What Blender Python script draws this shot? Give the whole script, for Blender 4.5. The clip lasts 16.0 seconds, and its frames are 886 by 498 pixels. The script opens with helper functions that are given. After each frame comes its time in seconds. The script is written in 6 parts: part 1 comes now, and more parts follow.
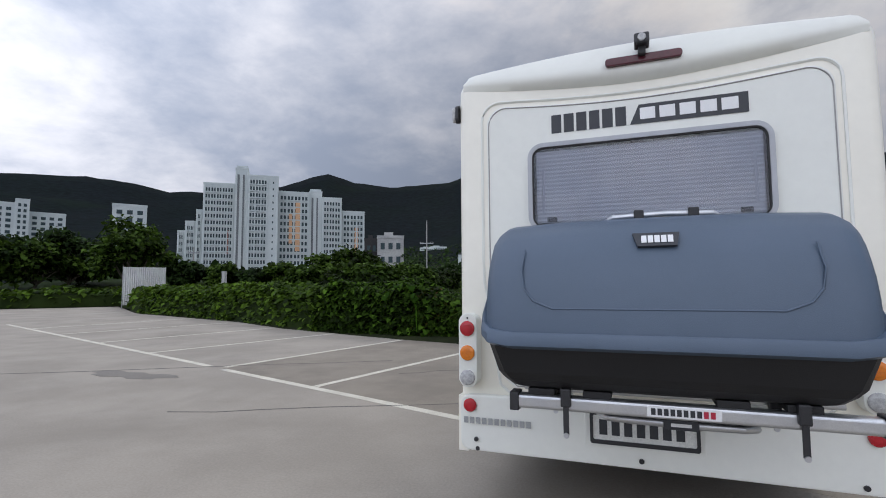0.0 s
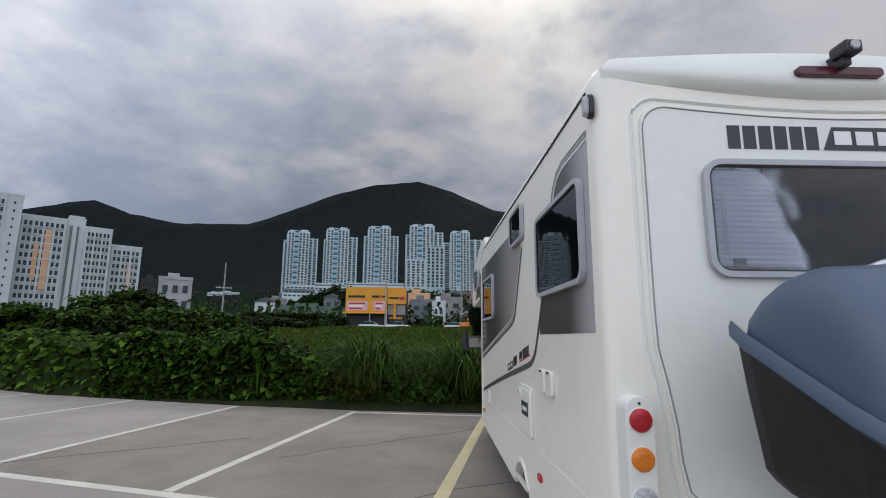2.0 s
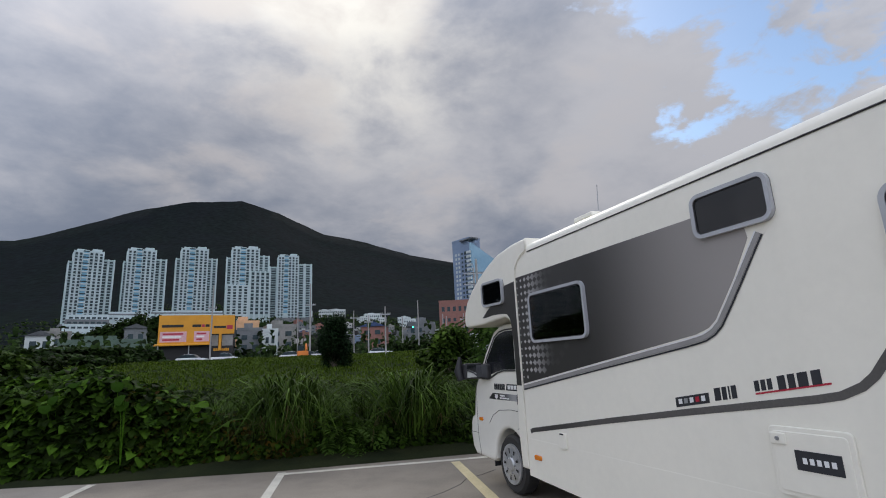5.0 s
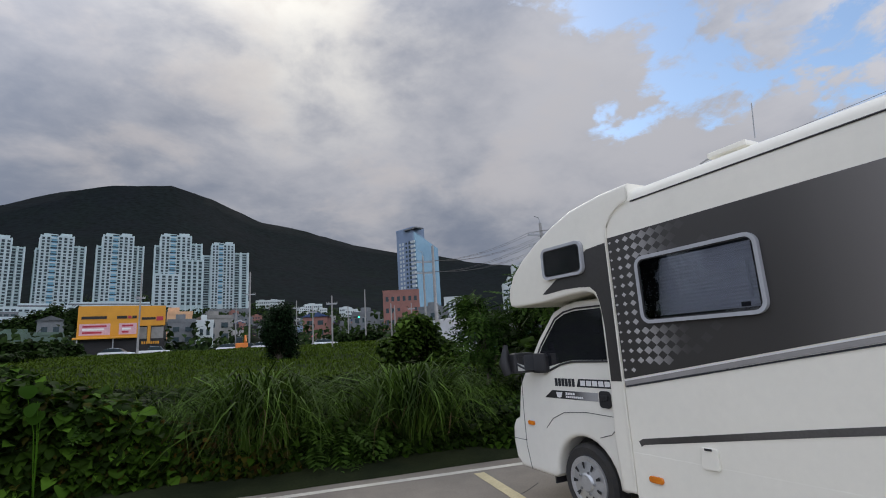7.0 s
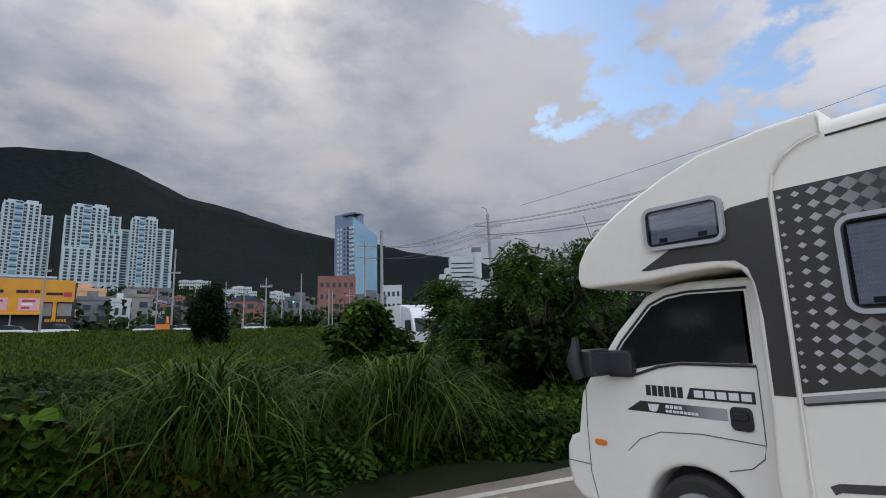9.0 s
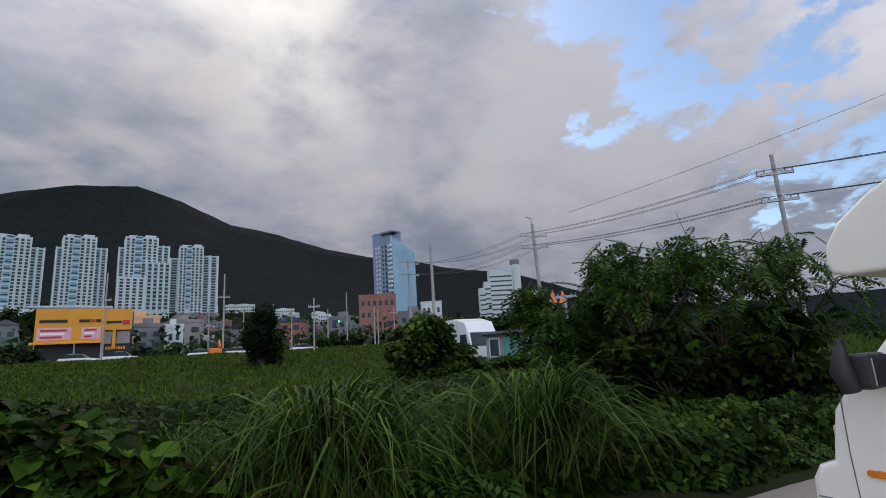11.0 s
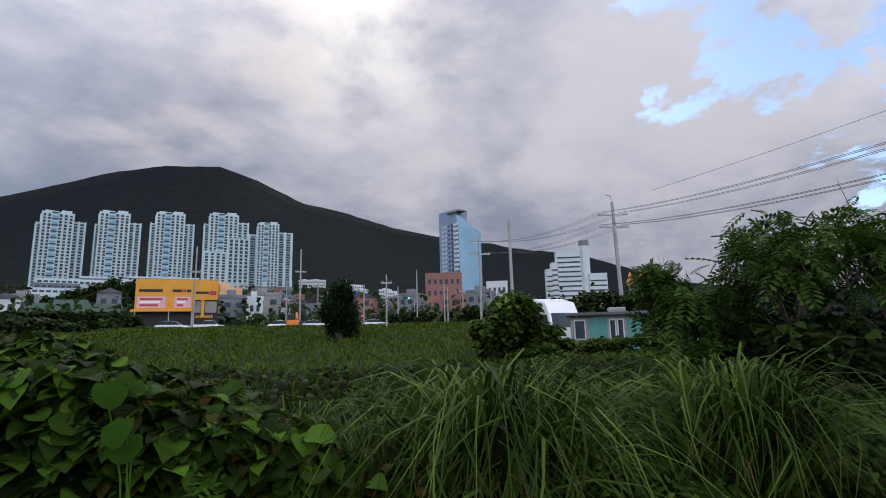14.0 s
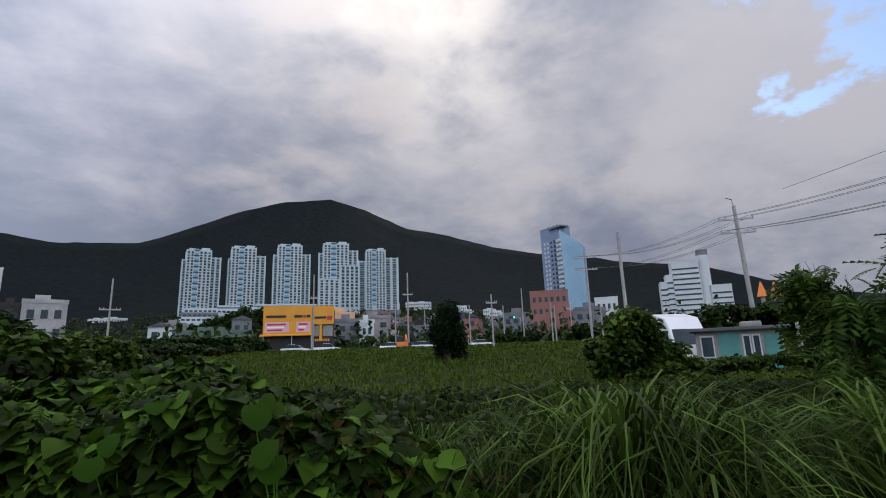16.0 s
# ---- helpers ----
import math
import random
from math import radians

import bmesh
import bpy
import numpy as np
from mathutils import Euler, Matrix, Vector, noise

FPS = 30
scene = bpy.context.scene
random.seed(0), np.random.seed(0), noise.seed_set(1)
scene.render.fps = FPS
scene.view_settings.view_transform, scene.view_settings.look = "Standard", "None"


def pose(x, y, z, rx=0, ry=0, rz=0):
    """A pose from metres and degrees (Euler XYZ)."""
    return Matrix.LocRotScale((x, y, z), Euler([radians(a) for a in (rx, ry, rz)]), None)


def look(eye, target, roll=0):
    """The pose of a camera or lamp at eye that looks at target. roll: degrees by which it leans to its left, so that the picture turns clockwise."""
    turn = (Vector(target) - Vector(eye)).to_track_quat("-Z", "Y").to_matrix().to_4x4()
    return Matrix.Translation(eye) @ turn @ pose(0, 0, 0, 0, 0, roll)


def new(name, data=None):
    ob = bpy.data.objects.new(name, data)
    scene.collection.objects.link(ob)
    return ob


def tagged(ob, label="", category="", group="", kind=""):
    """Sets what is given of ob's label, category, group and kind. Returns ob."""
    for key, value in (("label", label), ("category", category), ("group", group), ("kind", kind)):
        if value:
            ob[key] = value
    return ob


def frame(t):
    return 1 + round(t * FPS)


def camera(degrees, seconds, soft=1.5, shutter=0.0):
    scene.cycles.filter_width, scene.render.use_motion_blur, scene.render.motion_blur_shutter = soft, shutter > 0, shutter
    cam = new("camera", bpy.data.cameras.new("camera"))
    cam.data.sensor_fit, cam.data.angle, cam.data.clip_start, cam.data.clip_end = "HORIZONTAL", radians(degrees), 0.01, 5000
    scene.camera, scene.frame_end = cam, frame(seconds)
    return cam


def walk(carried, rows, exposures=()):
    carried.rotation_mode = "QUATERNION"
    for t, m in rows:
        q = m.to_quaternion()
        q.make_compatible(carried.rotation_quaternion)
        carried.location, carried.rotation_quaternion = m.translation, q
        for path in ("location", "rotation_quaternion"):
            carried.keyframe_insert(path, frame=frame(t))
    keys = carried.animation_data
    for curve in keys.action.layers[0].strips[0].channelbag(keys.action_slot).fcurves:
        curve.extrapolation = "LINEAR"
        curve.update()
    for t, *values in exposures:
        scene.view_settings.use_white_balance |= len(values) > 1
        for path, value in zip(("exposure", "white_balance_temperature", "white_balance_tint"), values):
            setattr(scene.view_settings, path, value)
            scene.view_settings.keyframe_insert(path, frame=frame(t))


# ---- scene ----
cam = camera(83.3, 16.0, soft=1.0)

PATH = [
    (0, (1.049, -2.993, 1.41), (0.339, -1.13, 1.564), -0.3),
    (0.5, (0.578, -2.774, 1.431), (0.029, -0.864, 1.658), -0.7),
    (1, (0.125, -2.63, 1.469), (-0.182, -0.675, 1.754), -1.1),
    (1.5, (-0.288, -2.323, 1.45), (-0.366, -0.353, 1.788), -0.0),
    (2, (-0.776, -2.097, 1.476), (-0.711, -0.129, 1.829), 0.3),
    (2.5, (-1.148, -1.81, 1.47), (-0.943, 0.146, 1.834), -0.6),
    (3, (-1.563, -1.506, 1.504), (-1.212, 0.424, 1.892), -1.4),
    (3.5, (-1.902, -1.233, 1.508), (-1.445, 0.665, 1.945), -1.3),
    (3.7, (-2.029, -1.064, 1.51), (-1.547, 0.823, 1.963), -1.7),
    (5.8, (-3.007, 0.661, 1.579), (-2.145, 2.411, 2.019), -1.4),
    (6, (-3.016, 0.888, 1.565), (-2.136, 2.628, 2.01), -1.1),
    (6.5, (-3.118, 1.372, 1.598), (-2.229, 3.111, 2.031), -2.1),
    (7, (-3.169, 1.816, 1.613), (-2.234, 3.541, 2.002), -3.5),
    (7.5, (-3.086, 2.314, 1.602), (-2.055, 3.995, 1.934), -3.4),
    (8, (-3.099, 2.738, 1.611), (-1.944, 4.343, 1.908), -2.2),
    (8.5, (-3.107, 3.17, 1.612), (-1.903, 4.734, 1.938), -1.4),
    (9, (-3.22, 3.605, 1.661), (-2.07, 5.206, 1.999), -1.7),
    (9.2, (-3.243, 3.765, 1.679), (-2.126, 5.387, 2.026), -1.9),
    (11.3, (-3.784, 5.045, 1.678), (-2.772, 6.722, 2.079), -4.1),
    (11.5, (-3.832, 5.209, 1.682), (-2.835, 6.904, 2.048), -4.2),
    (12, (-3.926, 5.528, 1.687), (-3.001, 7.277, 1.976), -3.8),
    (12.5, (-3.974, 5.792, 1.686), (-3.085, 7.565, 1.94), -4.0),
    (13, (-4.021, 5.977, 1.689), (-3.059, 7.716, 1.913), -3.6),
    (13.5, (-4.098, 6.079, 1.682), (-3.151, 7.822, 1.938), -2.8),
    (14, (-4.13, 6.093, 1.702), (-3.329, 7.895, 2.036), -1.4),
    (14.5, (-4.155, 6.125, 1.701), (-3.502, 7.978, 2.075), 0.4),
    (15, (-4.196, 6.15, 1.696), (-3.628, 8.03, 2.077), 0.1),
    (15.5, (-4.245, 6.196, 1.698), (-3.756, 8.094, 2.098), -1.4),
    (16, (-4.231, 6.271, 1.712), (-3.818, 8.182, 2.135), -2.1),
]
walk(cam, [(t, look(eye, target, roll)) for t, eye, target, roll in PATH],
     ((0, -0.02, 6350, 6), (1.0, -0.05, 6350, 6), (2.5, -0.10, 6350, 6), (3.5, -0.12, 6350, 6), (6, -0.14, 6350, 6), (9, -0.06, 6350, 7), (11.4, -0.10, 6300, 9), (12.5, 0.14, 6300, 10), (13.5, 0.24, 6250, 9), (14.2, 0.17, 6300, 10), (15, 0.07, 6300, 10), (16, -0.02, 6300, 10)))

# ---- world, sun, exposure ----
SUN_AZ, SUN_EL = 12.0, 40.0


def heading(az, el):
    a, e = radians(az), radians(el)
    return Vector((math.sin(a) * math.cos(e), math.cos(a) * math.cos(e), math.sin(e)))


class Nodes:
    """Short-hand for building a node tree."""

    def __init__(self, tree):
        self.t = tree
        tree.nodes.clear()

    def add(self, kind, ins=()):
        n = self.t.nodes.new(kind)
        self.feed(n, ins)
        return n

    def feed(self, n, ins):
        for k, v in dict(ins).items():
            s = n.inputs[k]
            if isinstance(v, bpy.types.NodeSocket):
                self.t.links.new(v, s)
            else:
                s.default_value = v

    def math(self, op, a, b=0.0):
        n = self.add("ShaderNodeMath")
        n.operation = op
        self.feed(n, {0: a, 1: b})
        return n.outputs[0]

    def dot(self, a, b):
        n = self.add("ShaderNodeVectorMath")
        n.operation = "DOT_PRODUCT"
        self.feed(n, {0: a, 1: b})
        return n.outputs["Value"]

    def mix(self, f, a, b, blend="MIX"):
        n = self.add("ShaderNodeMix")
        n.data_type, n.blend_type = "RGBA", blend
        self.feed(n, {0: f})
        for i, v in ((6, a), (7, b)):
            if isinstance(v, bpy.types.NodeSocket):
                self.t.links.new(v, n.inputs[i])
            else:
                n.inputs[i].default_value = (*v, 1)
        return n.outputs[2]

    def remap(self, v, a, b, c=0.0, d=1.0, smooth=False):
        n = self.add("ShaderNodeMapRange")
        n.interpolation_type = "SMOOTHSTEP" if smooth else "LINEAR"
        self.feed(n, {"Value": v, "From Min": a, "From Max": b, "To Min": c, "To Max": d})
        return n.outputs[0]

    def noise(self, vec, scale, detail=4.0, rough=0.55, dist=0.0):
        return self.add("ShaderNodeTexNoise", {"Vector": vec, "Scale": scale, "Detail": detail, "Roughness": rough,
                                               "Distortion": dist}).outputs["Fac"]


def build_world():
    world = bpy.data.worlds.new("cloudy_sky")
    scene.world = world
    world.use_nodes = True
    n = Nodes(world.node_tree)
    d = n.add("ShaderNodeTexCoord").outputs["Generated"]
    sep = n.add("ShaderNodeSeparateXYZ", {0: d})
    up = n.math("MAXIMUM", sep.outputs[2], 0.0)
    lift = n.math("ADD", up, 0.30)
    flat = n.add("ShaderNodeCombineXYZ", {0: n.math("DIVIDE", sep.outputs[0], lift), 1: n.math("DIVIDE", sep.outputs[1], lift), 2: up}).outputs[0]
    big = n.noise(flat, 1.0, 3.0, 0.5, 0.3)
    mid = n.noise(flat, 2.6, 9.0, 0.58, 0.25)
    fine = n.noise(flat, 7.5, 8.0, 0.6, 0.15)
    cover = n.math("ADD", n.math("MULTIPLY", big, 0.45), n.math("ADD", n.math("MULTIPLY", mid, 0.38), n.math("MULTIPLY", fine, 0.17)))
    # large banks of thicker and thinner cloud
    for az, el, reach, lift_by in ((10, 42, 11, 0.13), (56, 30, 30, 0.09), (-20, 17, 24, -0.07), (-22, 34, 24, 0.05), (20, 25, 16, 0.05), (30, 33, 12, -0.07), (-30, 24, 14, -0.03), (46, 22, 16, 0.06)):
        bank = n.remap(n.dot(d, heading(az, el)), math.cos(radians(reach)), 1.0, 0.0, lift_by, smooth=True)
        cover = n.math("ADD", cover, bank)
    lump = n.remap(cover, 0.36, 0.68, smooth=True)
    cloud = n.mix(lump, (0.325, 0.362, 0.475), (0.76, 0.738, 0.80))
    # thin bright edges where the sun comes near the cloud
    sun = heading(SUN_AZ, SUN_EL)
    near = n.dot(d, sun)
    glow = n.math("MULTIPLY", n.remap(near, 0.93, 1.0, smooth=True), n.remap(cover, 0.50, 0.72, 0.0, 1.0, smooth=True))
    cloud = n.mix(glow, cloud, (1.3, 1.22, 1.15))
    warm = n.math("MULTIPLY", n.remap(near, 0.75, 1.0, 0.0, 0.5, smooth=True), n.remap(mid, 0.50, 0.66, 0.0, 1.0, smooth=True))
    cloud = n.mix(warm, cloud, (0.86, 0.77, 0.76))
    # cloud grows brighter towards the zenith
    # added gain: unseen sky behind the camera is brighter, to light the motorhome
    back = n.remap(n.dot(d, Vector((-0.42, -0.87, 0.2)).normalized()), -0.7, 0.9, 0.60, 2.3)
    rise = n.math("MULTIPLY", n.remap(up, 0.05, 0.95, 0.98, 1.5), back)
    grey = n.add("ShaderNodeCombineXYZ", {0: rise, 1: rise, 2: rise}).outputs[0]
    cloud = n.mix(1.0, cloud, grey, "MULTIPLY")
    sky = n.add("ShaderNodeTexSky")
    sky.sky_type, sky.sun_disc = "NISHITA", False
    sky.sun_elevation, sky.sun_rotation = radians(SUN_EL), radians(SUN_AZ)
    blue = n.mix(1.0, sky.outputs[0], (0.165, 0.175, 0.185), "MULTIPLY")
    # a gap in the cloud cover
    gap = n.math("MAXIMUM", n.dot(d, heading(70, 30)), n.dot(d, heading(88, 27)))
    gap = n.math("ADD", gap, n.math("MULTIPLY", n.math("SUBTRACT", n.math("ADD", n.math("MULTIPLY", mid, 0.5), n.math("MULTIPLY", fine, 0.5)), 0.5), -0.4))
    wisps = n.remap(n.noise(flat, 5.5, 9.0, 0.6, 0.3), 0.46, 0.60, 1.0, 0.0, smooth=True)
    hole = n.math("MULTIPLY", n.remap(gap, 0.955, 0.985, smooth=True), wisps)
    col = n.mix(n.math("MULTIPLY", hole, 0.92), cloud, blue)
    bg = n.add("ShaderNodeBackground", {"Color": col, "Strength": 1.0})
    out = n.add("ShaderNodeOutputWorld")
    n.t.links.new(bg.outputs[0], out.inputs[0])


build_world()
sun_data = bpy.data.lights.new("sun", "SUN")
sun_data.energy, sun_data.angle, sun_data.color = 0.6, radians(14), (1.0, 0.93, 0.86)
sun_ob = new("sun", sun_data)
sun_ob.matrix_world = look(heading(SUN_AZ, SUN_EL) * 50, (0, 0, 0))


# ---- materials ----
def surface(name, a, b=None, scale=3.0, rough=0.6, metal=0.0, bump=0.0, fine=60.0, mottle=0.12, spec=0.5, coat=0.0, spread=0.0, stain=None, grime=0.0):
    """A surface of colour a, drifting to b in patches, with fine grain, relief and wear; spread: difference from piece to piece."""
    m = bpy.data.materials.new(name)
    m.use_nodes = True
    n = Nodes(m.node_tree)
    co = n.add("ShaderNodeTexCoord").outputs["Object"]
    b = b or tuple(v * 0.8 for v in a)
    large = n.noise(co, scale, 5.0, 0.6)
    grain = n.noise(co, fine, 3.0, 0.6)
    col = n.mix(n.remap(large, 0.35, 0.65, smooth=True), a, b)
    g = n.remap(grain, 0.3, 0.7, 1 - mottle, 1 + mottle)
    col = n.mix(1.0, col, n.add("ShaderNodeCombineXYZ", {0: g, 1: g, 2: g}).outputs[0], "MULTIPLY")
    if stain:
        s = n.remap(n.noise(co, scale * 0.35, 6.0, 0.65, 0.6), 0.56, 0.70, smooth=True)
        col = n.mix(n.math("MULTIPLY", s, 0.7), col, stain)
    if grime:
        s = n.remap(n.noise(co, scale * 2.3, 8.0, 0.7), 0.5, 0.75, 0.0, grime)
        col = n.mix(s, col, (0.20, 0.18, 0.15))
    if spread:
        r = n.add("ShaderNodeNewGeometry").outputs["Random Per Island"]
        v = n.remap(r, 0, 1, 1 - spread, 1 + spread)
        col = n.mix(1.0, col, n.add("ShaderNodeCombineXYZ", {0: v, 1: v, 2: v}).outputs[0], "MULTIPLY")
    p = n.add("ShaderNodeBsdfPrincipled", {"Base Color": col, "Metallic": metal, "Specular IOR Level": spec, "Coat Weight": coat,
                                            "Roughness": n.remap(large, 0.3, 0.7, rough * 0.88, min(1.0, rough * 1.12))})
    if bump:
        bn = n.add("ShaderNodeBump", {"Height": grain, "Strength": bump, "Distance": 0.01})
        n.t.links.new(bn.outputs[0], p.inputs["Normal"])
    out = n.add("ShaderNodeOutputMaterial")
    n.t.links.new(p.outputs[0], out.inputs[0])
    return m


def leaf_material(name, a, b, rough=0.62, spread=0.6, shine=0.06):
    """Leaves: colour changes from leaf to leaf, a little light shines through."""
    m = bpy.data.materials.new(name)
    m.use_nodes = True
    n = Nodes(m.node_tree)
    r = n.add("ShaderNodeNewGeometry").outputs["Random Per Island"]
    co = n.add("ShaderNodeTexCoord").outputs["Object"]
    patch = n.remap(n.noise(co, 0.7, 3.0), 0.35, 0.65, smooth=True)
    col = n.mix(n.math("ADD", n.math("MULTIPLY", r, 0.55), n.math("MULTIPLY", patch, 0.45)), a, b)
    v = n.remap(n.math("FRACT", n.math("MULTIPLY", r, 7.31)), 0, 1, 1 - spread, 1 + spread)
    col = n.mix(1.0, col, n.add("ShaderNodeCombineXYZ", {0: v, 1: v, 2: v}).outputs[0], "MULTIPLY")
    p = n.add("ShaderNodeBsdfPrincipled", {"Base Color": col, "Roughness": rough, "Specular IOR Level": shine})
    tr = n.add("ShaderNodeBsdfTranslucent", {"Color": col})
    mx = n.add("ShaderNodeMixShader", {0: 0.25})
    n.t.links.new(p.outputs[0], mx.inputs[1])
    n.t.links.new(tr.outputs[0], mx.inputs[2])
    out = n.add("ShaderNodeOutputMaterial")
    n.t.links.new(mx.outputs[0], out.inputs[0])
    return m


def glass_material(name, tint, clear, rough=0.03):
    """A thin pane: tinted see-through sheet with a gloss that grows at grazing angles."""
    m = bpy.data.materials.new(name)
    m.use_nodes = True
    n = Nodes(m.node_tree)
    t = n.add("ShaderNodeBsdfTransparent", {"Color": (*[c * clear for c in tint], 1)})
    co = n.add("ShaderNodeTexCoord").outputs["Object"]
    bn = n.add("ShaderNodeBump", {"Height": n.noise(co, 2.2, 2.0), "Strength": 0.04, "Distance": 0.05})
    g = n.add("ShaderNodeBsdfGlossy", {"Roughness": rough, "Normal": bn.outputs[0]})
    f = n.add("ShaderNodeFresnel", {"IOR": 1.6})
    mx = n.add("ShaderNodeMixShader", {0: f.outputs[0]})
    n.t.links.new(t.outputs[0], mx.inputs[1])
    n.t.links.new(g.outputs[0], mx.inputs[2])
    out = n.add("ShaderNodeOutputMaterial")
    n.t.links.new(mx.outputs[0], out.inputs[0])
    return m


def print_gradient(name, stops, rough=0.35):
    """A printed foil whose tone runs along the vehicle (object y)."""
    m = bpy.data.materials.new(name)
    m.use_nodes = True
    n = Nodes(m.node_tree)
    sep = n.add("ShaderNodeSeparateXYZ", {0: n.add("ShaderNodeTexCoord").outputs["Object"]})
    (y0, c0), (y1, c1) = stops
    grain = n.noise(n.add("ShaderNodeTexCoord").outputs["Object"], 300.0, 2.0)
    col = n.mix(n.remap(sep.outputs[1], y0, y1, smooth=True), c0, c1)
    v = n.remap(grain, 0.3, 0.7, 0.92, 1.08)
    col = n.mix(1.0, col, n.add("ShaderNodeCombineXYZ", {0: v, 1: v, 2: v}).outputs[0], "MULTIPLY")
    p = n.add("ShaderNodeBsdfPrincipled", {"Base Color": col, "Roughness": rough})
    out = n.add("ShaderNodeOutputMaterial")
    n.t.links.new(p.outputs[0], out.inputs[0])
    return m


def lamp_material(name, colour, strength):
    m = bpy.data.materials.new(name)
    m.use_nodes = True
    n = Nodes(m.node_tree)
    e = n.add("ShaderNodeEmission", {"Color": (*colour, 1), "Strength": strength})
    out = n.add("ShaderNodeOutputMaterial")
    n.t.links.new(e.outputs[0], out.inputs[0])
    return m


WHITE = surface("white_gelcoat", (0.83, 0.80, 0.70), (0.80, 0.775, 0.68), 0.8, 0.34, fine=14, mottle=0.015, coat=0.15, grime=0.05)
# rear copy of the white, cooler and darker: skylight tint put into the colour
WHITE_REAR = surface("white_moulding_skylit", (0.76, 0.765, 0.70), (0.735, 0.74, 0.685), 1.1, 0.36, fine=18, mottle=0.015, coat=0.15, grime=0.06)
CAB_PAINT = surface("white_cab_paint", (0.81, 0.79, 0.71), (0.78, 0.76, 0.69), 1.0, 0.22, fine=12, mottle=0.012, coat=0.5, grime=0.06)
BLACK_PLASTIC = surface("black_plastic", (0.016, 0.016, 0.018), (0.022, 0.022, 0.024), 5, 0.5, bump=0.1, fine=220)
BOX_GREY = surface("grey_box_plastic", (0.072, 0.102, 0.148), (0.067, 0.096, 0.139), 2.0, 0.42, bump=0.12, fine=260, mottle=0.06)
BOX_BLACK = surface("black_box_plastic", (0.006, 0.006, 0.007), (0.009, 0.009, 0.010), 3.0, 0.6, bump=0.15, fine=240)
FRAME_GREY = surface("grey_window_frame", (0.42, 0.43, 0.45), (0.38, 0.39, 0.41), 6, 0.35, fine=150, mottle=0.05)
RUBBER = surface("rubber_seal", (0.02, 0.02, 0.021), (0.028, 0.028, 0.028), 8, 0.6, fine=200)
TYRE = surface("tyre_rubber", (0.022, 0.022, 0.023), (0.035, 0.033, 0.03), 9, 0.8, bump=0.3, fine=120)
ALU = surface("brushed_aluminium", (0.62, 0.63, 0.64), (0.55, 0.56, 0.58), 6, 0.32, metal=0.9, fine=180, mottle=0.06)
SILVER = surface("silver_wheel_paint", (0.55, 0.56, 0.57), (0.48, 0.49, 0.5), 7, 0.33, metal=0.6, fine=120)
RED_LENS = surface("red_lens", (0.45, 0.012, 0.022), (0.38, 0.01, 0.018), 30, 0.12, fine=300, bump=0.2)
AMBER_LENS = surface("amber_lens", (0.72, 0.22, 0.015), (0.62, 0.17, 0.012), 30, 0.14, fine=300, bump=0.2)
CLEAR_LENS = surface("clear_lens", (0.52, 0.52, 0.51), (0.38, 0.38, 0.38), 60, 0.12, fine=400, bump=0.3)
INK = surface("dark_print", (0.022, 0.024, 0.030), (0.028, 0.03, 0.035), 10, 0.4, fine=200)
WHITE_PRINT = surface("white_print", (0.78, 0.78, 0.77), (0.74, 0.74, 0.73), 8, 0.4, fine=160, mottle=0.03)
SILVER_PRINT = surface("silver_print", (0.36, 0.37, 0.37), (0.30, 0.31, 0.31), 8, 0.35, metal=0.3, fine=160)
RED_PRINT = surface("red_print", (0.42, 0.02, 0.05), (0.38, 0.02, 0.04), 8, 0.4, fine=160)
BAND = print_gradient("band_print", ((2.0, (0.30, 0.28, 0.265)), (3.6, (0.040, 0.038, 0.036))))
BAND_REAR = print_gradient("rear_band_print", ((0.17, (0.40, 0.39, 0.385)), (0.62, (0.06, 0.056, 0.053))))
DIAMOND = print_gradient("diamond_print", ((4.12, (0.050, 0.048, 0.046)), (4.72, (0.46, 0.45, 0.44))))
STRIPE_GREY = surface("stripe_grey", (0.30, 0.29, 0.28), (0.27, 0.26, 0.25), 6, 0.35, fine=150, mottle=0.04)
BLIND = surface("pleated_blind", (0.55, 0.555, 0.58), (0.50, 0.505, 0.53), 5, 0.8, fine=120, mottle=0.05)
# near-black standing in for shade in the cabin, wheel wells and cover slots
UNLIT_DARK = surface("unlit_dark", (0.018, 0.018, 0.02), (0.03, 0.03, 0.03), 4, 0.8)
ACRYLIC = glass_material("grey_acrylic", (0.86, 0.88, 0.92), 0.96)
DARK_GLASS = glass_material("tinted_glass", (0.16, 0.16, 0.18), 0.6)
CONCRETE = surface("concrete_slab", (0.31, 0.276, 0.23), (0.258, 0.23, 0.192), 0.55, 0.85, bump=0.35, fine=45, mottle=0.09, stain=(0.215, 0.192, 0.16))
BAY_CONCRETE = surface("dark_bay_concrete", (0.235, 0.203, 0.160), (0.185, 0.159, 0.127), 0.7, 0.8, bump=0.35, fine=45, mottle=0.10, stain=(0.115, 0.098, 0.079))
DAMP = surface("damp_concrete", (0.135, 0.118, 0.098), (0.17, 0.15, 0.125), 2.5, 0.6, bump=0.3, fine=45)
WHITE_LINE = surface("worn_white_paint", (0.60, 0.565, 0.475), (0.50, 0.47, 0.39), 2.4, 0.8, bump=0.3, fine=70, mottle=0.12, stain=(0.42, 0.40, 0.36))
YELLOW_LINE = surface("worn_yellow_paint", (0.60, 0.51, 0.30), (0.53, 0.45, 0.26), 2.4, 0.8, bump=0.3, fine=70, mottle=0.12, stain=(0.46, 0.40, 0.27))
CRACK = surface("dark_joint", (0.10, 0.095, 0.085), (0.14, 0.13, 0.12), 3, 0.9)
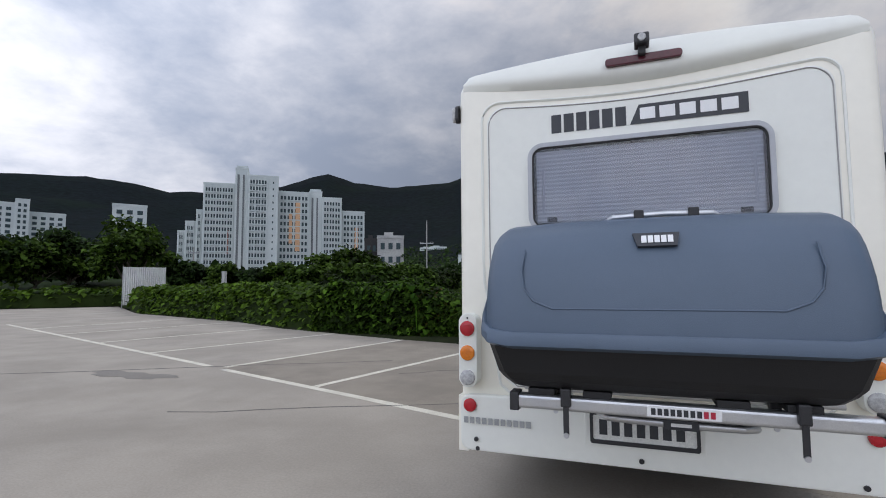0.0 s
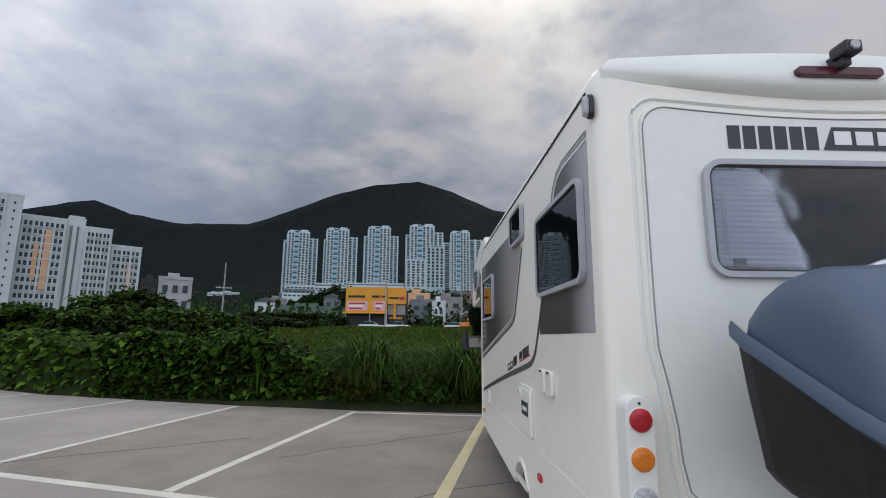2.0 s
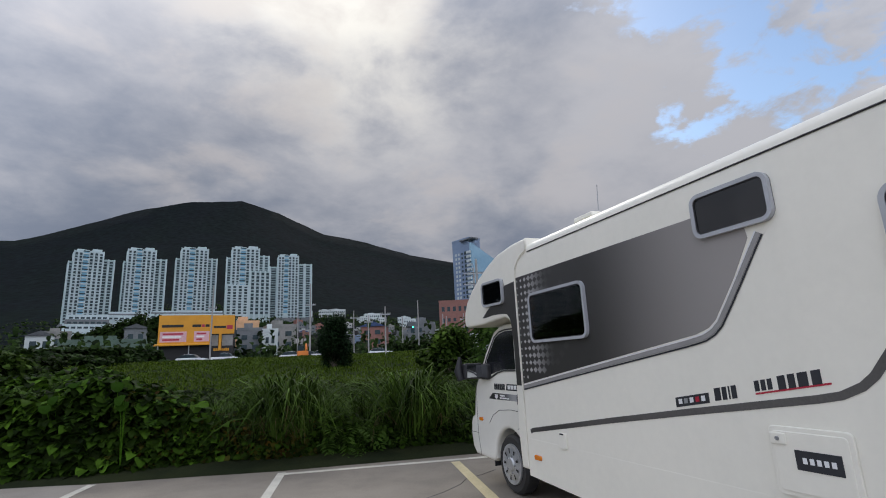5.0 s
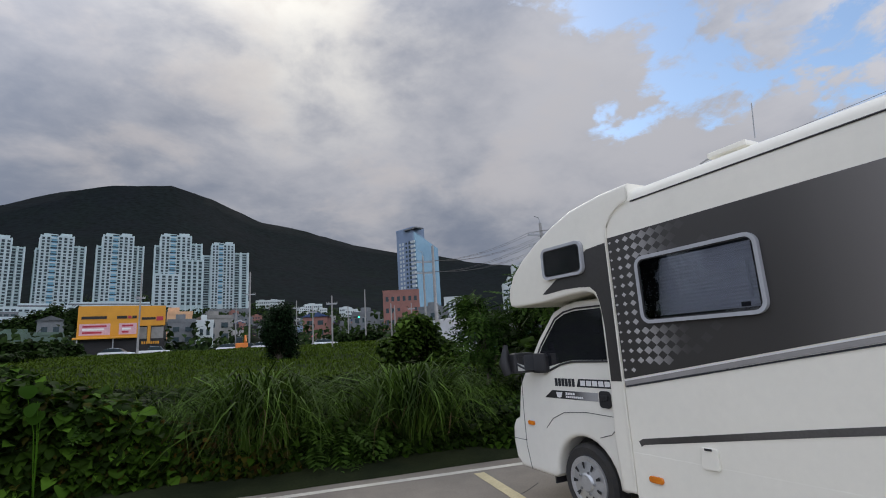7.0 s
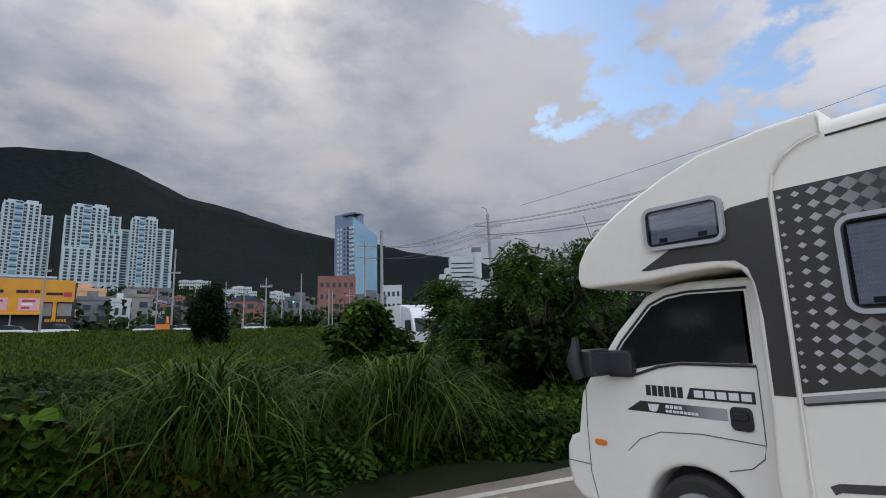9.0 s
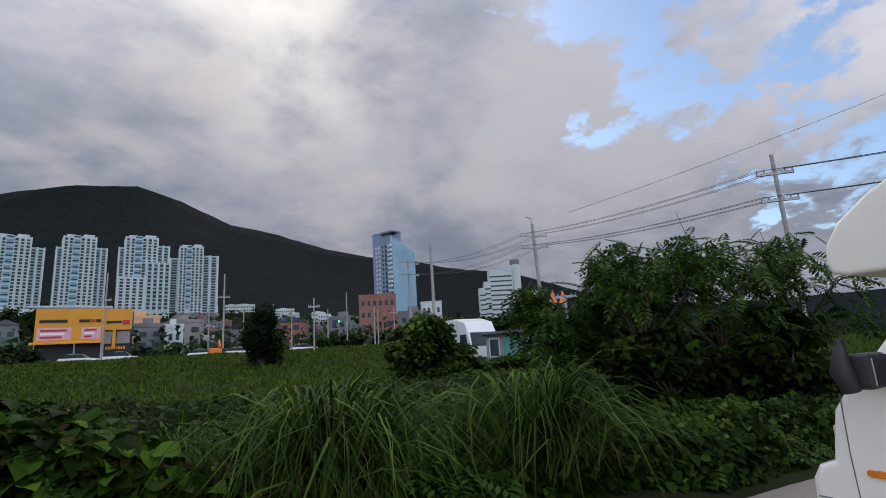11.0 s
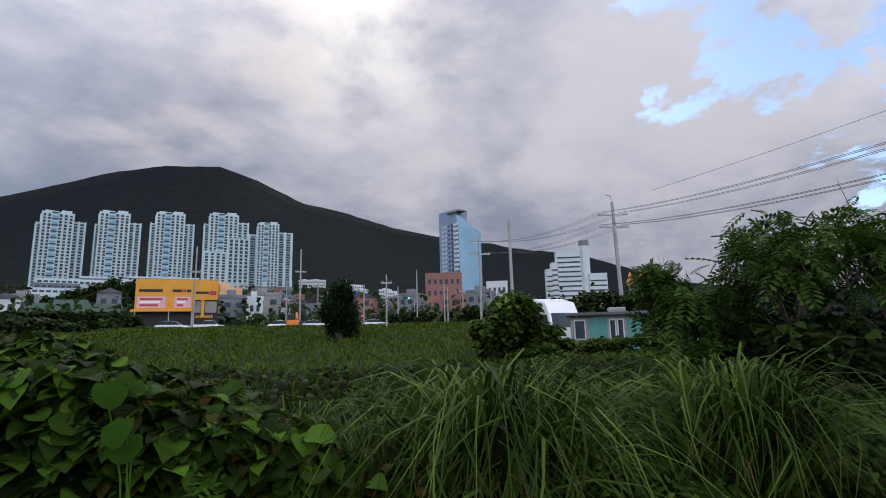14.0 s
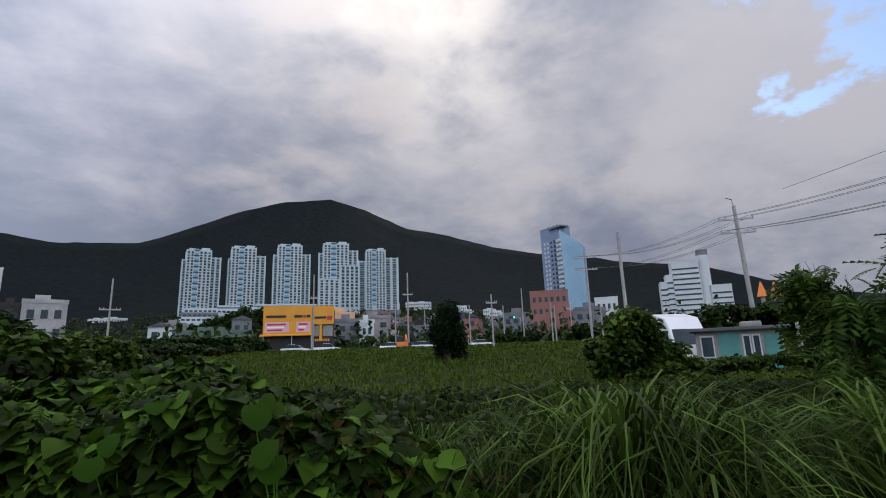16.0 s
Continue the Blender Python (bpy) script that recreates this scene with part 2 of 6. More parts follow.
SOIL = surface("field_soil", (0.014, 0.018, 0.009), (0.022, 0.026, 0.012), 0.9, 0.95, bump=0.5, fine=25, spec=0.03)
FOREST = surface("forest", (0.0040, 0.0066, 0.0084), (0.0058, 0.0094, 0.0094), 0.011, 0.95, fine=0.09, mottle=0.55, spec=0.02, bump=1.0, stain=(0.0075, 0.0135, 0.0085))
ROAD = surface("asphalt", (0.06, 0.06, 0.062), (0.05, 0.05, 0.052), 0.5, 0.9, bump=0.3, fine=60)
GRAVEL = surface("pale_gravel", (0.30, 0.28, 0.25), (0.25, 0.235, 0.21), 1.2, 0.95, bump=0.5, fine=30)
# kudzu in a shaded and a sunlit copy; light is put into the colour
KUDZU_SHADED = leaf_material("kudzu_leaf_shaded", (0.0042, 0.0105, 0.0011), (0.0265, 0.054, 0.0043))
KUDZU_SUNNY = leaf_material("kudzu_leaf_sunlit", (0.018, 0.038, 0.004), (0.075, 0.13, 0.0115))
BROAD_LEAF = leaf_material("broad_leaf", (0.026, 0.070, 0.005), (0.060, 0.138, 0.010), rough=0.65, shine=0.04)
KUDZU_PALE = leaf_material("big_leaf", (0.0175, 0.041, 0.004), (0.075, 0.145, 0.014), rough=0.65, shine=0.04)
BRAMBLE = leaf_material("bramble_leaf", (0.01, 0.018, 0.0032), (0.052, 0.045, 0.0062))
RUST_LEAF = leaf_material("withered_leaf", (0.04, 0.02, 0.004), (0.09, 0.056, 0.009))
GRASS = leaf_material("silvergrass_blade", (0.0050, 0.0140, 0.0016), (0.082, 0.138, 0.021))
GRASS_DRY = leaf_material("dry_blade", (0.0693, 0.0453, 0.0213), (0.1193, 0.0895, 0.0448))
MEADOW = leaf_material("meadow_blade", (0.034, 0.0600, 0.0058), (0.0720, 0.1080, 0.0100), spread=0.3)
# undergrowth green, darkened to hold the shade beneath the leaves
UNDERGROWTH_SHADE = surface("undergrowth", (0.012, 0.020, 0.006), (0.022, 0.034, 0.009), 0.9, 0.95, bump=0.5, fine=25, spec=0.03)
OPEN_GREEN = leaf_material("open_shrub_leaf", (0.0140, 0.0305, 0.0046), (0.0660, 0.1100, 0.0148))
SILK = leaf_material("silk_tree_frond", (0.019, 0.044, 0.0088), (0.056, 0.1, 0.015))
TREE_LEAF = leaf_material("tree_leaf", (0.0075, 0.0165, 0.0045), (0.0310, 0.0560, 0.0120))
CONIFER = leaf_material("conifer_spray", (0.0064, 0.017, 0.0064), (0.0155, 0.0328, 0.0108))
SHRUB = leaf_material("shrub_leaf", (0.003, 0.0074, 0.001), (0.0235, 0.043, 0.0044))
BARK = surface("bark", (0.10, 0.08, 0.06), (0.06, 0.05, 0.04), 6, 0.9, bump=0.6, fine=40)
POLE = surface("pole_concrete", (0.34, 0.33, 0.31), (0.28, 0.27, 0.26), 1.5, 0.85, fine=30)
STEEL = surface("galvanised_steel", (0.36, 0.37, 0.38), (0.3, 0.31, 0.32), 3, 0.45, metal=0.7)
WIRE = surface("wire", (0.03, 0.03, 0.032), (0.04, 0.04, 0.04), 3, 0.6)
FACADE = surface("white_facade", (0.56, 0.60, 0.585), (0.50, 0.545, 0.54), 0.08, 0.75, fine=1.5, mottle=0.05)
TOWER_WHITE = surface("tower_white_facade", (0.55, 0.635, 0.635), (0.48, 0.57, 0.58), 0.08, 0.75, fine=1.5, mottle=0.06)
FACADE_GREEN = surface("pale_green_facade", (0.40, 0.51, 0.50), (0.34, 0.44, 0.45), 0.06, 0.7, fine=1.2, mottle=0.06)
FACADE_BLUE = surface("sky_blue_facade", (0.20, 0.42, 0.55), (0.18, 0.38, 0.5), 0.1, 0.6, fine=1.2)
FACADE_GREY = surface("grey_facade", (0.17, 0.18, 0.185), (0.13, 0.14, 0.145), 0.2, 0.75, fine=2)
FACADE_SLATE = surface("slate_blue_facade", (0.20, 0.27, 0.38), (0.18, 0.24, 0.34), 0.1, 0.5, fine=1.5)
FACADE_PINK = surface("salmon_facade", (0.27, 0.125, 0.10), (0.24, 0.115, 0.092), 0.2, 0.8, fine=2)
FACADE_ORANGE = surface("orange_facade", (0.66, 0.40, 0.22), (0.6, 0.36, 0.2), 0.2, 0.75, fine=2)
PALE_WALL = surface("pale_wall", (0.40, 0.40, 0.38), (0.33, 0.33, 0.32), 0.2, 0.8, fine=2)
CREAM = surface("cream_facade", (0.27, 0.26, 0.24), (0.20, 0.20, 0.185), 0.2, 0.8, fine=2)
PANE = surface("window_pane", (0.016, 0.030, 0.036), (0.035, 0.058, 0.066), 0.3, 0.3, fine=3, mottle=0.2, spec=0.25)
CURTAIN_GLASS = surface("curtain_glass", (0.20, 0.34, 0.44), (0.25, 0.40, 0.5), 0.05, 0.08, metal=0.55, fine=0.6, mottle=0.05)
YELLOW_SIGN = surface("yellow_cladding", (0.66, 0.30, 0.012), (0.60, 0.27, 0.011), 0.5, 0.5, fine=5, mottle=0.04)
PINK_BANNER = surface("pink_banner", (0.66, 0.40, 0.42), (0.6, 0.36, 0.4), 0.8, 0.7, fine=6)
SIGN_DARK = surface("dark_cladding", (0.009, 0.0085, 0.0085), (0.015, 0.013, 0.012), 0.6, 0.6, fine=5)
TILE_ROOF = surface("grey_roof", (0.09, 0.095, 0.10), (0.065, 0.07, 0.075), 0.6, 0.8, fine=6)
BLUE_ROOF = surface("blue_roof", (0.03, 0.06, 0.15), (0.025, 0.05, 0.13), 0.6, 0.6, fine=6)
GREEN_ROOF = surface("green_roof", (0.10, 0.15, 0.115), (0.08, 0.125, 0.095), 0.6, 0.7, fine=6)
TEAL = surface("teal_panel", (0.08, 0.26, 0.23), (0.065, 0.22, 0.2), 1.5, 0.5, fine=20)
CAR_WHITE = surface("white_car_paint", (0.75, 0.76, 0.77), (0.7, 0.71, 0.72), 1.0, 0.25, coat=0.5, fine=10, mottle=0.02)
CAR_DARK = surface("dark_car_paint", (0.05, 0.055, 0.06), (0.06, 0.065, 0.07), 1.0, 0.25, coat=0.5, fine=10, mottle=0.02)
ORANGE_PAINT = surface("orange_paint", (0.72, 0.22, 0.03), (0.66, 0.19, 0.025), 1.0, 0.5, fine=10)
RUSTY = surface("rust_streaked_sheet", (0.56, 0.57, 0.56), (0.5, 0.5, 0.49), 1.2, 0.6, fine=14, stain=(0.38, 0.24, 0.14))
GREEN_ON = lamp_material("signal_green", (0.1, 1.0, 0.6), 3.0)
RED_ON = lamp_material("signal_red", (1.0, 0.05, 0.05), 3.0)


# ---- mesh helpers ----
def mesh_of(name, bm, material, smooth=False):
    me = bpy.data.meshes.new(name)
    bmesh.ops.recalc_face_normals(bm, faces=bm.faces)
    bm.to_mesh(me)
    bm.free()
    me.materials.append(material)
    if smooth:
        for p in me.polygons:
            p.use_smooth = True
        me.set_sharp_from_angle(angle=radians(38))
    return me


def part(name, bm, material, parent, label="", smooth=False):
    """One mesh object under a thing or a part."""
    ob = new(name, mesh_of(name, bm, material, smooth))
    if parent is not None:
        ob.parent = parent
    if label:
        ob["label"] = label
    return ob


def share(name, me, parent, m=None):
    ob = new(name, me)
    ob.parent = parent
    if m is not None:
        ob.matrix_basis = m
    return ob


def thing(name, label, category, loc=(0, 0, 0), rz=0.0, group="", kind=""):
    ob = new(name)
    ob.matrix_basis = pose(*loc, 0, 0, rz)
    return tagged(ob, label, category, group, kind)


def solid(name, bm, material, label, category, group="", kind="", smooth=False, m=None):
    ob = new(name, mesh_of(name, bm, material, smooth))
    if m is not None:
        ob.matrix_basis = m
    return tagged(ob, label, category, group, kind)


def box(x0, x1, y0, y1, z0, z1, bevel=0.0, seg=2, bm=None):
    b = bmesh.new()
    r = bmesh.ops.create_cube(b, size=1.0)
    for v in b.verts:
        v.co = Vector((x0 + (v.co.x + 0.5) * (x1 - x0), y0 + (v.co.y + 0.5) * (y1 - y0), z0 + (v.co.z + 0.5) * (z1 - z0)))
    if bevel:
        bmesh.ops.bevel(b, geom=list(b.edges), offset=bevel, segments=seg, affect="EDGES", profile=0.6)
    if bm is None:
        return b
    join(bm, b)
    return bm


def join(dst, src):
    made = [dst.verts.new(v.co) for v in src.verts]
    src.verts.index_update()
    for f in src.faces:
        try:
            dst.faces.new([made[v.index] for v in f.verts])
        except ValueError:
            pass
    src.free()
    return dst


def prism(pts, lo, hi, axis="x", bevel=0.0, seg=2):
    """A plane outline, given in the other two axes, drawn out along axis from lo to hi."""
    b = bmesh.new()

    def at(p, w):
        return (w, p[0], p[1]) if axis == "x" else (p[0], w, p[1]) if axis == "y" else (p[0], p[1], w)

    a = [b.verts.new(at(p, lo)) for p in pts]
    c = [b.verts.new(at(p, hi)) for p in pts]
    b.faces.new(a)
    b.faces.new(c[::-1])
    k = len(pts)
    for i in range(k):
        b.faces.new((a[i], c[i], c[(i + 1) % k], a[(i + 1) % k]))
    bmesh.ops.recalc_face_normals(b, faces=b.faces)
    if bevel:
        rim = [e for e in b.edges if (e.verts[0] in a and e.verts[1] in a) or (e.verts[0] in c and e.verts[1] in c)]
        bmesh.ops.bevel(b, geom=rim, offset=bevel, segments=seg, affect="EDGES", profile=0.6)
    return b


def loft(rings, closed=True, caps=True):
    b = bmesh.new()
    vs = [[b.verts.new(p) for p in ring] for ring in rings]
    k = len(rings[0])
    for r0, r1 in zip(vs, vs[1:]):
        for i in range(k if closed else k - 1):
            b.faces.new((r0[i], r0[(i + 1) % k], r1[(i + 1) % k], r1[i]))
    if caps:
        b.faces.new(vs[0][::-1])
        b.faces.new(vs[-1])
    bmesh.ops.recalc_face_normals(b, faces=b.faces)
    return b


def tube(path, radius, sides=8, bm=None):
    """A round bar along a path; radius may be one number or one per point."""
    path = [Vector(p) for p in path]
    rad = radius if isinstance(radius, (list, tuple)) else [radius] * len(path)
    rings = []
    for i, p in enumerate(path):
        d = (path[min(i + 1, len(path) - 1)] - path[max(i - 1, 0)]).normalized()
        u = d.orthogonal().normalized() if abs(d.z) > 0.9 else d.cross(Vector((0, 0, 1))).normalized()
        w = d.cross(u)
        rings.append([p + (u * math.cos(2 * math.pi * j / sides) + w * math.sin(2 * math.pi * j / sides)) * rad[i] for j in range(sides)])
    b = loft(rings)
    if bm is None:
        return b
    join(bm, b)
    return bm


def rounded(x0, x1, z0, z1, r, seg=5):
    out = []
    for cx, cz, a0 in ((x1 - r, z1 - r, 0), (x0 + r, z1 - r, 90), (x0 + r, z0 + r, 180), (x1 - r, z0 + r, 270)):
        for i in range(seg + 1):
            a = radians(a0 + 90 * i / seg)
            out.append((cx + r * math.cos(a), cz + r * math.sin(a)))
    return out


def shear(pts, slope, about):
    return [(a, z + slope * (a - about)) for a, z in pts]


def ring(outer, inner, lo, hi, axis="x"):
    """A frame between two outlines of as many points."""
    def at(p, w):
        return (w, p[0], p[1]) if axis == "x" else (p[0], w, p[1])

    b = bmesh.new()
    o0, o1 = [b.verts.new(at(p, lo)) for p in outer], [b.verts.new(at(p, hi)) for p in outer]
    i0, i1 = [b.verts.new(at(p, lo)) for p in inner], [b.verts.new(at(p, hi)) for p in inner]
    k = len(outer)
    for i in range(k):
        j = (i + 1) % k
        for q in ((o0[i], o0[j], o1[j], o1[i]), (o1[i], o1[j], i1[j], i1[i]), (i1[i], i1[j], i0[j], i0[i]), (i0[i], i0[j], o0[j], o0[i])):
            b.faces.new(q)
    return b


def disc(cx, cy, cz, r, depth, axis="x", sides=24, dome=0.0):
    """A short cylinder with a slightly domed face at the far side along -axis."""
    rings = []
    for f, w in ((1.0, 0.0), (1.0, depth * 0.7), (0.9, depth), (0.5, depth + dome), (0.05, depth + dome * 1.15)):
        rr = []
        for i in range(sides):
            a = 2 * math.pi * i / sides
            u, v = r * f * math.cos(a), r * f * math.sin(a)
            rr.append((cx - w, cy + u, cz + v) if axis == "x" else (cx + u, cy - w, cz + v))
        rings.append(rr)
    return loft(rings)


def scatter(name, tv, tf, pos, turn, size, material, kind="stuff", label="", category="", parent=None, stretch=None):
    """Many copies of one small leaf in one mesh. turn: yaw, pitch, roll of each, in radians."""
    tv = np.asarray(tv, float)
    n, k = len(pos), len(tv)
    y, p, r = turn[:, 0], turn[:, 1], turn[:, 2]
    v = np.repeat(tv[None], n, 0) * size[:, None, None]
    if stretch is not None:
        v = v * stretch[:, None, :]
    c, s = np.cos(r)[:, None], np.sin(r)[:, None]
    x, z = v[..., 0] * c + v[..., 2] * s, -v[..., 0] * s + v[..., 2] * c
    c, s = np.cos(p)[:, None], np.sin(p)[:, None]
    yy, z = v[..., 1] * c - z * s, v[..., 1] * s + z * c
    c, s = np.cos(y)[:, None], np.sin(y)[:, None]
    X, Y = x * c - yy * s, x * s + yy * c
    co = np.stack([X + pos[:, 0:1], Y + pos[:, 1:2], z + pos[:, 2:3]], -1).reshape(-1, 3)
    me = bpy.data.meshes.new(name)
    lens = np.array([len(f) for f in tf])
    flat = np.concatenate([np.array(f) for f in tf])
    idx = (flat[None] + (np.arange(n) * k)[:, None]).ravel()
    tot = np.tile(lens, n)
    me.vertices.add(len(co))
    me.vertices.foreach_set("co", co.ravel().astype(np.float32))
    me.loops.add(len(idx))
    me.loops.foreach_set("vertex_index", idx.astype(np.int32))
    me.polygons.add(len(tot))
    me.polygons.foreach_set("loop_start", (np.cumsum(tot) - tot).astype(np.int32))
    me.polygons.foreach_set("loop_total", tot.astype(np.int32))
    me.update(calc_edges=True)
    me.validate()
    me.materials.append(material)
    ob = new(name, me)
    if parent is not None:
        ob.parent = parent
    return tagged(ob, label, category, "", kind)


RNG = np.random.default_rng(7)
# a broad heart-shaped leaf, folded along its rib and curling down at the rim
LEAF_V = [(0, 0.04, 0), (-0.24, -0.06, -0.02), (-0.44, 0.18, 0.05), (-0.42, 0.48, 0.05), (-0.22, 0.80, -0.07), (0, 1.04, -0.24), (0.22, 0.80, -0.07), (0.42, 0.48, 0.05), (0.44, 0.18, 0.05), (0.24, -0.06, -0.02), (0, 0.36, 0.0), (0, 0.72, -0.06)]
LEAF_F = [(0, 10, 2, 1), (10, 3, 2), (10, 11, 4, 3), (11, 5, 4), (0, 9, 8, 10), (10, 8, 7), (10, 7, 6, 11), (11, 6, 5)]
# a nearly round, shallowly lobed leaf that dips along its rib
ROUND_V = [(0, 0.10, -0.02)] + [(0.5 * math.sin(a) * (1 + 0.07 * math.cos(3 * a)), 0.5 - 0.52 * math.cos(a), 0.10 * math.sin(a) ** 2 + 0.03 * math.sin(5 * a) - 0.22 * max(0.0, -math.cos(a)) ** 2) for a in [math.pi * k / 6 for k in range(1, 12)]] + [(0, 0.36, -0.03), (0, 0.68, -0.06)]
ROUND_F = [(0, 12, 2, 1), (12, 3, 2), (12, 13, 4, 3), (13, 5, 4), (13, 6, 5), (13, 7, 6), (13, 8, 7), (12, 9, 8, 13), (12, 10, 9), (0, 11, 10, 12)]
OVAL_V = [(0, 0, 0), (-0.26, 0.45, 0.04), (0, 1.0, -0.08), (0.26, 0.45, 0.04)]
OVAL_F = [(0, 3, 2, 1)]


def frond_template(pairs=7):
    v, f = [], []
    for i in range(pairs):
        y = 0.12 + 0.82 * i / (pairs - 1)
        droop = -0.30 * y * y
        w = 0.30 * math.sin(math.pi * (0.18 + 0.75 * i / pairs))
        for s in (-1, 1):
            b = len(v)
            v += [(0, y - 0.05, droop), (s * w * 0.6, y - 0.02, droop - 0.01), (s * w, y + 0.09, droop - 0.07), (s * w * 0.5, y + 0.10, droop - 0.02)]
            f.append((b, b + 1, b + 2, b + 3))
    b = len(v)
    v += [(-0.008, 0, 0), (0.008, 0, 0), (0.004, 1.0, -0.30), (-0.004, 1.0, -0.30)]
    f.append((b, b + 1, b + 2, b + 3))
    return v, f


FROND_V, FROND_F = frond_template()


# ---- ground, lot and field ----
EDGE_X = [-70, -46, -41.6, -38, -26, -14.5, -10.5, -5.0, -2.1, 1.1, 3.5, 14, 40]
EDGE_Y = [4, 12, 19.3, 25.5, 17.9, 13.7, 11.5, 9.45, 8.65, 8.15, 7.9, 7.2, 5.0]


def edge(x):
    return np.interp(x, EDGE_X, EDGE_Y)


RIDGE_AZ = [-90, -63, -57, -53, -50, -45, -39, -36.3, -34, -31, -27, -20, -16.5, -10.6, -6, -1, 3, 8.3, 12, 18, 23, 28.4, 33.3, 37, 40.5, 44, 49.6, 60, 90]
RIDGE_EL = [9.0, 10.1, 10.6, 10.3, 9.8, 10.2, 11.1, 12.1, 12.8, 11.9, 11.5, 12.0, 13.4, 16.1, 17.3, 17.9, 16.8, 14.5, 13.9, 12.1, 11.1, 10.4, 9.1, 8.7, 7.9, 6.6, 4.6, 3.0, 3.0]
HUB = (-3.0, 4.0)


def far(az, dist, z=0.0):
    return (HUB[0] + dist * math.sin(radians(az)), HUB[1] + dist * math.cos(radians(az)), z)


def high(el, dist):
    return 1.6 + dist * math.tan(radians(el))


def hill(az, dist):
    """The field climbs gently to the street; beside the long lot it begins to climb farther out."""
    d0 = np.interp(az, [-100, -48, -36, 50, 90], [46, 46, 22, 22, 40])
    f = np.clip((dist - d0) / (84 - d0), 0, 1)
    return 2.75 * f * f * (3 - 2 * f)


def hill_at(x, y):
    dx, dy = x - HUB[0], y - HUB[1]
    return hill(np.degrees(np.arctan2(dx, dy)), np.hypot(dx, dy))


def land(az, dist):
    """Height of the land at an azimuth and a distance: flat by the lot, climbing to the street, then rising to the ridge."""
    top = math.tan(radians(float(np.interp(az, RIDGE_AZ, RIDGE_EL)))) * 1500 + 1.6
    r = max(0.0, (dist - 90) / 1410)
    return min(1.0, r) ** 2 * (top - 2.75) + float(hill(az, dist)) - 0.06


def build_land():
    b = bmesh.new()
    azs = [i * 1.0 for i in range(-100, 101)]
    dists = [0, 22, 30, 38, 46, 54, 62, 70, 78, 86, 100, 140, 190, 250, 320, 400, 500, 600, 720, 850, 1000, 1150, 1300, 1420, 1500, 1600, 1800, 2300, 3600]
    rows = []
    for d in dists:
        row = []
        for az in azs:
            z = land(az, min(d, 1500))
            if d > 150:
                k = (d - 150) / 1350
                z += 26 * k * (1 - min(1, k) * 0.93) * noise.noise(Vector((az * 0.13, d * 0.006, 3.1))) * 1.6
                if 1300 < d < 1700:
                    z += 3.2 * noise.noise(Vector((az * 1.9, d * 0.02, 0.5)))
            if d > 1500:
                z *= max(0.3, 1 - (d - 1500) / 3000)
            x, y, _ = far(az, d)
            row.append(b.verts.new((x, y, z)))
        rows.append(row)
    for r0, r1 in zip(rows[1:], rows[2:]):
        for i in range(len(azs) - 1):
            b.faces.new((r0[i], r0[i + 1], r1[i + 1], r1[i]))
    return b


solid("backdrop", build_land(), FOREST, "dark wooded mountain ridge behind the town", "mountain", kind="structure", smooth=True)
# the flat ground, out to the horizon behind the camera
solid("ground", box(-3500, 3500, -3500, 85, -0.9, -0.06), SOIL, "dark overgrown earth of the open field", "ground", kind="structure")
lot_pts = [(-70, -60), (40, -60)] + [(x, y) for x, y in zip(EDGE_X[::-1], EDGE_Y[::-1])]
solid("pavement", prism(lot_pts, -0.3, 0.0, "z"), CONCRETE, "pale worn concrete parking lot slab", "parking lot", kind="structure")


# added sheet that gives these bays a darker tone than the slab
bay = [(-5.78, 3.98), (0.6, 1.72), (6.0, -0.13), (14, -2.8)] + [(x, float(edge(x)) - 0.02) for x in (14, 9, 3.5, 1.1, -2.1, -4.85)]
solid("pavement_bay", prism(bay, -0.2, 0.002, "z"), BAY_CONCRETE, "darker concrete sheet over the parking bays", "parking lot", kind="structure")


def strip(name, a, b, width, material, label, z=0.004):
    a, b = Vector((*a, 0)), Vector((*b, 0))
    d = (b - a).normalized()
    n = Vector((-d.y, d.x, 0)) * width / 2
    return solid(name, prism([(p.x, p.y) for p in (a + n, b + n, b - n, a - n)], z - 0.003, z, "z"), material, label, "road marking", kind="structure")


LINE = "worn white painted parking bay line on concrete"
strip("bay_line", (-22.7, 9.75), (-6.25, 4.12), 0.13, WHITE_LINE, LINE)
strip("bay_line", (-5.7, 3.9), (0.6, 1.75), 0.13, WHITE_LINE, LINE)
for a, b in (((-3.26, 3.15), (-2.2, 8.5)), ((-5.85, 4.1), (-4.85, 9.3)), ((-8.98, 5.12), (-7.65, 10.35)), ((-12.2, 6.25), (-11.0, 11.6)), ((-15.9, 7.5), (-14.6, 13.2)), ((-19.3, 8.7), (-18.6, 15.3))):
    strip("bay_line", a, b, 0.12, WHITE_LINE, LINE, 0.005)
strip("bay_line", (-2.2, 8.38), (2.2, 7.55), 0.12, WHITE_LINE, LINE, 0.006)
strip("bay_line", (-0.74, 2.3), (0.36, 7.72), 0.14, YELLOW_LINE, "worn yellow painted parking bay line on concrete", 0.007)
solid("oil_stain", prism([(-6.75 + 0.85 * math.cos(a) * (1 + 0.22 * math.sin(3 * a) + 0.1 * math.sin(11 * a)), 2.95 + 0.30 * math.sin(a) * (1 + 0.3 * math.cos(2 * a) + 0.15 * math.sin(9 * a))) for a in np.linspace(0, 2 * math.pi, 72)[:-1]], 0.0, 0.003, "z"),
      DAMP, "dark damp stain on the concrete", "stain", kind="structure")
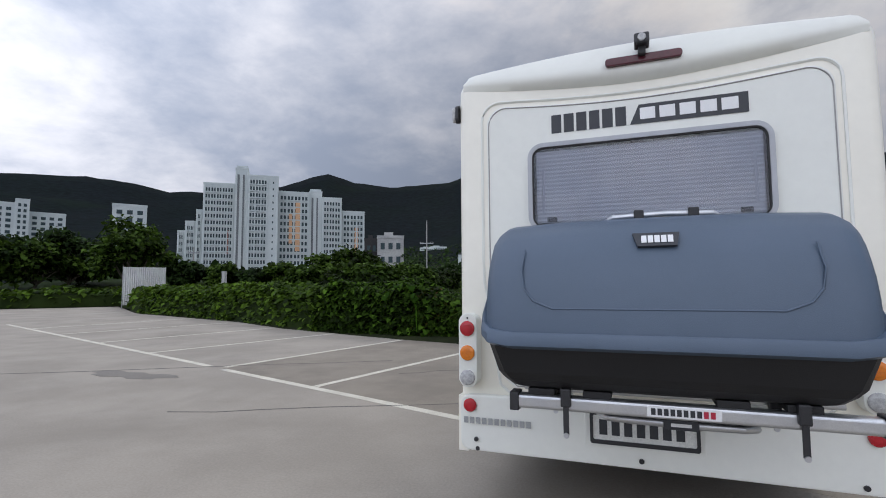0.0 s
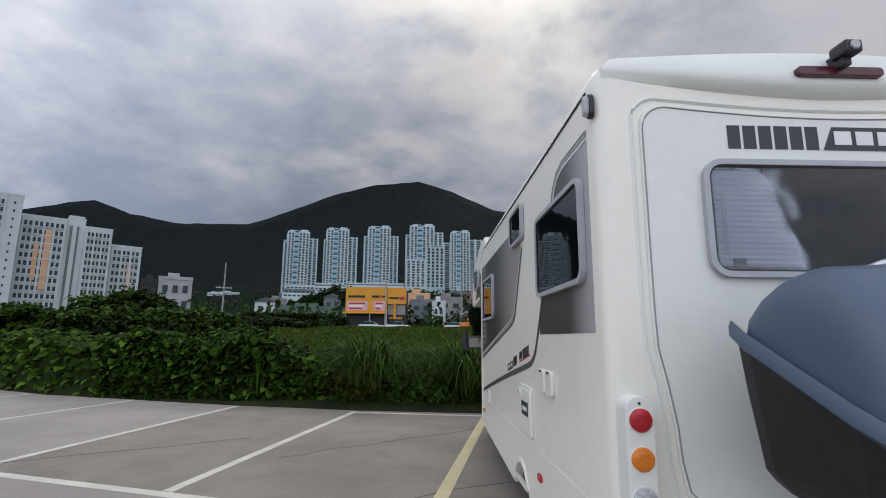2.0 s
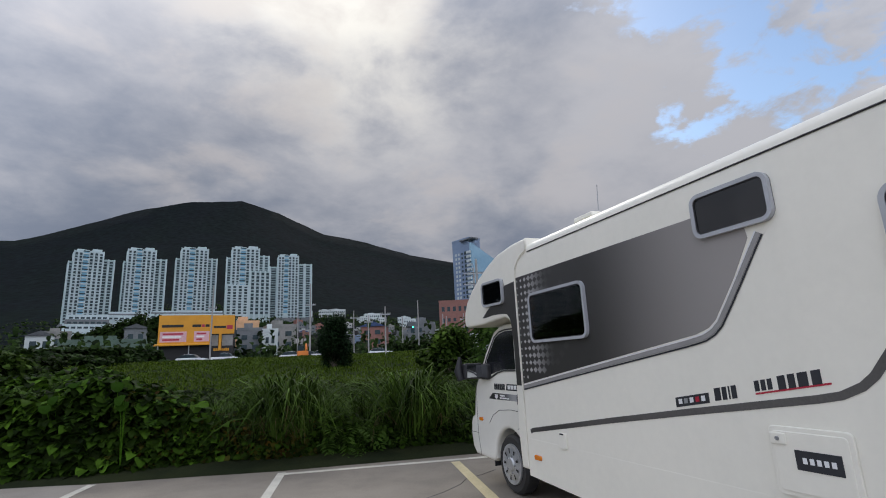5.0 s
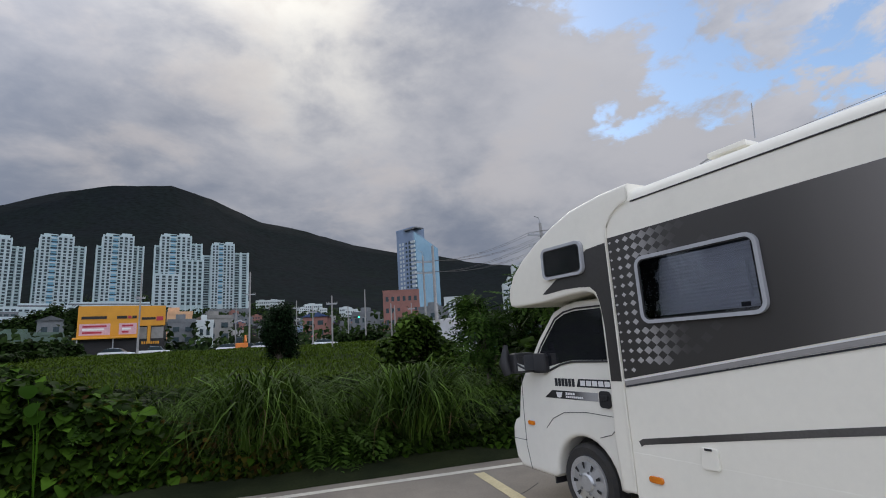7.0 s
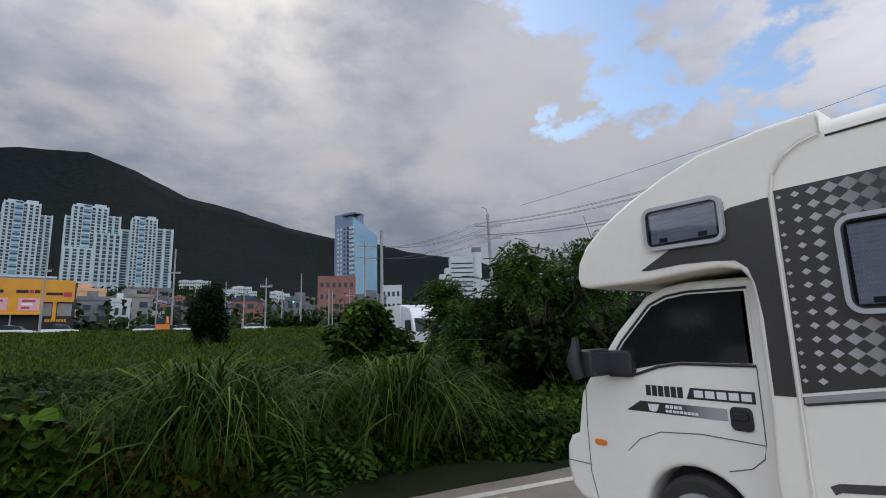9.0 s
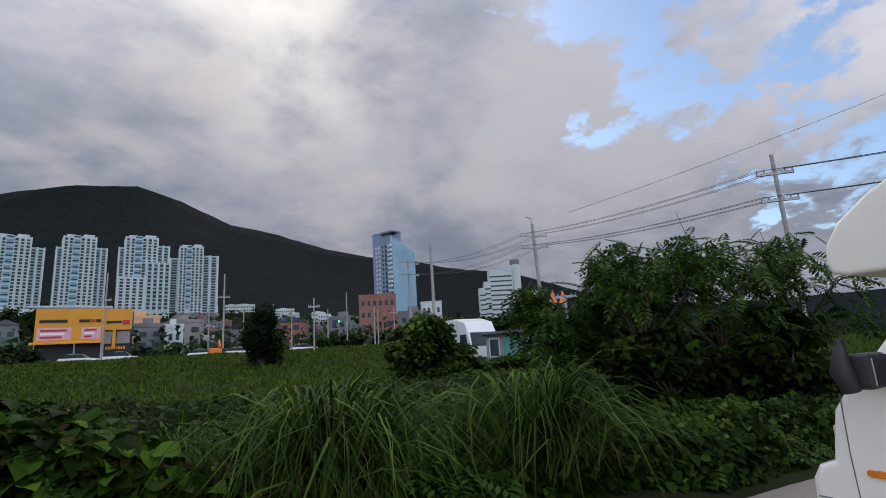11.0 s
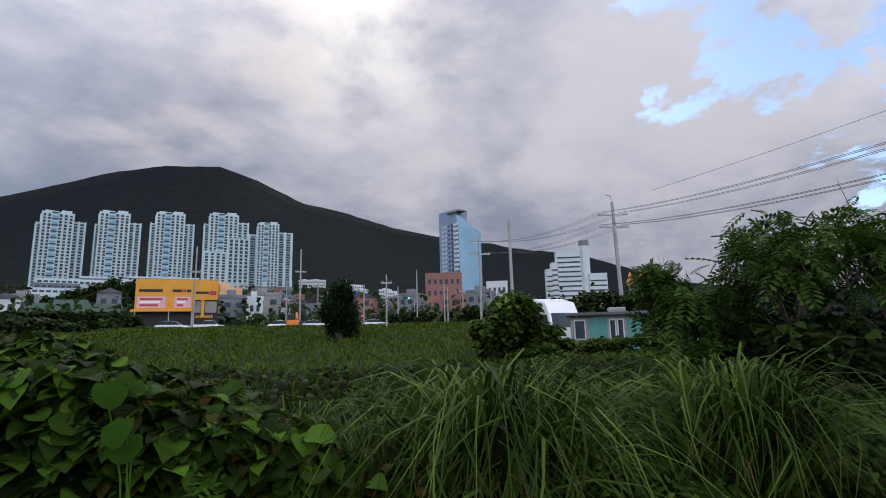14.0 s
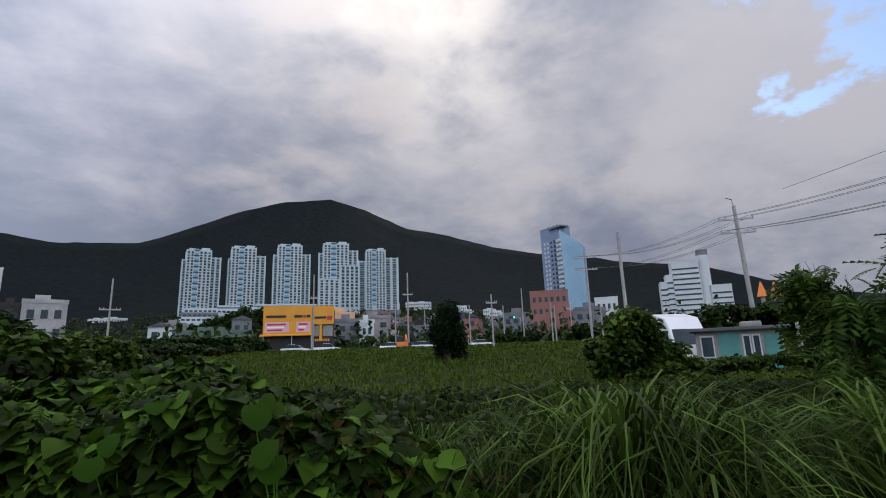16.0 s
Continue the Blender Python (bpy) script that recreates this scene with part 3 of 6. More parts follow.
for a, b in (((-4.0, 1.3), (2.0, 4.4)), ((-14, -1.0), (-3.4, 5.8)), ((-30, -2), (6, -3.2)), ((-2.6, 4.55), (0.6, 6.9))):
    pts = []
    for i in range(13):
        f = i / 12
        pts.append((a[0] + (b[0] - a[0]) * f + 0.05 * math.sin(i * 2.3), a[1] + (b[1] - a[1]) * f + 0.05 * math.sin(i * 1.7 + a[0]), 0.0015))
    solid("slab_joint", tube(pts, 0.006, 4), CRACK, "thin dark crack across the concrete", "joint", kind="structure")
# low dark earth bank along the lot
bank = []
for x in np.linspace(-30, 10, 60):
    y = float(edge(x))
    w = 0.02 * math.sin(x * 3.1)
    bank.append([(x, y - 0.05 + w, -0.02), (x, y + 0.02 + w, 0.04), (x, y + 0.25, 0.08 + w), (x, y + 0.6, 0.13), (x, y + 1.0, 0.1)])
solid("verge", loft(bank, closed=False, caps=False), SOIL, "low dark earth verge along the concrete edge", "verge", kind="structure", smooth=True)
solid("road", box(18, 60, 24, 33, -0.3, 0.5), GRAVEL, "pale gravel track beyond the trees", "road", kind="structure")
solid("road", box(-45, 62, 80, 91, 2.0, 2.83), ROAD, "asphalt street along the shops", "road", kind="structure")


def bumps(x, y, size, seed):
    """Smooth uneven swells of about that size, -1 to 1."""
    u, v = x / size, y / size
    return 0.5 * (np.sin(u * 2.1 + 1.3 * np.sin(v * 1.7 + seed)) * np.cos(v * 2.4 + seed * 1.7) + np.sin(u * 3.7 - v * 2.9 + 2 * seed) * np.cos(u * 1.3 + v * 4.1 - seed))


def veg(x, y):
    """Height of the mass of plants over the field."""
    s = y - edge(x) - 0.38 * np.clip((x + 7) / 3, 0, 1) * np.clip((1.7 - x) / 0.9, 0, 1)
    rise = np.clip(s / 0.5, 0, 1)
    rise = rise * rise * (3 - 2 * rise)
    base = 0.84 + 0.22 * bumps(x, y, 2.6, 0.4) + 0.20 * bumps(x, y, 1.05, 2.1)
    left = np.clip((-x - 3.4) / 2.0, 0, 1) * np.clip(1.8 - s / 4.5, 0, 1) * 0.56
    grassy = np.clip((x + 3.6) / 0.8, 0, 1) * np.clip((1.9 - x) / 0.8, 0, 1) * np.clip((4.5 - s) / 2.0, 0, 1) * 0.26
    right = np.clip((x - 0.9) / 1.6, 0, 1) * np.clip(1.5 - s / 6.0, 0, 1) * 0.42
    faraway = np.clip((s - 6) / 14, 0, 1)
    return np.maximum(0.0, rise * ((base + left - right - grassy) * (1 - faraway) + (0.62 + 0.25 * bumps(x, y, 6.0, 1.0)) * faraway))


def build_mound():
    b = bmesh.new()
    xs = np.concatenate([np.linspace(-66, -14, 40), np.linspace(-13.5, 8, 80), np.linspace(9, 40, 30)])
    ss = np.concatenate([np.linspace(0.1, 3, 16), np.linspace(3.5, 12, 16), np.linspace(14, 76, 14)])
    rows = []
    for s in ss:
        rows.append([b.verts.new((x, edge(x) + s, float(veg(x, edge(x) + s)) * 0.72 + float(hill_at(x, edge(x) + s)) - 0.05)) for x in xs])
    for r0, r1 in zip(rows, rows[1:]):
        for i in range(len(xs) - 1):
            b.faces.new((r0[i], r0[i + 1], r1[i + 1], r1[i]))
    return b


# smooth sheet whose dark colour stands in for shade below the vines
solid("undergrowth", build_mound(), UNDERGROWTH_SHADE, "dark sheet for shaded undergrowth beneath the vines", "undergrowth", kind="stuff", smooth=True)


def spread_leaves(name, n, xr, sr, size, material, label, category, droop=(0.1, 1.1), low=0.25, tv=LEAF_V, tf=LEAF_F, power=1.0):
    x = RNG.uniform(*xr, n)
    s = sr[0] + (sr[1] - sr[0]) * RNG.random(n) ** power
    y = edge(x) + s
    h = veg(x, y)
    z = h * (low + (1.06 - low) * RNG.random(n) ** 0.45) + RNG.normal(0, 0.03, n) + hill_at(x, y)
    m = h > 0.10
    x, y, z = x[m], y[m], z[m]
    k = len(x)
    face = RNG.normal(math.pi, 0.9, k)
    turn = np.stack([face, -RNG.uniform(*droop, k), RNG.normal(0, 0.35, k)], 1)
    return scatter(name, tv, tf, np.stack([x, y, np.maximum(z, 0.03)], 1), turn, RNG.uniform(*size, k), material, label=label, category=category)


VINE = "dense green kudzu vine leaves covering the field edge"
spread_leaves("vine_leaves", 17000, (-9, -3.2), (0.05, 3.6), (0.10, 0.20), KUDZU_SHADED, VINE, "vine", droop=(-0.1, 0.9), low=0.55)
spread_leaves("vine_leaves", 10000, (-3.8, 3.2), (0.05, 3.2), (0.06, 0.15), KUDZU_SHADED, VINE, "vine", droop=(0.0, 1.1), low=0.45)
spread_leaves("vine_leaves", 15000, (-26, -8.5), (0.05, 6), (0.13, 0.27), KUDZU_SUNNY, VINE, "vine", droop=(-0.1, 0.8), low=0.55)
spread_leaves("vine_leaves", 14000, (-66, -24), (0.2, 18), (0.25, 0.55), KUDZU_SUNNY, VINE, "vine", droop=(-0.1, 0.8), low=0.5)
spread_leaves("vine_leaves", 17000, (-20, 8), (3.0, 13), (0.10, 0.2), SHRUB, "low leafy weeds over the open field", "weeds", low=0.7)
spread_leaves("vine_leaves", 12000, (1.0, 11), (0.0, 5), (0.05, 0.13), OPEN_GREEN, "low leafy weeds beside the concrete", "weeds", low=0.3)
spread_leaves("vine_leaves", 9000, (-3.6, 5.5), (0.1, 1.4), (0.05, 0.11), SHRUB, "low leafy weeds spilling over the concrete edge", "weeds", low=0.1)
spread_leaves("broad_leaves", 2400, (-8.5, -3.1), (0.2, 3.6), (0.11, 0.22), KUDZU_PALE, "pale green vine leaves on the hedge", "leaves", droop=(-0.1, 0.8), low=0.85)
spread_leaves("broad_leaves", 420, (-8.5, -3.4), (0.3, 3.4), (0.14, 0.22), KUDZU_PALE, "large pale green vine leaves on the hedge", "leaves", droop=(-0.1, 0.75), low=0.9, tv=ROUND_V, tf=ROUND_F)


def broad_plant(loc, leaves, seed):
    """A plant with a few large round leaves on stalks."""
    r = np.random.default_rng(seed)
    p = thing("broad_leaf_plant", "plant with large round bright green leaves among vines", "plant", loc, group="broad-leaved plants")
    for k in range(leaves):
        a = math.pi + r.normal(0, 0.7)
        size = r.uniform(0.16, 0.215)
        top = Vector((0.10 * r.normal(), 0.10 * r.normal(), 1.12 + 0.14 * k + 0.05 * r.normal()))
        part("stalk", tube([(0, 0, 0), (top.x * 0.3, top.y * 0.3, top.z * 0.6), tuple(top)], [0.008, 0.006, 0.004], 5), BROAD_LEAF, p)
        b = bmesh.new()
        vs = [b.verts.new(Vector(v) * size) for v in ROUND_V]
        for f in ROUND_F:
            b.faces.new([vs[i] for i in f])
        leaf = part("leaf", b, BROAD_LEAF, p, smooth=True)
        leaf.matrix_basis = Matrix.Translation(top) @ Euler((-r.uniform(0.3, 0.9), r.normal(0, 0.2), a)).to_matrix().to_4x4()


for k, (x, y, n) in enumerate(((-4.58, 9.72, 3), (-5.6, 10.2, 3), (-6.4, 10.8, 3), (-5.1, 11.0, 2), (-6.9, 10.7, 3))):
    broad_plant((x, y, 0.05), n, 300 + k)
spread_leaves("bramble", 2600, (-4.8, -1.6), (0.0, 1.3), (0.06, 0.13), BRAMBLE, "reddish yellow-green bramble at the field edge", "bramble", low=0.25)
spread_leaves("bramble", 620, (-4.4, -1.6), (0.2, 1.5), (0.05, 0.11), RUST_LEAF, "withered rust-coloured leaves among the bramble", "leaves", low=0.35)


def blade_template(seg=7):
    """One long blade that rises, arches over and hangs at the tip."""
    v, f = [], []
    for i in range(seg + 1):
        t = i / seg
        w = 0.0155 * (0.55 + 0.45 * math.sin(math.pi * min(1.0, t * 1.6 + 0.15))) * (1 - t ** 3) + 0.0008
        y = 0.95 * t ** 1.7
        z = 1.34 * t - 0.20 * t ** 2 - 0.74 * t ** 4.0
        v += [(-w, y, z), (w, y, z)]
    for i in range(seg):
        f.append((2 * i, 2 * i + 1, 2 * i + 3, 2 * i + 2))
    return v, f


BLADE_V, BLADE_F = blade_template()


def clump(loc, height, blades, seed):
    r = np.random.default_rng(seed)
    ob = thing("grass_clump", "arching green silvergrass clump with dry base", "grass", (loc[0], loc[1], 0), group="silvergrass clumps")
    for nm, n, mat, hs in (("tuft", blades, GRASS, (0.55, 1.1)), ("dry_tuft", blades // 9, GRASS_DRY, (0.3, 0.75))):
        a = r.uniform(0, 2 * math.pi, n)
        rad = 0.17 * height * r.random(n) ** 0.6
        pos = np.stack([rad * np.cos(a), rad * np.sin(a), np.full(n, 0.02)], 1)
        turn = np.stack([a - math.pi / 2 + r.normal(0, 0.5, n), r.normal(0.06, 0.14, n), r.normal(0, 0.2, n)], 1)
        size = height * r.uniform(*hs, n)
        st = np.stack([r.uniform(0.5, 1.0, n), r.uniform(0.15, 0.95, n) ** 1.1, np.ones(n)], 1)
        scatter(nm, BLADE_V, BLADE_F, pos, turn, size, mat, parent=ob, stretch=st)
    return ob


CLUMPS = [(-2.15, 9.75, 1.75, 700), (-1.75, 9.6, 1.45, 340), (0.15, 9.35, 1.7, 700), (0.55, 9.3, 1.4, 320), (-2.75, 10.9, 1.4, 360), (-0.45, 10.3, 1.45, 340), (1.3, 10.2, 1.3, 260), (-1.2, 11.2, 1.5, 340),
          (-3.3, 12.2, 1.4, 300), (0.5, 11.6, 1.45, 320), (2.3, 11.2, 1.3, 260), (-1.9, 12.8, 1.4, 260), (-0.4, 12.6, 1.4, 260), (1.4, 13.2, 1.4, 260), (3.1, 12.9, 1.3, 220), (-4.9, 13.2, 1.3, 240), (2.4, 15.0, 1.4, 220), (0.4, 14.8, 1.4, 220), (-1.6, 14.9, 1.4, 220)]
for i, (x, y, h, n) in enumerate(CLUMPS):
    clump((x, y), h * (1.12 if i < 4 else 0.95), n if i < 4 else int(n * 0.7), 100 + i)


def ferns(name, n, xr, sr, size, label):
    x = RNG.uniform(*xr, n)
    y = edge(x) + RNG.uniform(*sr, n)
    z = veg(x, y) * RNG.uniform(0.6, 1.15, n)
    turn = np.stack([RNG.normal(math.pi, 1.1, n), -RNG.uniform(-0.1, 0.8, n), RNG.normal(0, 0.3, n)], 1)
    scatter(name, FROND_V, FROND_F, np.stack([x, y, z], 1), turn, RNG.uniform(*size, n), SILK, label=label, category="fern")


ferns("feathery_fronds", 300, (-1.5, -0.3), (0.25, 1.9), (0.28, 0.55), "feathery young silk tree fronds between the grass clumps")
ferns("feathery_fronds", 340, (-6.5, -4.0), (0.6, 1.8), (0.18, 0.36), "feathery green seedlings among the vines")
ferns("feathery_fronds", 90, (-0.7, 0.0), (1.0, 1.8), (0.3, 0.5), "bright young silk tree fronds over the grass")
ferns("feathery_fronds", 420, (1.6, 5.5), (0.2, 3.5), (0.2, 0.42), "feathery weeds beside the concrete")

# the open meadow towards the street
nm = 95000
mx = RNG.uniform(-55, 42, nm)
ms = 4 + 70 * RNG.random(nm) ** 1.5
my = edge(mx) + ms
mz = veg(mx, my) * 0.75 + hill_at(mx, my)
sz = RNG.uniform(0.22, 0.42, nm)
scatter("meadow_grass", BLADE_V[:2] + BLADE_V[6:8] + BLADE_V[12:14], [(0, 1, 3, 2), (2, 3, 5, 4)], np.stack([mx, my, mz], 1),
        np.stack([RNG.uniform(0, 6.28, nm), RNG.normal(0.1, 0.2, nm), RNG.normal(0, 0.2, nm)], 1), sz, MEADOW,
        label="tall green meadow grass of the open field", category="grass", stretch=np.stack([1.2 + ms / 5, np.ones(nm), np.ones(nm)], 1))


# ---- trees and shrubs ----
def tree(name, label, loc, height, crown, leaves, leaf_size, material, seed, low=0.35, tv=LEAF_V, tf=LEAF_F, trunk_r=0.12, lobes=9, stems=5, fill=0.75, category="tree"):
    """A tapered trunk with limbs that carry a crown of leaf clumps. crown: its half widths in x, y and z."""
    r = np.random.default_rng(seed)
    ob = thing(name, label, category, loc)
    cz = height - crown[2]
    base = Vector((0, 0, -0.1))
    fork = Vector((r.normal(0, 0.05) * height, r.normal(0, 0.05) * height, max(0.3, height * low * 0.8)))
    b = tube([base, base.lerp(fork, 0.5) + Vector((0.03 * height, 0, 0)) * r.normal(), fork], [trunk_r * 1.3, trunk_r, trunk_r * 0.8], 8)
    centres = []
    for i in range(lobes):
        a, u = 2 * math.pi * (i + r.random() * 0.8) / lobes * 2.618, r.uniform(-0.75, 0.95)
        q = math.sqrt(max(0.0, 1 - u * u)) * r.uniform(0.35, 0.85)
        centres.append(Vector((crown[0] * q * math.cos(a), crown[1] * q * math.sin(a), cz + crown[2] * u * 0.72)))
    for i, c in enumerate(centres[: stems * 2]):
        mid = fork.lerp(c, 0.5) + Vector((r.normal(), r.normal(), 0.6)) * 0.04 * height
        tube([fork, mid, c], [trunk_r * 0.55, trunk_r * 0.3, trunk_r * 0.08], 6, b)
        for k in range(3):
            tip = c + Vector((r.normal() * crown[0], r.normal() * crown[1], r.normal() * crown[2])) * 0.2
            tube([mid.lerp(c, 0.5), tip], [trunk_r * 0.2, trunk_r * 0.04], 5, b)
    part("trunk", b, BARK, ob)
    pos = []
    for c in centres:
        k = leaves // lobes
        d = r.normal(size=(k, 3))
        d /= np.linalg.norm(d, axis=1)[:, None]
        rad = r.random(k) ** (1 / 3) * (0.55 + 0.45 * r.random(k))
        pos.append(np.array(c) + d * rad[:, None] * np.array(crown) * r.uniform(0.40, 0.62) * np.array([1, 1, fill]))
    pos = np.concatenate(pos)
    pos[:, 2] = np.maximum(pos[:, 2], 0.15)
    out = np.arctan2(pos[:, 1], pos[:, 0]) - math.pi / 2
    turn = np.stack([out + r.normal(0, 0.8, len(pos)), r.normal(-0.35, 0.45, len(pos)), r.normal(0, 0.4, len(pos))], 1)
    scatter("crown", tv, tf, pos, turn, leaf_size * r.uniform(0.6, 1.3, len(pos)), material, parent=ob)
    return ob


SILK_LABEL = "silk tree with dark feathery drooping leaves at the field edge"
tree("silk_tree", SILK_LABEL, (5.5, 11.7, 0), 4.75, (1.5, 1.4, 1.55), 420, 0.52, SILK, 21, tv=FROND_V, tf=FROND_F, trunk_r=0.09, lobes=12)
tree("silk_tree", SILK_LABEL, (4.2, 13.1, 0), 3.3, (1.2, 1.2, 1.2), 420, 0.5, SILK, 22, tv=FROND_V, tf=FROND_F, trunk_r=0.07, lobes=10)
tree("silk_tree", SILK_LABEL, (7.2, 11.2, 0), 4.4, (1.7, 1.6, 1.6), 280, 0.52, SILK, 23, tv=FROND_V, tf=FROND_F, trunk_r=0.09, lobes=12)
tree("silk_tree", SILK_LABEL, (9.3, 10.6, 0), 4.5, (1.7, 1.7, 1.8), 320, 0.52, SILK, 24, tv=FROND_V, tf=FROND_F, trunk_r=0.09, lobes=12)
tree("shrub", "dense dark shrub under the silk trees", (6.2, 12.6, 0), 2.3, (2.2, 1.2, 1.15), 2400, 0.17, TREE_LEAF, 25, category="shrub", lobes=12, trunk_r=0.06)
tree("shrub", "dense dark shrub under the silk trees", (8.8, 12.0, 0), 2.2, (2.2, 1.2, 1.2), 2600, 0.17, TREE_LEAF, 26, category="shrub", lobes=12, trunk_r=0.06)
tree("shrub", "rounded green shrub in the open field", (7.0, 24.7, 0), 3.4, (1.75, 1.6, 1.6), 5600, 0.24, OPEN_GREEN, 27, category="shrub", lobes=12, trunk_r=0.07)
tree("shrub", "rounded green shrub in the open field", (8.9, 25.6, 0), 2.4, (1.5, 1.4, 1.15), 3200, 0.24, OPEN_GREEN, 28, category="shrub", lobes=10, trunk_r=0.07)
for i, (az, d, h, w) in enumerate(((33.0, 25, 1.5, 1.4), (36.0, 24, 1.6, 1.6), (39.5, 23, 1.65, 1.6), (43.0, 24, 1.6, 1.7), (30.0, 22, 1.4, 1.5))):
    x, y, _ = far(az, d)
    tree("shrub", "low leafy shrub in the field before the hut", (x, y, 0), h, (w, w * 0.8, h * 0.48), 2200, 0.17, OPEN_GREEN, 120 + i, low=0.1, category="shrub", lobes=9, trunk_r=0.04)
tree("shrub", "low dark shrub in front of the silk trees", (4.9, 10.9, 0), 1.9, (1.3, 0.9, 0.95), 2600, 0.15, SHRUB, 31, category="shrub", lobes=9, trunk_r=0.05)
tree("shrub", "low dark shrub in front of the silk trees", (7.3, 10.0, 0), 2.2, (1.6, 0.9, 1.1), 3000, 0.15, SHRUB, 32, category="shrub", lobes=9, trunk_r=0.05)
x, y, _ = far(10.4, 46)
tree("conifer", "rounded dark evergreen tree standing in the meadow", (x, y, float(hill(10.4, 46)) - 0.1), high(6.2, 46) - float(hill(10.4, 46)), (1.75, 1.75, 2.95), 12000, 0.27, CONIFER, 29, low=0.1, lobes=16, trunk_r=0.16, fill=1.0, tv=OVAL_V, tf=OVAL_F)
for i, (az, d, el, w) in enumerate(((-35.5, 27, 5.3, 2.2), (-33.5, 30, 6.1, 2.4), (-30.5, 29, 5.4, 2.6), (-27.0, 30, 4.6, 2.6), (-23.6, 32, 3.5, 2.4), (-20.5, 40, 2.9, 2.8), (-37.8, 26, 3.4, 1.8), (-28.5, 23, 3.4, 2.0), (-32.5, 22, 3.2, 1.8))):
    x, y, _ = far(az, d)
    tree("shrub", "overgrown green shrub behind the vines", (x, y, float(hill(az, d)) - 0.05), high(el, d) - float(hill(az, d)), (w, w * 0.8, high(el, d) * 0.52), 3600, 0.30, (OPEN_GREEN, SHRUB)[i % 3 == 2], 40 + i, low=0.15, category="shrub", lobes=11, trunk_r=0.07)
for i, (az, d, el, w) in enumerate(((-19, 70, 2.4, 3.5), (-16.5, 72, 2.3, 3.5), (-14, 70, 2.2, 3.2), (-11.5, 74, 2.3, 3.2), (-9.3, 76, 2.5, 2.6), (20, 84, 2.6, 3), (17.5, 90, 2.4, 2.4), (34, 62, 4.0, 4), (39, 58, 4.4, 4), (43, 60, 4.4, 4), (48, 50, 4.2, 4), (30.5, 75, 3.6, 3.6), (26, 90, 3.2, 3))):
    x, y, _ = far(az, d)
    tree("shrub", "dark green hedge shrub along the street", (x, y, land(az, d)), high(el, d) - land(az, d), (w, w * 0.8, (high(el, d) - land(az, d)) * 0.5), 1700, 0.55, TREE_LEAF, 60 + i, low=0.15, category="shrub", lobes=10, trunk_r=0.1)
for i, (az, d, el, w) in enumerate(((-56.8, 52, 9.0, 3.8), (-61.5, 62, 6.2, 4.2), (-64.5, 60, 5.6, 4.2), (-67.5, 60, 5.4, 4.2), (-70, 58, 5.6, 4.0), (-59.5, 66, 5.0, 4.0), (-53.4, 66, 4.4, 2.8), (-50.0, 64, 3.3, 2.4), (-46.5, 62, 2.9, 2.4), (-43.0, 60, 2.8, 2.4), (-40.2, 58, 3.2, 2.4))):
    x, y, _ = far(az, d)
    tree("broadleaf_tree", "dark broadleaf tree with an open crown behind the lot", (x, y, float(hill(az, d)) - 0.05), high(el, d) - float(hill(az, d)), (w, w, (high(el, d) - float(hill(az, d))) * 0.47), 3600, 0.42, (OPEN_GREEN, TREE_LEAF)[i % 2], 80 + i, low=0.2, lobes=12, trunk_r=0.2)
for i, (az, el, w) in enumerate(((-8.7, 6.1, 4.2), (-9.7, 6.15, 4.4), (-10.8, 5.95, 4.4), (-11.9, 5.6, 4.2), (-13.0, 5.1, 3.8), (-14.1, 4.6, 3.4))):
    x, y, _ = far(az, 190)
    tall = high(el, 190) - land(az, 190)
    tree("broadleaf_tree", "dark broadleaf tree of a grove below the towers", (x, y, land(az, 190)), tall, (w, w, tall * 0.5), 2600, 0.95, TREE_LEAF, 140 + i, low=0.15, lobes=13, trunk_r=0.25)
for i, (az, el, w) in enumerate(((-18, 2.9, 3.2), (-15.4, 2.95, 3.2), (-12.8, 2.9, 3.2), (-10.4, 2.8, 2.8))):
    x, y, _ = far(az, 80)
    tall = high(el, 80) - land(az, 80)
    tree("shrub", "dark green hedge shrub along the street", (x, y, land(az, 80)), tall, (w, w * 0.7, tall * 0.5), 2200, 0.55, TREE_LEAF, 150 + i, low=0.1, category="shrub", lobes=12, trunk_r=0.1)
# woods on the lower slopes
nw = 12000
waz = RNG.uniform(-75, 60, nw)
wd = 110 + 560 * RNG.random(nw) ** 1.3
wp = np.array([(*far(a, d)[:2], land(a, d) + RNG.uniform(0.0, 3.5)) for a, d in zip(waz, wd)])
scatter("far_woods", LEAF_V, LEAF_F, wp, np.stack([RNG.normal(math.pi, 0.8, nw) - np.radians(waz), RNG.normal(-0.6, 0.5, nw), RNG.normal(0, 0.5, nw)], 1), RNG.uniform(2.0, 4.5, nw), TREE_LEAF,
        label="dark scattered woods on the lower slopes", category="woods")
nw = 44000
waz = RNG.uniform(-26, 48, nw)
wd = 97 + 560 * RNG.random(nw) ** 1.4
wp = np.array([(*far(a, d)[:2], land(a, d) + max(0.8, 3.2 + 3.0 * math.sin(a * 1.7 + d * 0.1) + 1.8 * math.sin(a * 5.3 - d * 0.07)) * RNG.random()) for a, d in zip(waz, wd)])
scatter("far_woods", LEAF_V, LEAF_F, wp, np.stack([RNG.normal(math.pi, 0.8, nw) - np.radians(waz), RNG.normal(-0.6, 0.5, nw), RNG.normal(0, 0.5, nw)], 1), RNG.uniform(0.7, 1.3, nw) * (0.6 + wd / 300), TREE_LEAF,
        label="dark gardens and hedges between the town houses", category="woods")


# ---- the motorhome ----
W = 2.25
rv = thing("motorhome", "white coachbuilt motorhome with dark side graphics parked on concrete", "motorhome")


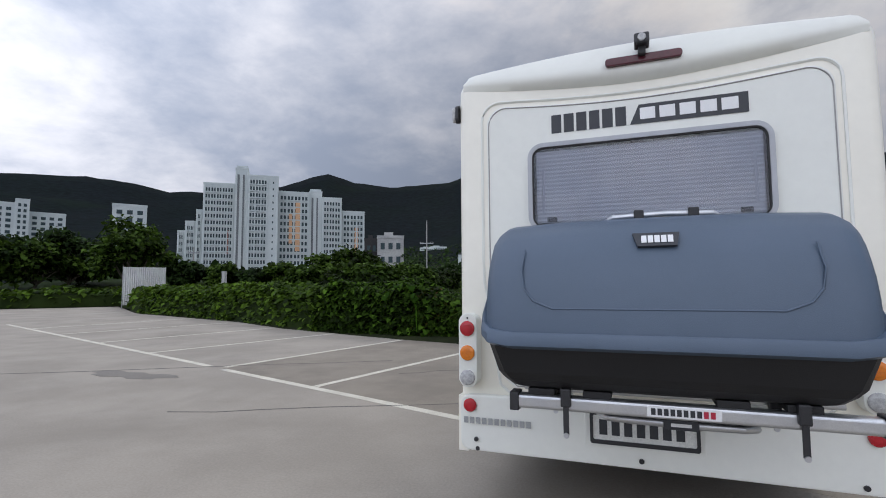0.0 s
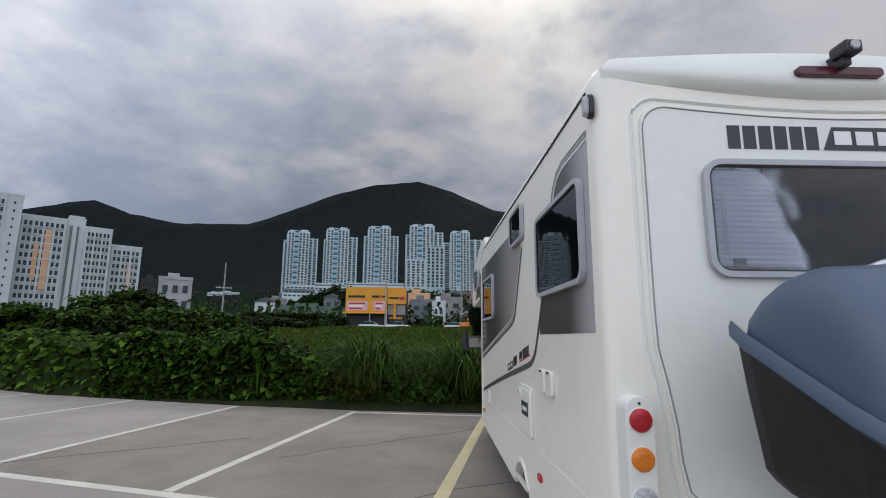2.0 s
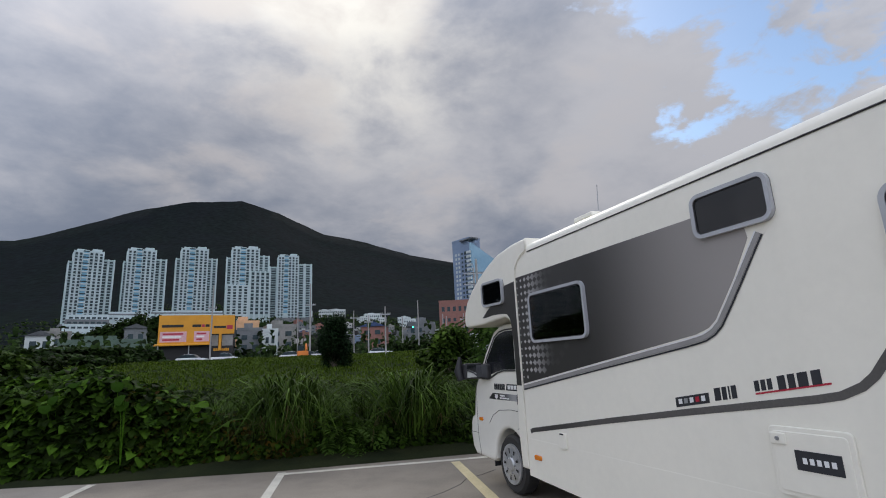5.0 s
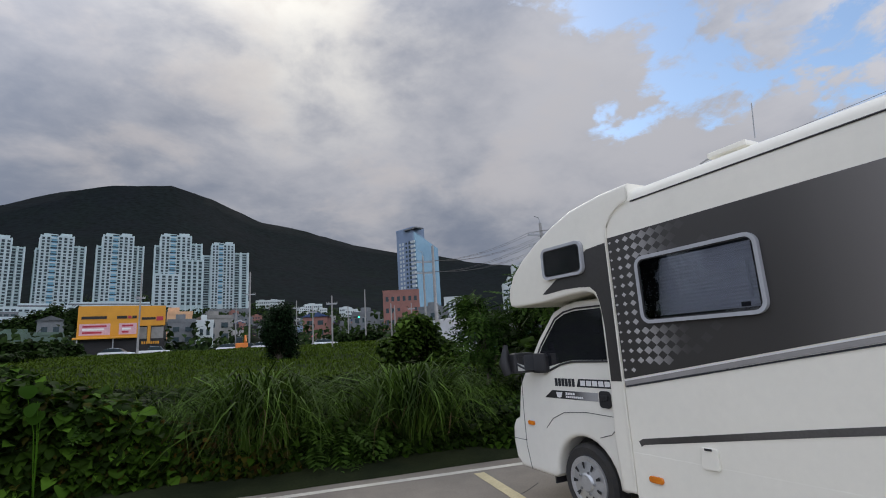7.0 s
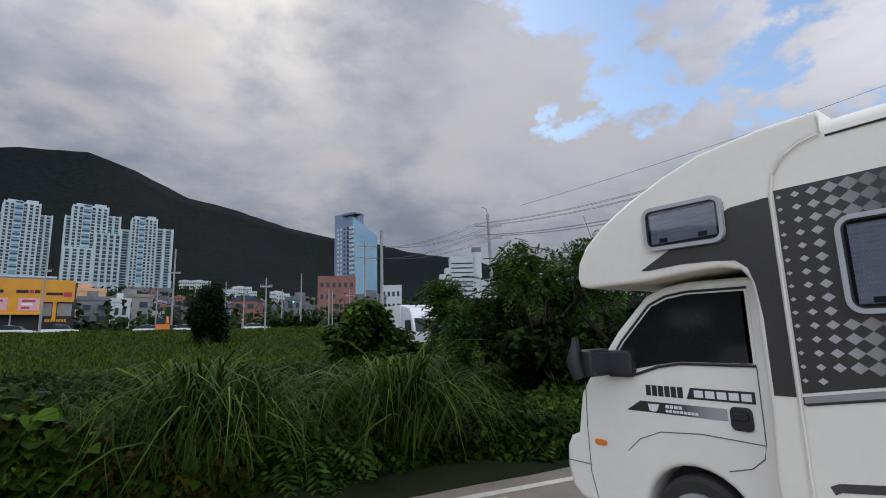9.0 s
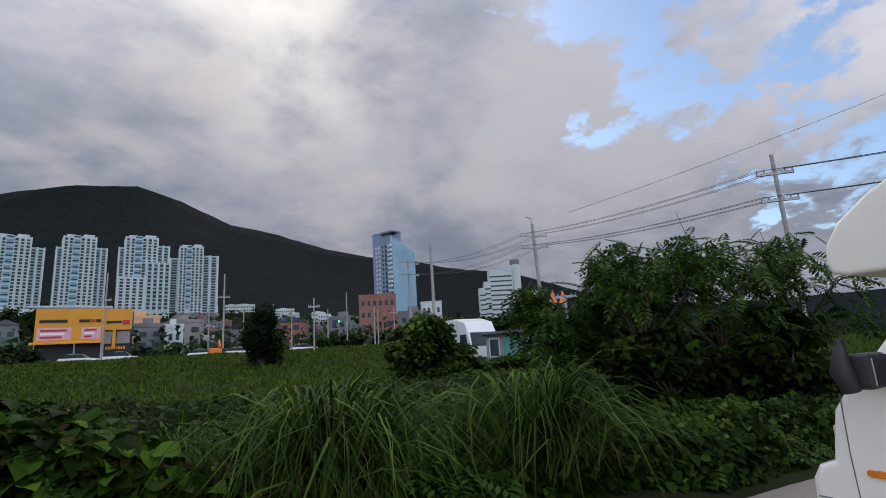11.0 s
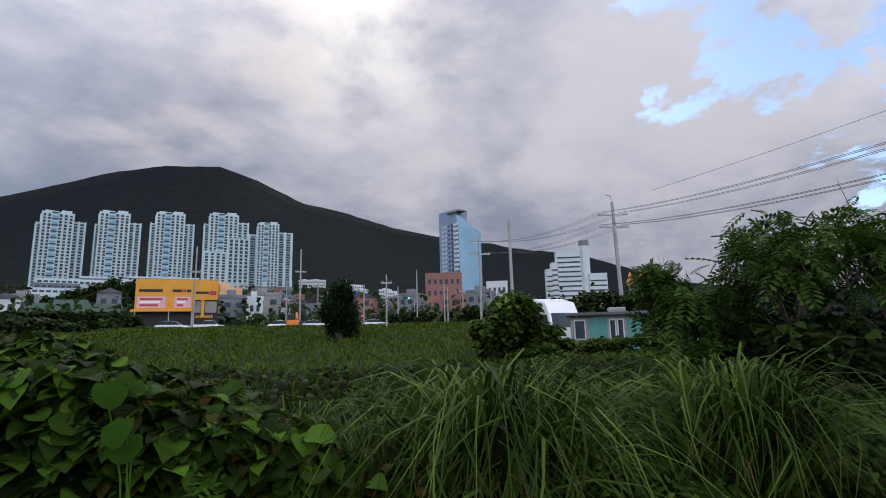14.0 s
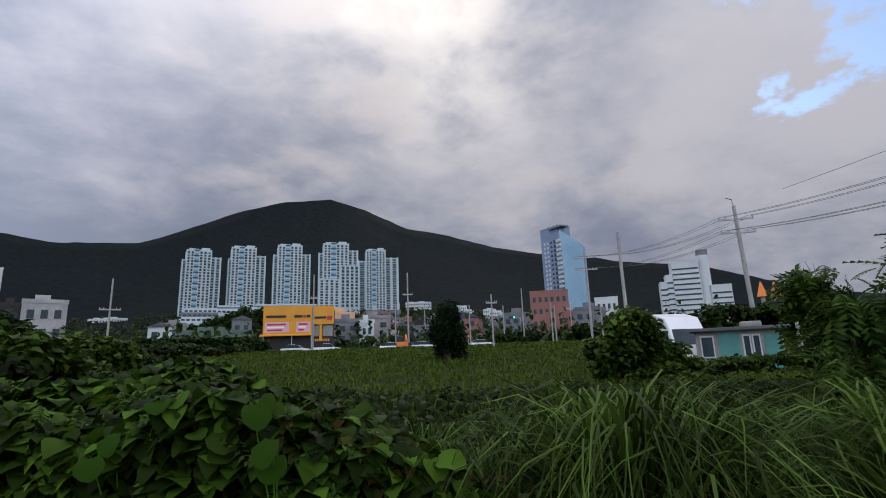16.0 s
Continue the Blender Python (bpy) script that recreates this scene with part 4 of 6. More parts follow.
def arch(cy, cz, r, a0=0, a1=180, n=12):
    return [(cy + r * math.cos(radians(a0 + (a1 - a0) * i / n)), cz + r * math.sin(radians(a0 + (a1 - a0) * i / n))) for i in range(n + 1)]


def body_section(y, inset, top_drop=0.0):
    """Cross-section of the living box: straight walls and a gently crowned roof with rounded shoulders."""
    x0, x1, z0, zt = inset, W - inset, 0.72 + inset * 0.4, 2.83 - inset * 0.6 - top_drop
    out = [(x0, y, z0), (x0, y, 1.4), (x0, y, 2.1), (x0, y, 2.62)]
    r = 0.10
    for i in range(1, 6):
        a = radians(180 - 90 * i / 6)
        out.append((x0 + r + r * math.cos(a), y, zt - 0.05 - r + r * math.sin(a)))
    for i in range(7):
        f = i / 6
        out.append((x0 + r + (x1 - x0 - 2 * r) * f, y, zt - 0.05 + 0.05 * math.sin(math.pi * f)))
    for i in range(1, 6):
        a = radians(90 - 90 * i / 6)
        out.append((x1 - r + r * math.cos(a), y, zt - 0.05 - r + r * math.sin(a)))
    return out + [(x1, y, 2.62), (x1, y, 2.1), (x1, y, 1.4), (x1, y, z0)]


secs = [body_section(0.052, 0.06), body_section(0.058, 0.03), body_section(0.08, 0.008), body_section(0.11, 0.0)]
secs += [body_section(y, 0.0) for y in (0.6, 1.4, 2.4, 3.4, 4.3, 4.775)]
part("body", loft(secs), WHITE, rv, smooth=True)
# side skirts with the arches of the rear wheels
skirt = [(0.03, 0.40), (0.03, 0.736), (4.775, 0.736), (4.775, 0.37)] + arch(2.10, 0.20, 0.31, 15, 165)
for x0, x1 in ((-0.002, 0.06), (W - 0.06, W + 0.002)):
    part("side_skirt", prism(skirt, x0, x1), WHITE, rv)
part("underbody", box(0.25, W - 0.25, 0.2, 5.0, 0.42, 0.73), UNLIT_DARK, rv)
part("rear_apron", prism(rounded(0.02, W - 0.02, 0.415, 0.75, 0.06), 0.0, 0.12, "y", 0.012), WHITE_REAR, rv)
for x in (-0.012, W + 0.0):
    part("arch_trim", ring(arch(2.10, 0.20, 0.335, 30, 150), arch(2.10, 0.20, 0.30, 30, 150), x, x + 0.03), WHITE, rv)
# thin roof seam along both sides
for x in (-0.002, W + 0.002):
    part("roof_seam", tube([(x, 0.17, 2.672), (x, 2.4, 2.672), (x, 4.48, 2.672)], 0.006, 6), RUBBER, rv, "dark seam line")


# rear wall mouldings
def crown_low(x):
    f = (x - W / 2) / (W / 2)
    return 2.635 + 0.10 * abs(f) ** 1.7


def shoulder(x):
    """Height of the roof's rounded edge over the rear wall."""
    u = min(x, W - x) - 0.03
    if u >= 0.09:
        return 2.79 + 0.04 * math.sin(math.pi * (u - 0.09) / (W - 0.24))
    return 2.70 + math.sqrt(max(0.0, 0.09 ** 2 - (0.09 - u) ** 2))


crown = []
for i in range(57):
    x = 0.04 + (W - 0.08) * i / 56
    f = abs(x - W / 2) / (W / 2)
    swell = max(0.0, 1 - f ** 2.2)
    zt = shoulder(x) + 0.012
    zl = min(crown_low(x), zt - 0.012)
    crown.append([(x, 0.10, zt), (x, 0.062 - 0.02 * swell, zt - 0.004), (x, 0.054 - 0.035 * swell, zl + 0.72 * (zt - zl)), (x, 0.052 - 0.052 * swell, zl + 0.36 * (zt - zl)), (x, 0.052 - 0.060 * swell, zl + 0.14 * (zt - zl)),
                  (x, 0.052 - 0.045 * swell, zl), (x, 0.054 - 0.012 * swell, zl - 0.03), (x, 0.10, zl - 0.045)])
part("rear_crown", loft(crown), WHITE_REAR, rv, "sweeping moulded brow over the rear wall", smooth=True)


def panel_outline(d):
    """Outline of the raised rear panel, narrower above and wider at the foot."""
    out = [(0.36 + d, 0.80 + d), (0.30 + d, 0.85 + d), (0.275 + d, 0.98), (0.265 + d, 1.12), (0.235 + d, 1.30), (0.205 + d, 1.44), (0.20 + d, 1.6)]
    rc = 0.11
    out += [(0.20 + d + rc - rc * math.cos(radians(a)), 2.445 - d + rc * math.sin(radians(a))) for a in range(0, 91, 15)]
    top = [(x, 2.565 - 0.01 - 0.045 * math.sin(math.pi * (x - 0.31) / (W - 0.62)) - d) for x in np.linspace(0.42, W - 0.42, 13)]
    return out + top + [(W - x, z) for x, z in out[::-1]]


part("rear_panel", prism(panel_outline(0.0)[::-1], 0.038, 0.07, "y", 0.008), WHITE_REAR, rv)
# thin grey tube on the panel, coloured for the shade of a groove
rim = [(x, 0.0375, z) for x, z in panel_outline(0.012)]
part("panel_groove", tube(rim + rim[:1], 0.004, 5), STRIPE_GREY, rv, "fine grey line for groove shade")
rim = [(x, 0.052, z) for x, z in panel_outline(-0.035)]
part("panel_groove", tube(rim, 0.010, 5), WHITE_REAR, rv, smooth=True)


def lamp_cluster(cx, sign):
    plate = part("lamp_plate", prism(rounded(cx - 0.058, cx + 0.058, 0.80, 1.25, 0.057, 8)[::-1], -0.045, 0.07, "y", 0.006), WHITE_REAR, rv, "white oval lamp plate")
    for nm, z, m in (("stop_lamp", 1.158, RED_LENS), ("turn_lamp", 1.010, AMBER_LENS), ("reversing_lamp", 0.862, CLEAR_LENS)):
        lens = part(nm, disc(cx, -0.043, z, 0.046, 0.018, "y", 28, 0.006), m, plate)
        part("bezel", disc(cx, -0.039, z, 0.051, 0.008, "y", 28), WHITE_REAR, lens)
        for k in range(4):
            w = 0.030 - 0.006 * abs(k - 1.5)
            part("lens_rib", box(cx - w, cx + w, -0.0698, -0.065, z - 0.021 + k * 0.014 - 0.0015, z - 0.021 + k * 0.014 + 0.0015), m, lens)
    for z in (1.222, 0.800 + 0.02):
        part("screw", disc(cx, -0.044, z, 0.006, 0.004, "y", 10), BLACK_PLASTIC, plate)
    part("rear_reflector", disc(cx, -0.002, 0.688, 0.040, 0.016, "y", 24, 0.004), RED_LENS, rv, "small round red reflector")


lamp_cluster(0.084, 1)
lamp_cluster(2.105, -1)
brake = part("brake_lamp", prism(rounded(0.935, 1.345, 2.685, 2.732, 0.02)[::-1], -0.03, 0.06, "y", 0.006), surface("dark_red_lens", (0.07, 0.012, 0.02), (0.09, 0.015, 0.025), 20, 0.15), rv, "dark red high-level brake lamp")
camh = part("rear_camera", box(1.095, 1.175, -0.12, -0.02, 2.755, 2.815, 0.012), BLACK_PLASTIC, rv, "black reversing camera housing")
part("camera_bracket", box(1.115, 1.155, -0.075, 0.05, 2.715, 2.79, 0.006), BLACK_PLASTIC, camh)
part("camera_lens", disc(1.135, -0.118, 2.785, 0.022, 0.012, "y", 16), CLEAR_LENS, camh)


def blind(x0, x1, z0, z1, w, axis, sign=-1, step=0.024):
    """A pleated blind: a zigzag sheet."""
    k = max(4, int((z1 - z0) / step))
    rows = []
    for i in range(2 * k + 1):
        z, d = z0 + (z1 - z0) * i / (2 * k), w + (0.0065 if i % 2 else 0.0) * sign
        rows.append([(x0, d, z), (x1, d, z)] if axis == "y" else [(d, x0, z), (d, x1, z)])
    return loft(rows, closed=False, caps=False)


def caravan_window(a0, a1, z0, z1, axis, slope=0.0, r=0.07, pleats=True, thick=0.035, level=0.0, stays=True):
    """An outward-hung acrylic caravan window in a grey frame, on the wall at -axis; slope leans its long edges."""
    name = "rear_window" if axis == "y" else "side_window"
    mid = (a0 + a1) / 2
    o, i1, i2 = (shear(rounded(a0 + d, a1 - d, z0 + d, z1 - d, max(0.02, r - d), 6), slope, mid) for d in (0.0, 0.026, 0.034))
    win = part(name, ring(o, i1, level, level - thick, axis), FRAME_GREY, rv, "grey framed acrylic window" + (" with a pleated blind drawn" if pleats else ""))
    part("rubber_seal", ring(i1, i2, level, level - thick * 0.8, axis), RUBBER, win)
    # dark sheet on the solid wall in place of the unlit cabin
    part("backing", prism(o, level - 0.004, level - 0.0, axis), UNLIT_DARK, win)
    if pleats:
        part("blind", blind(a0 + 0.05, a1 - 0.05, z0 + 0.05 + slope * 0, z1 - 0.05, level - 0.009, axis), BLIND, win)
    pane = part("pane", prism(i2, level - thick * 0.62, level - thick * 0.52, axis), ACRYLIC if pleats else DARK_GLASS, win)
    pane.visible_shadow = False
    if stays:
        for s in (a0 + 0.09, a1 - 0.09):
            b = box(s - 0.008, s + 0.008, level - thick * 0.5, level - thick * 0.3, z0 + 0.11, z1 - 0.16) if axis == "y" else box(level - thick * 0.5, level - thick * 0.3, s - 0.008, s + 0.008, z0 + 0.11, z1 - 0.16)
            part("stay", b, FRAME_GREY, win)
        for s in (a0 + 0.14, a1 - 0.14):
            b = box(s - 0.03, s + 0.03, level - thick * 0.5, level - thick * 0.25, z0 + 0.055, z0 + 0.085, 0.004) if axis == "y" else box(level - thick * 0.5, level - thick * 0.25, s - 0.03, s + 0.03, z0 + 0.055, z0 + 0.085, 0.004)
            part("catch", b, BLACK_PLASTIC, win)
    return win


caravan_window(0.465, 1.765, 1.745, 2.285, "y", r=0.09, level=0.042)
caravan_window(0.255, 1.265, 1.745, 2.285, "x", r=0.08, pleats=False)
caravan_window(1.765, 2.315, 2.265, 2.565, "x", r=0.07, pleats=False)
caravan_window(3.555, 4.50, 1.70, 2.215, "x", r=0.08)
caravan_window(5.05, 5.60, 2.185, 2.49, "x", slope=0.02, r=0.07, level=-0.004)


# block lettering, drawn as plain blocks
def blocks(spans, z0, z1, w, axis, material, parent, name="lettering_block", slope=0.0, about=0.0):
    for a, b in spans:
        q = shear([(a, z0), (b, z0), (b, z1), (a, z1)], slope, about)
        part(name, prism(q, w, w + 0.002, axis), material, parent)


def spaced(a, b, n, gap=0.25):
    step = (b - a) / n
    return [(a + i * step, a + (i + 1 - gap) * step) for i in range(n)]


blocks(spaced(0.61, 1.055, 6, 0.2), 2.345, 2.458, 0.035, "y", INK, rv)
plate = part("sign_plate", prism([(1.06, 2.345), (1.66, 2.345), (1.66, 2.458), (1.11, 2.458)], 0.034, 0.0365, "y"), INK, rv, "dark plate with white block lettering")
blocks(spaced(1.115, 1.635, 5, 0.22), 2.370, 2.437, 0.0315, "y", WHITE_PRINT, plate)
blocks(spaced(0.045, 0.47, 11, 0.3), 0.580, 0.618, -0.010, "y", SILVER_PRINT, rv)
for i in range(4):
    part("emblem_block", box(0.62 + i * 0.075, 0.65 + i * 0.075, 0.034, 0.0365, 1.34, 1.385), INK, rv)
# number plate with plain bars
plate = part("number_plate", prism(rounded(0.80, 1.345, 0.545, 0.705, 0.012)[::-1], -0.022, -0.004, "y", 0.003), surface("plate_white", (0.72, 0.72, 0.68), (0.68, 0.68, 0.64), 9, 0.35, fine=120), rv, "white number plate in a black frame")
part("plate_frame", ring(rounded(0.795, 1.35, 0.54, 0.71, 0.014), rounded(0.812, 1.333, 0.562, 0.697, 0.01), -0.004, -0.030, "y"), BLACK_PLASTIC, plate)
blocks(spaced(0.845, 1.30, 7, 0.35), 0.590, 0.672, -0.0245, "y", INK, plate, "plain_bar")
part("plate_carrier", box(0.765, 1.375, -0.008, 0.0, 0.520, 0.722, 0.003), WHITE_REAR, rv)
for x, z in ((0.122, 0.487), (1.06, 0.462), (2.05, 0.452), (0.128, 0.43)):
    part("bolt", disc(x, -0.004 if z > 0.44 else 0.01, z, 0.014, 0.012, "y", 12), BLACK_PLASTIC, rv)


# side graphics
def foil(name, pts, material, w=-0.003, label="", parent=rv):
    return part(name, prism(pts, w, w + 0.0025), material, parent, label)


foil("graphic_band", [(4.765, 1.285), (4.765, 2.43), (2.0, 2.43), (1.965, 2.20), (2.10, 1.98), (2.28, 1.735), (2.34, 1.69), (2.45, 1.655)], BAND, -0.003, "dark graphic band fading to grey")


def ribbon(path, w0, w1):
    """A flat stripe between two offsets of a path given in y and z."""
    p = [Vector((a, b)) for a, b in path]
    lo, hi = [], []
    for i in range(len(p)):
        d = (p[min(i + 1, len(p) - 1)] - p[max(i - 1, 0)]).normalized()
        n = Vector((-d.y, d.x))
        lo.append(p[i] + n * w0)
        hi.append(p[i] + n * w1)
    return [tuple(q) for q in lo + hi[::-1]]


lower = [(4.765, 1.285), (3.6, 1.472), (2.55, 1.637), (2.45, 1.655), (2.39, 1.668), (2.33, 1.695), (2.28, 1.735), (2.19, 1.855), (2.10, 1.98), (1.92, 2.235)]
for a, b, m in ((0.008, 0.016, WHITE_PRINT), (0.018, 0.052, STRIPE_GREY), (0.055, 0.066, INK)):
    foil("border_stripe", ribbon(lower, a, b), m, -0.0055)
foil("border_stripe", [(4.765, 1.225), (4.765, 1.268), (3.35, 1.468), (3.35, 1.462)], INK, -0.0045)
sweep = [(4.70, 0.818), (4.66, 0.84), (3.4, 1.045), (2.6, 1.168), (1.75, 1.292), (1.63, 1.315), (1.53, 1.36), (1.47, 1.41), (1.37, 1.54), (1.30, 1.64), (1.245, 1.72), (1.22, 1.755)]
foil("sweep_stripe", ribbon(sweep, -0.005, 0.038), surface("sweep_print", (0.05, 0.047, 0.044), (0.10, 0.095, 0.09), 0.5, 0.35), -0.003, "dark sweeping stripe")
rear_band = foil("rear_graphic", [(0.185, 1.505), (0.185, 2.425), (0.24, 2.435), (0.62, 2.435), (0.72, 2.415), (0.80, 2.36), (0.90, 2.20), (1.2, 1.75), (1.275, 1.64), (1.30, 1.55), (1.30, 1.505)], BAND_REAR, -0.003, "grey graphic panel fading rearward")
top = [(0.185, 2.445), (0.62, 2.447), (0.735, 2.42), (0.815, 2.365), (0.875, 2.28)]
for a, b, m in ((-0.006, 0.008, WHITE_PRINT), (-0.034, -0.012, STRIPE_GREY), (-0.042, -0.038, INK)):
    foil("border_stripe", ribbon([(y, z) for y, z in top], -b, -a), m, -0.0055)
# rows of printed diamonds that shrink towards the front edge
dm = bmesh.new()
for row in range(16):
    z = 2.385 - row * 0.0735
    if z < 1.30:
        break
    for col in range(11):
        y = 4.742 - col * 0.078 - 0.004 * col
        s = min(0.015 + 0.0075 * col, 0.045)
        if z - s < 1.285 + (4.765 - y) * 0.162 + 0.02 or (3.50 < y < 4.52 and 1.68 < z < 2.235):
            continue
        if col > 7 and (row * 7 + col * 3) % 4:
            continue
        vs = [dm.verts.new((-0.0045, y + a * s * 1.05, z + b * s * 0.82)) for a, b in ((0, 1), (1, 0), (0, -1), (-1, 0))]
        dm.faces.new(vs)
tagged(part("diamond_pattern", dm, DIAMOND, rv, "rows of pale printed diamonds"), kind="stuff")
# model lettering as blocks
blocks([(2.42, 2.70)], 1.198, 1.262, -0.003, "x", INK, rv, "badge_block", -0.16, 2.56)
for i, m in enumerate((WHITE_PRINT, RED_PRINT, WHITE_PRINT, SILVER_PRINT, WHITE_PRINT)):
    blocks([(2.45 + i * 0.048, 2.48 + i * 0.048)], 1.215, 1.248, -0.0055, "x", m, rv, "badge_bar", -0.16, 2.56)
blocks([(2.33, 2.375), (2.285, 2.318), (2.262, 2.272), (2.215, 2.25)], 1.248, 1.325, -0.003, "x", INK, rv, "lettering_block", -0.16, 2.29)
blocks([(2.06, 2.09), (2.02, 2.048), (1.98, 2.008)], 1.312, 1.372, -0.003, "x", INK, rv, "lettering_block", -0.16, 2.03)
blocks([(1.90, 1.945), (1.845, 1.885), (1.775, 1.83), (1.705, 1.755)], 1.335, 1.41, -0.003, "x", INK, rv, "lettering_block", -0.16, 1.83)
blocks([(1.66, 2.09)], 1.318, 1.328, -0.003, "x", RED_PRINT, rv, "underline", -0.16, 1.88)


# hatches and small fittings on the side
def hatch(y0, y1, z0, z1, label, r=0.03):
    h = part("hatch", prism(rounded(y0, y1, z0, z1, r), -0.018, 0.0, "x", 0.006), WHITE, rv, label)
    part("hatch_door", prism(rounded(y0 + 0.025, y1 - 0.025, z0 + 0.025, z1 - 0.025, r * 0.7), -0.024, -0.012, "x", 0.005), WHITE, h)
    return h


h = hatch(1.605, 2.045, 0.765, 1.125, "white service hatch with a dark label")
part("label_plate", box(-0.0275, -0.0245, 1.67, 1.905, 0.91, 1.01), INK, h, "black label with pale bars")
for i in range(5):
    part("label_bar", box(-0.0305, -0.028, 1.70 + i * 0.036, 1.722 + i * 0.036, 0.945, 0.975), WHITE_PRINT, h)
lk = part("lock", box(-0.034, -0.02, 1.94, 2.03, 1.03, 1.09, 0.006), WHITE, h)
part("keyhole", disc(-0.034, 1.985, 1.06, 0.012, 0.006, "x", 12), STEEL, lk)
for y0, y1 in ((1.165, 1.305), (0.97, 1.105)):
    h = part("socket_cover", prism(rounded(y0, y1, 1.13, 1.28, 0.025), -0.024, 0.0, "x", 0.007), WHITE, rv, "white hinged socket cover")
    part("latch", box(-0.030, -0.022, (y0 + y1) / 2 - 0.025, (y0 + y1) / 2 + 0.025, 1.262, 1.276, 0.003), BLACK_PLASTIC, h)
h = part("socket_cover", prism(rounded(4.05, 4.175, 0.715, 0.855, 0.02), -0.02, 0.0, "x", 0.006), WHITE, rv, "white hinged filler cover")
part("latch", box(-0.026, -0.018, 4.085, 4.14, 0.838, 0.852, 0.003), BLACK_PLASTIC, h)
part("side_marker", prism(rounded(4.515, 4.64, 0.545, 0.592, 0.022), -0.018, 0.0, "x", 0.005), AMBER_LENS, rv, "orange side marker lamp")
part("side_marker", prism(rounded(1.35, 1.45, 0.545, 0.592, 0.022), -0.018, 0.0, "x", 0.005), RED_LENS, rv, "red side marker lamp")
awn = part("marker_base", prism(rounded(0.055, 0.115, 2.50, 2.62, 0.03), -0.022, 0.0, "x", 0.004), BLACK_PLASTIC, rv, "black oval lamp base")
part("marker_lens", prism(rounded(0.060, 0.110, 2.508, 2.612, 0.025), -0.046, -0.02, "x", 0.012), CLEAR_LENS, awn, "clear oval corner lamp")

# moulded cab-over with the front pillars
alcove = [(4.50, 2.832), (4.80, 2.828), (5.18, 2.785), (5.45, 2.70), (5.72, 2.585), (5.96, 2.455), (6.13, 2.32), (6.215, 2.19), (6.235, 2.08), (6.215, 2.005), (6.14, 1.982), (5.66, 1.985), (5.30, 2.015), (5.10, 2.022),
          (5.00, 1.995), (4.955, 1.93), (4.94, 1.82), (4.935, 1.2), (4.955, 0.80), (4.93, 0.42), (4.78, 0.42), (4.78, 2.40), (4.755, 2.52), (4.69, 2.62), (4.60, 2.67), (4.50, 2.69)]
part("cab_over", prism(alcove, -0.004, W + 0.004, "x", 0.032, 4), WHITE, rv, "rounded white cab-over moulding", smooth=True)
part("joint_strip", tube([(-0.006, 4.50, 2.80), (-0.012, 4.50, 2.69), (-0.012, 4.60, 2.668), (-0.012, 4.69, 2.618), (-0.012, 4.755, 2.52), (-0.012, 4.778, 2.40), (-0.012, 4.778, 1.9), (-0.012, 4.778, 1.2), (-0.012, 4.778, 0.45)], 0.007, 8), WHITE, rv, smooth=True)
foil("pillar_graphic", [(4.795, 1.265), (4.795, 2.40), (5.02, 2.385), (5.12, 2.33), (5.33, 2.24), (5.66, 2.065), (5.60, 2.06), (5.36, 2.075), (5.16, 2.07), (5.02, 2.055), (4.955, 2.0), (4.925, 1.9), (4.905, 1.7), (4.905, 1.265)],
     surface("pillar_print", (0.040, 0.038, 0.036), (0.045, 0.043, 0.04), 2, 0.35), -0.0075, "dark pillar graphic")
foil("pillar_graphic", [(5.20, 2.30), (5.33, 2.24), (5.66, 2.065), (5.40, 2.08), (5.15, 2.09)], surface("pillar_print_b", (0.040, 0.038, 0.036), (0.045, 0.043, 0.04), 2, 0.35), -0.0085)
ant = part("roof_antenna", box(0.25, 0.42, 3.66, 3.95, 2.86, 2.905, 0.012), WHITE, rv, "white roof antenna with a whip")
part("antenna_foot", box(0.28, 0.39, 3.74, 3.88, 2.80, 2.865), WHITE, ant)
part("antenna_whip", tube([(0.3, 3.62, 2.90), (0.3, 3.60, 3.15)], 0.004, 5), STEEL, ant)
part("antenna_arm", tube([(0.3, 3.92, 2.89), (0.3, 4.04, 2.865)], 0.008, 6), STEEL, ant)
for y in (1.2, 2.6):
    part("roof_vent", box(0.8, 1.3, y, y + 0.5, 2.80, 2.90, 0.03), WHITE, rv)

# the small truck cab
cab = [(4.98, 0.36), (4.98, 1.97), (5.45, 1.975), (5.62, 1.955), (5.78, 1.90), (6.05, 1.64), (6.26, 1.38), (6.36, 1.27), (6.44, 1.15), (6.475, 0.98), (6.50, 0.83), (6.575, 0.80), (6.625, 0.72), (6.64, 0.58), (6.60, 0.40), (6.50, 0.315), (5.97, 0.30)] + arch(5.53, 0.34, 0.39, 0, 180, 14)[0:] + [(5.085, 0.33)]
CX0, CX1 = 0.185, W - 0.185
part("cab", prism(cab, CX0, CX1, "x", 0.05, 4), CAB_PAINT, rv, "white forward-control truck cab", smooth=True)
part("side_glass", prism([(5.075, 1.425), (5.075, 1.88), (5.45, 1.885), (5.60, 1.865), (5.73, 1.815), (5.98, 1.565), (6.14, 1.36), (5.90, 1.365), (5.72, 1.40), (5.55, 1.425)], CX0 - 0.004, CX0 + 0.01), surface("tinted_side_glass", (0.012, 0.013, 0.016), (0.016, 0.017, 0.02), 2, 0.06), rv, "dark tinted door glass")
part("glass_trim", tube([(CX0 - 0.004, y, z) for y, z in ((5.06, 1.90), (5.45, 1.905), (5.61, 1.885), (5.745, 1.83), (6.0, 1.575), (6.17, 1.35))], 0.009, 6), BLACK_PLASTIC, rv)
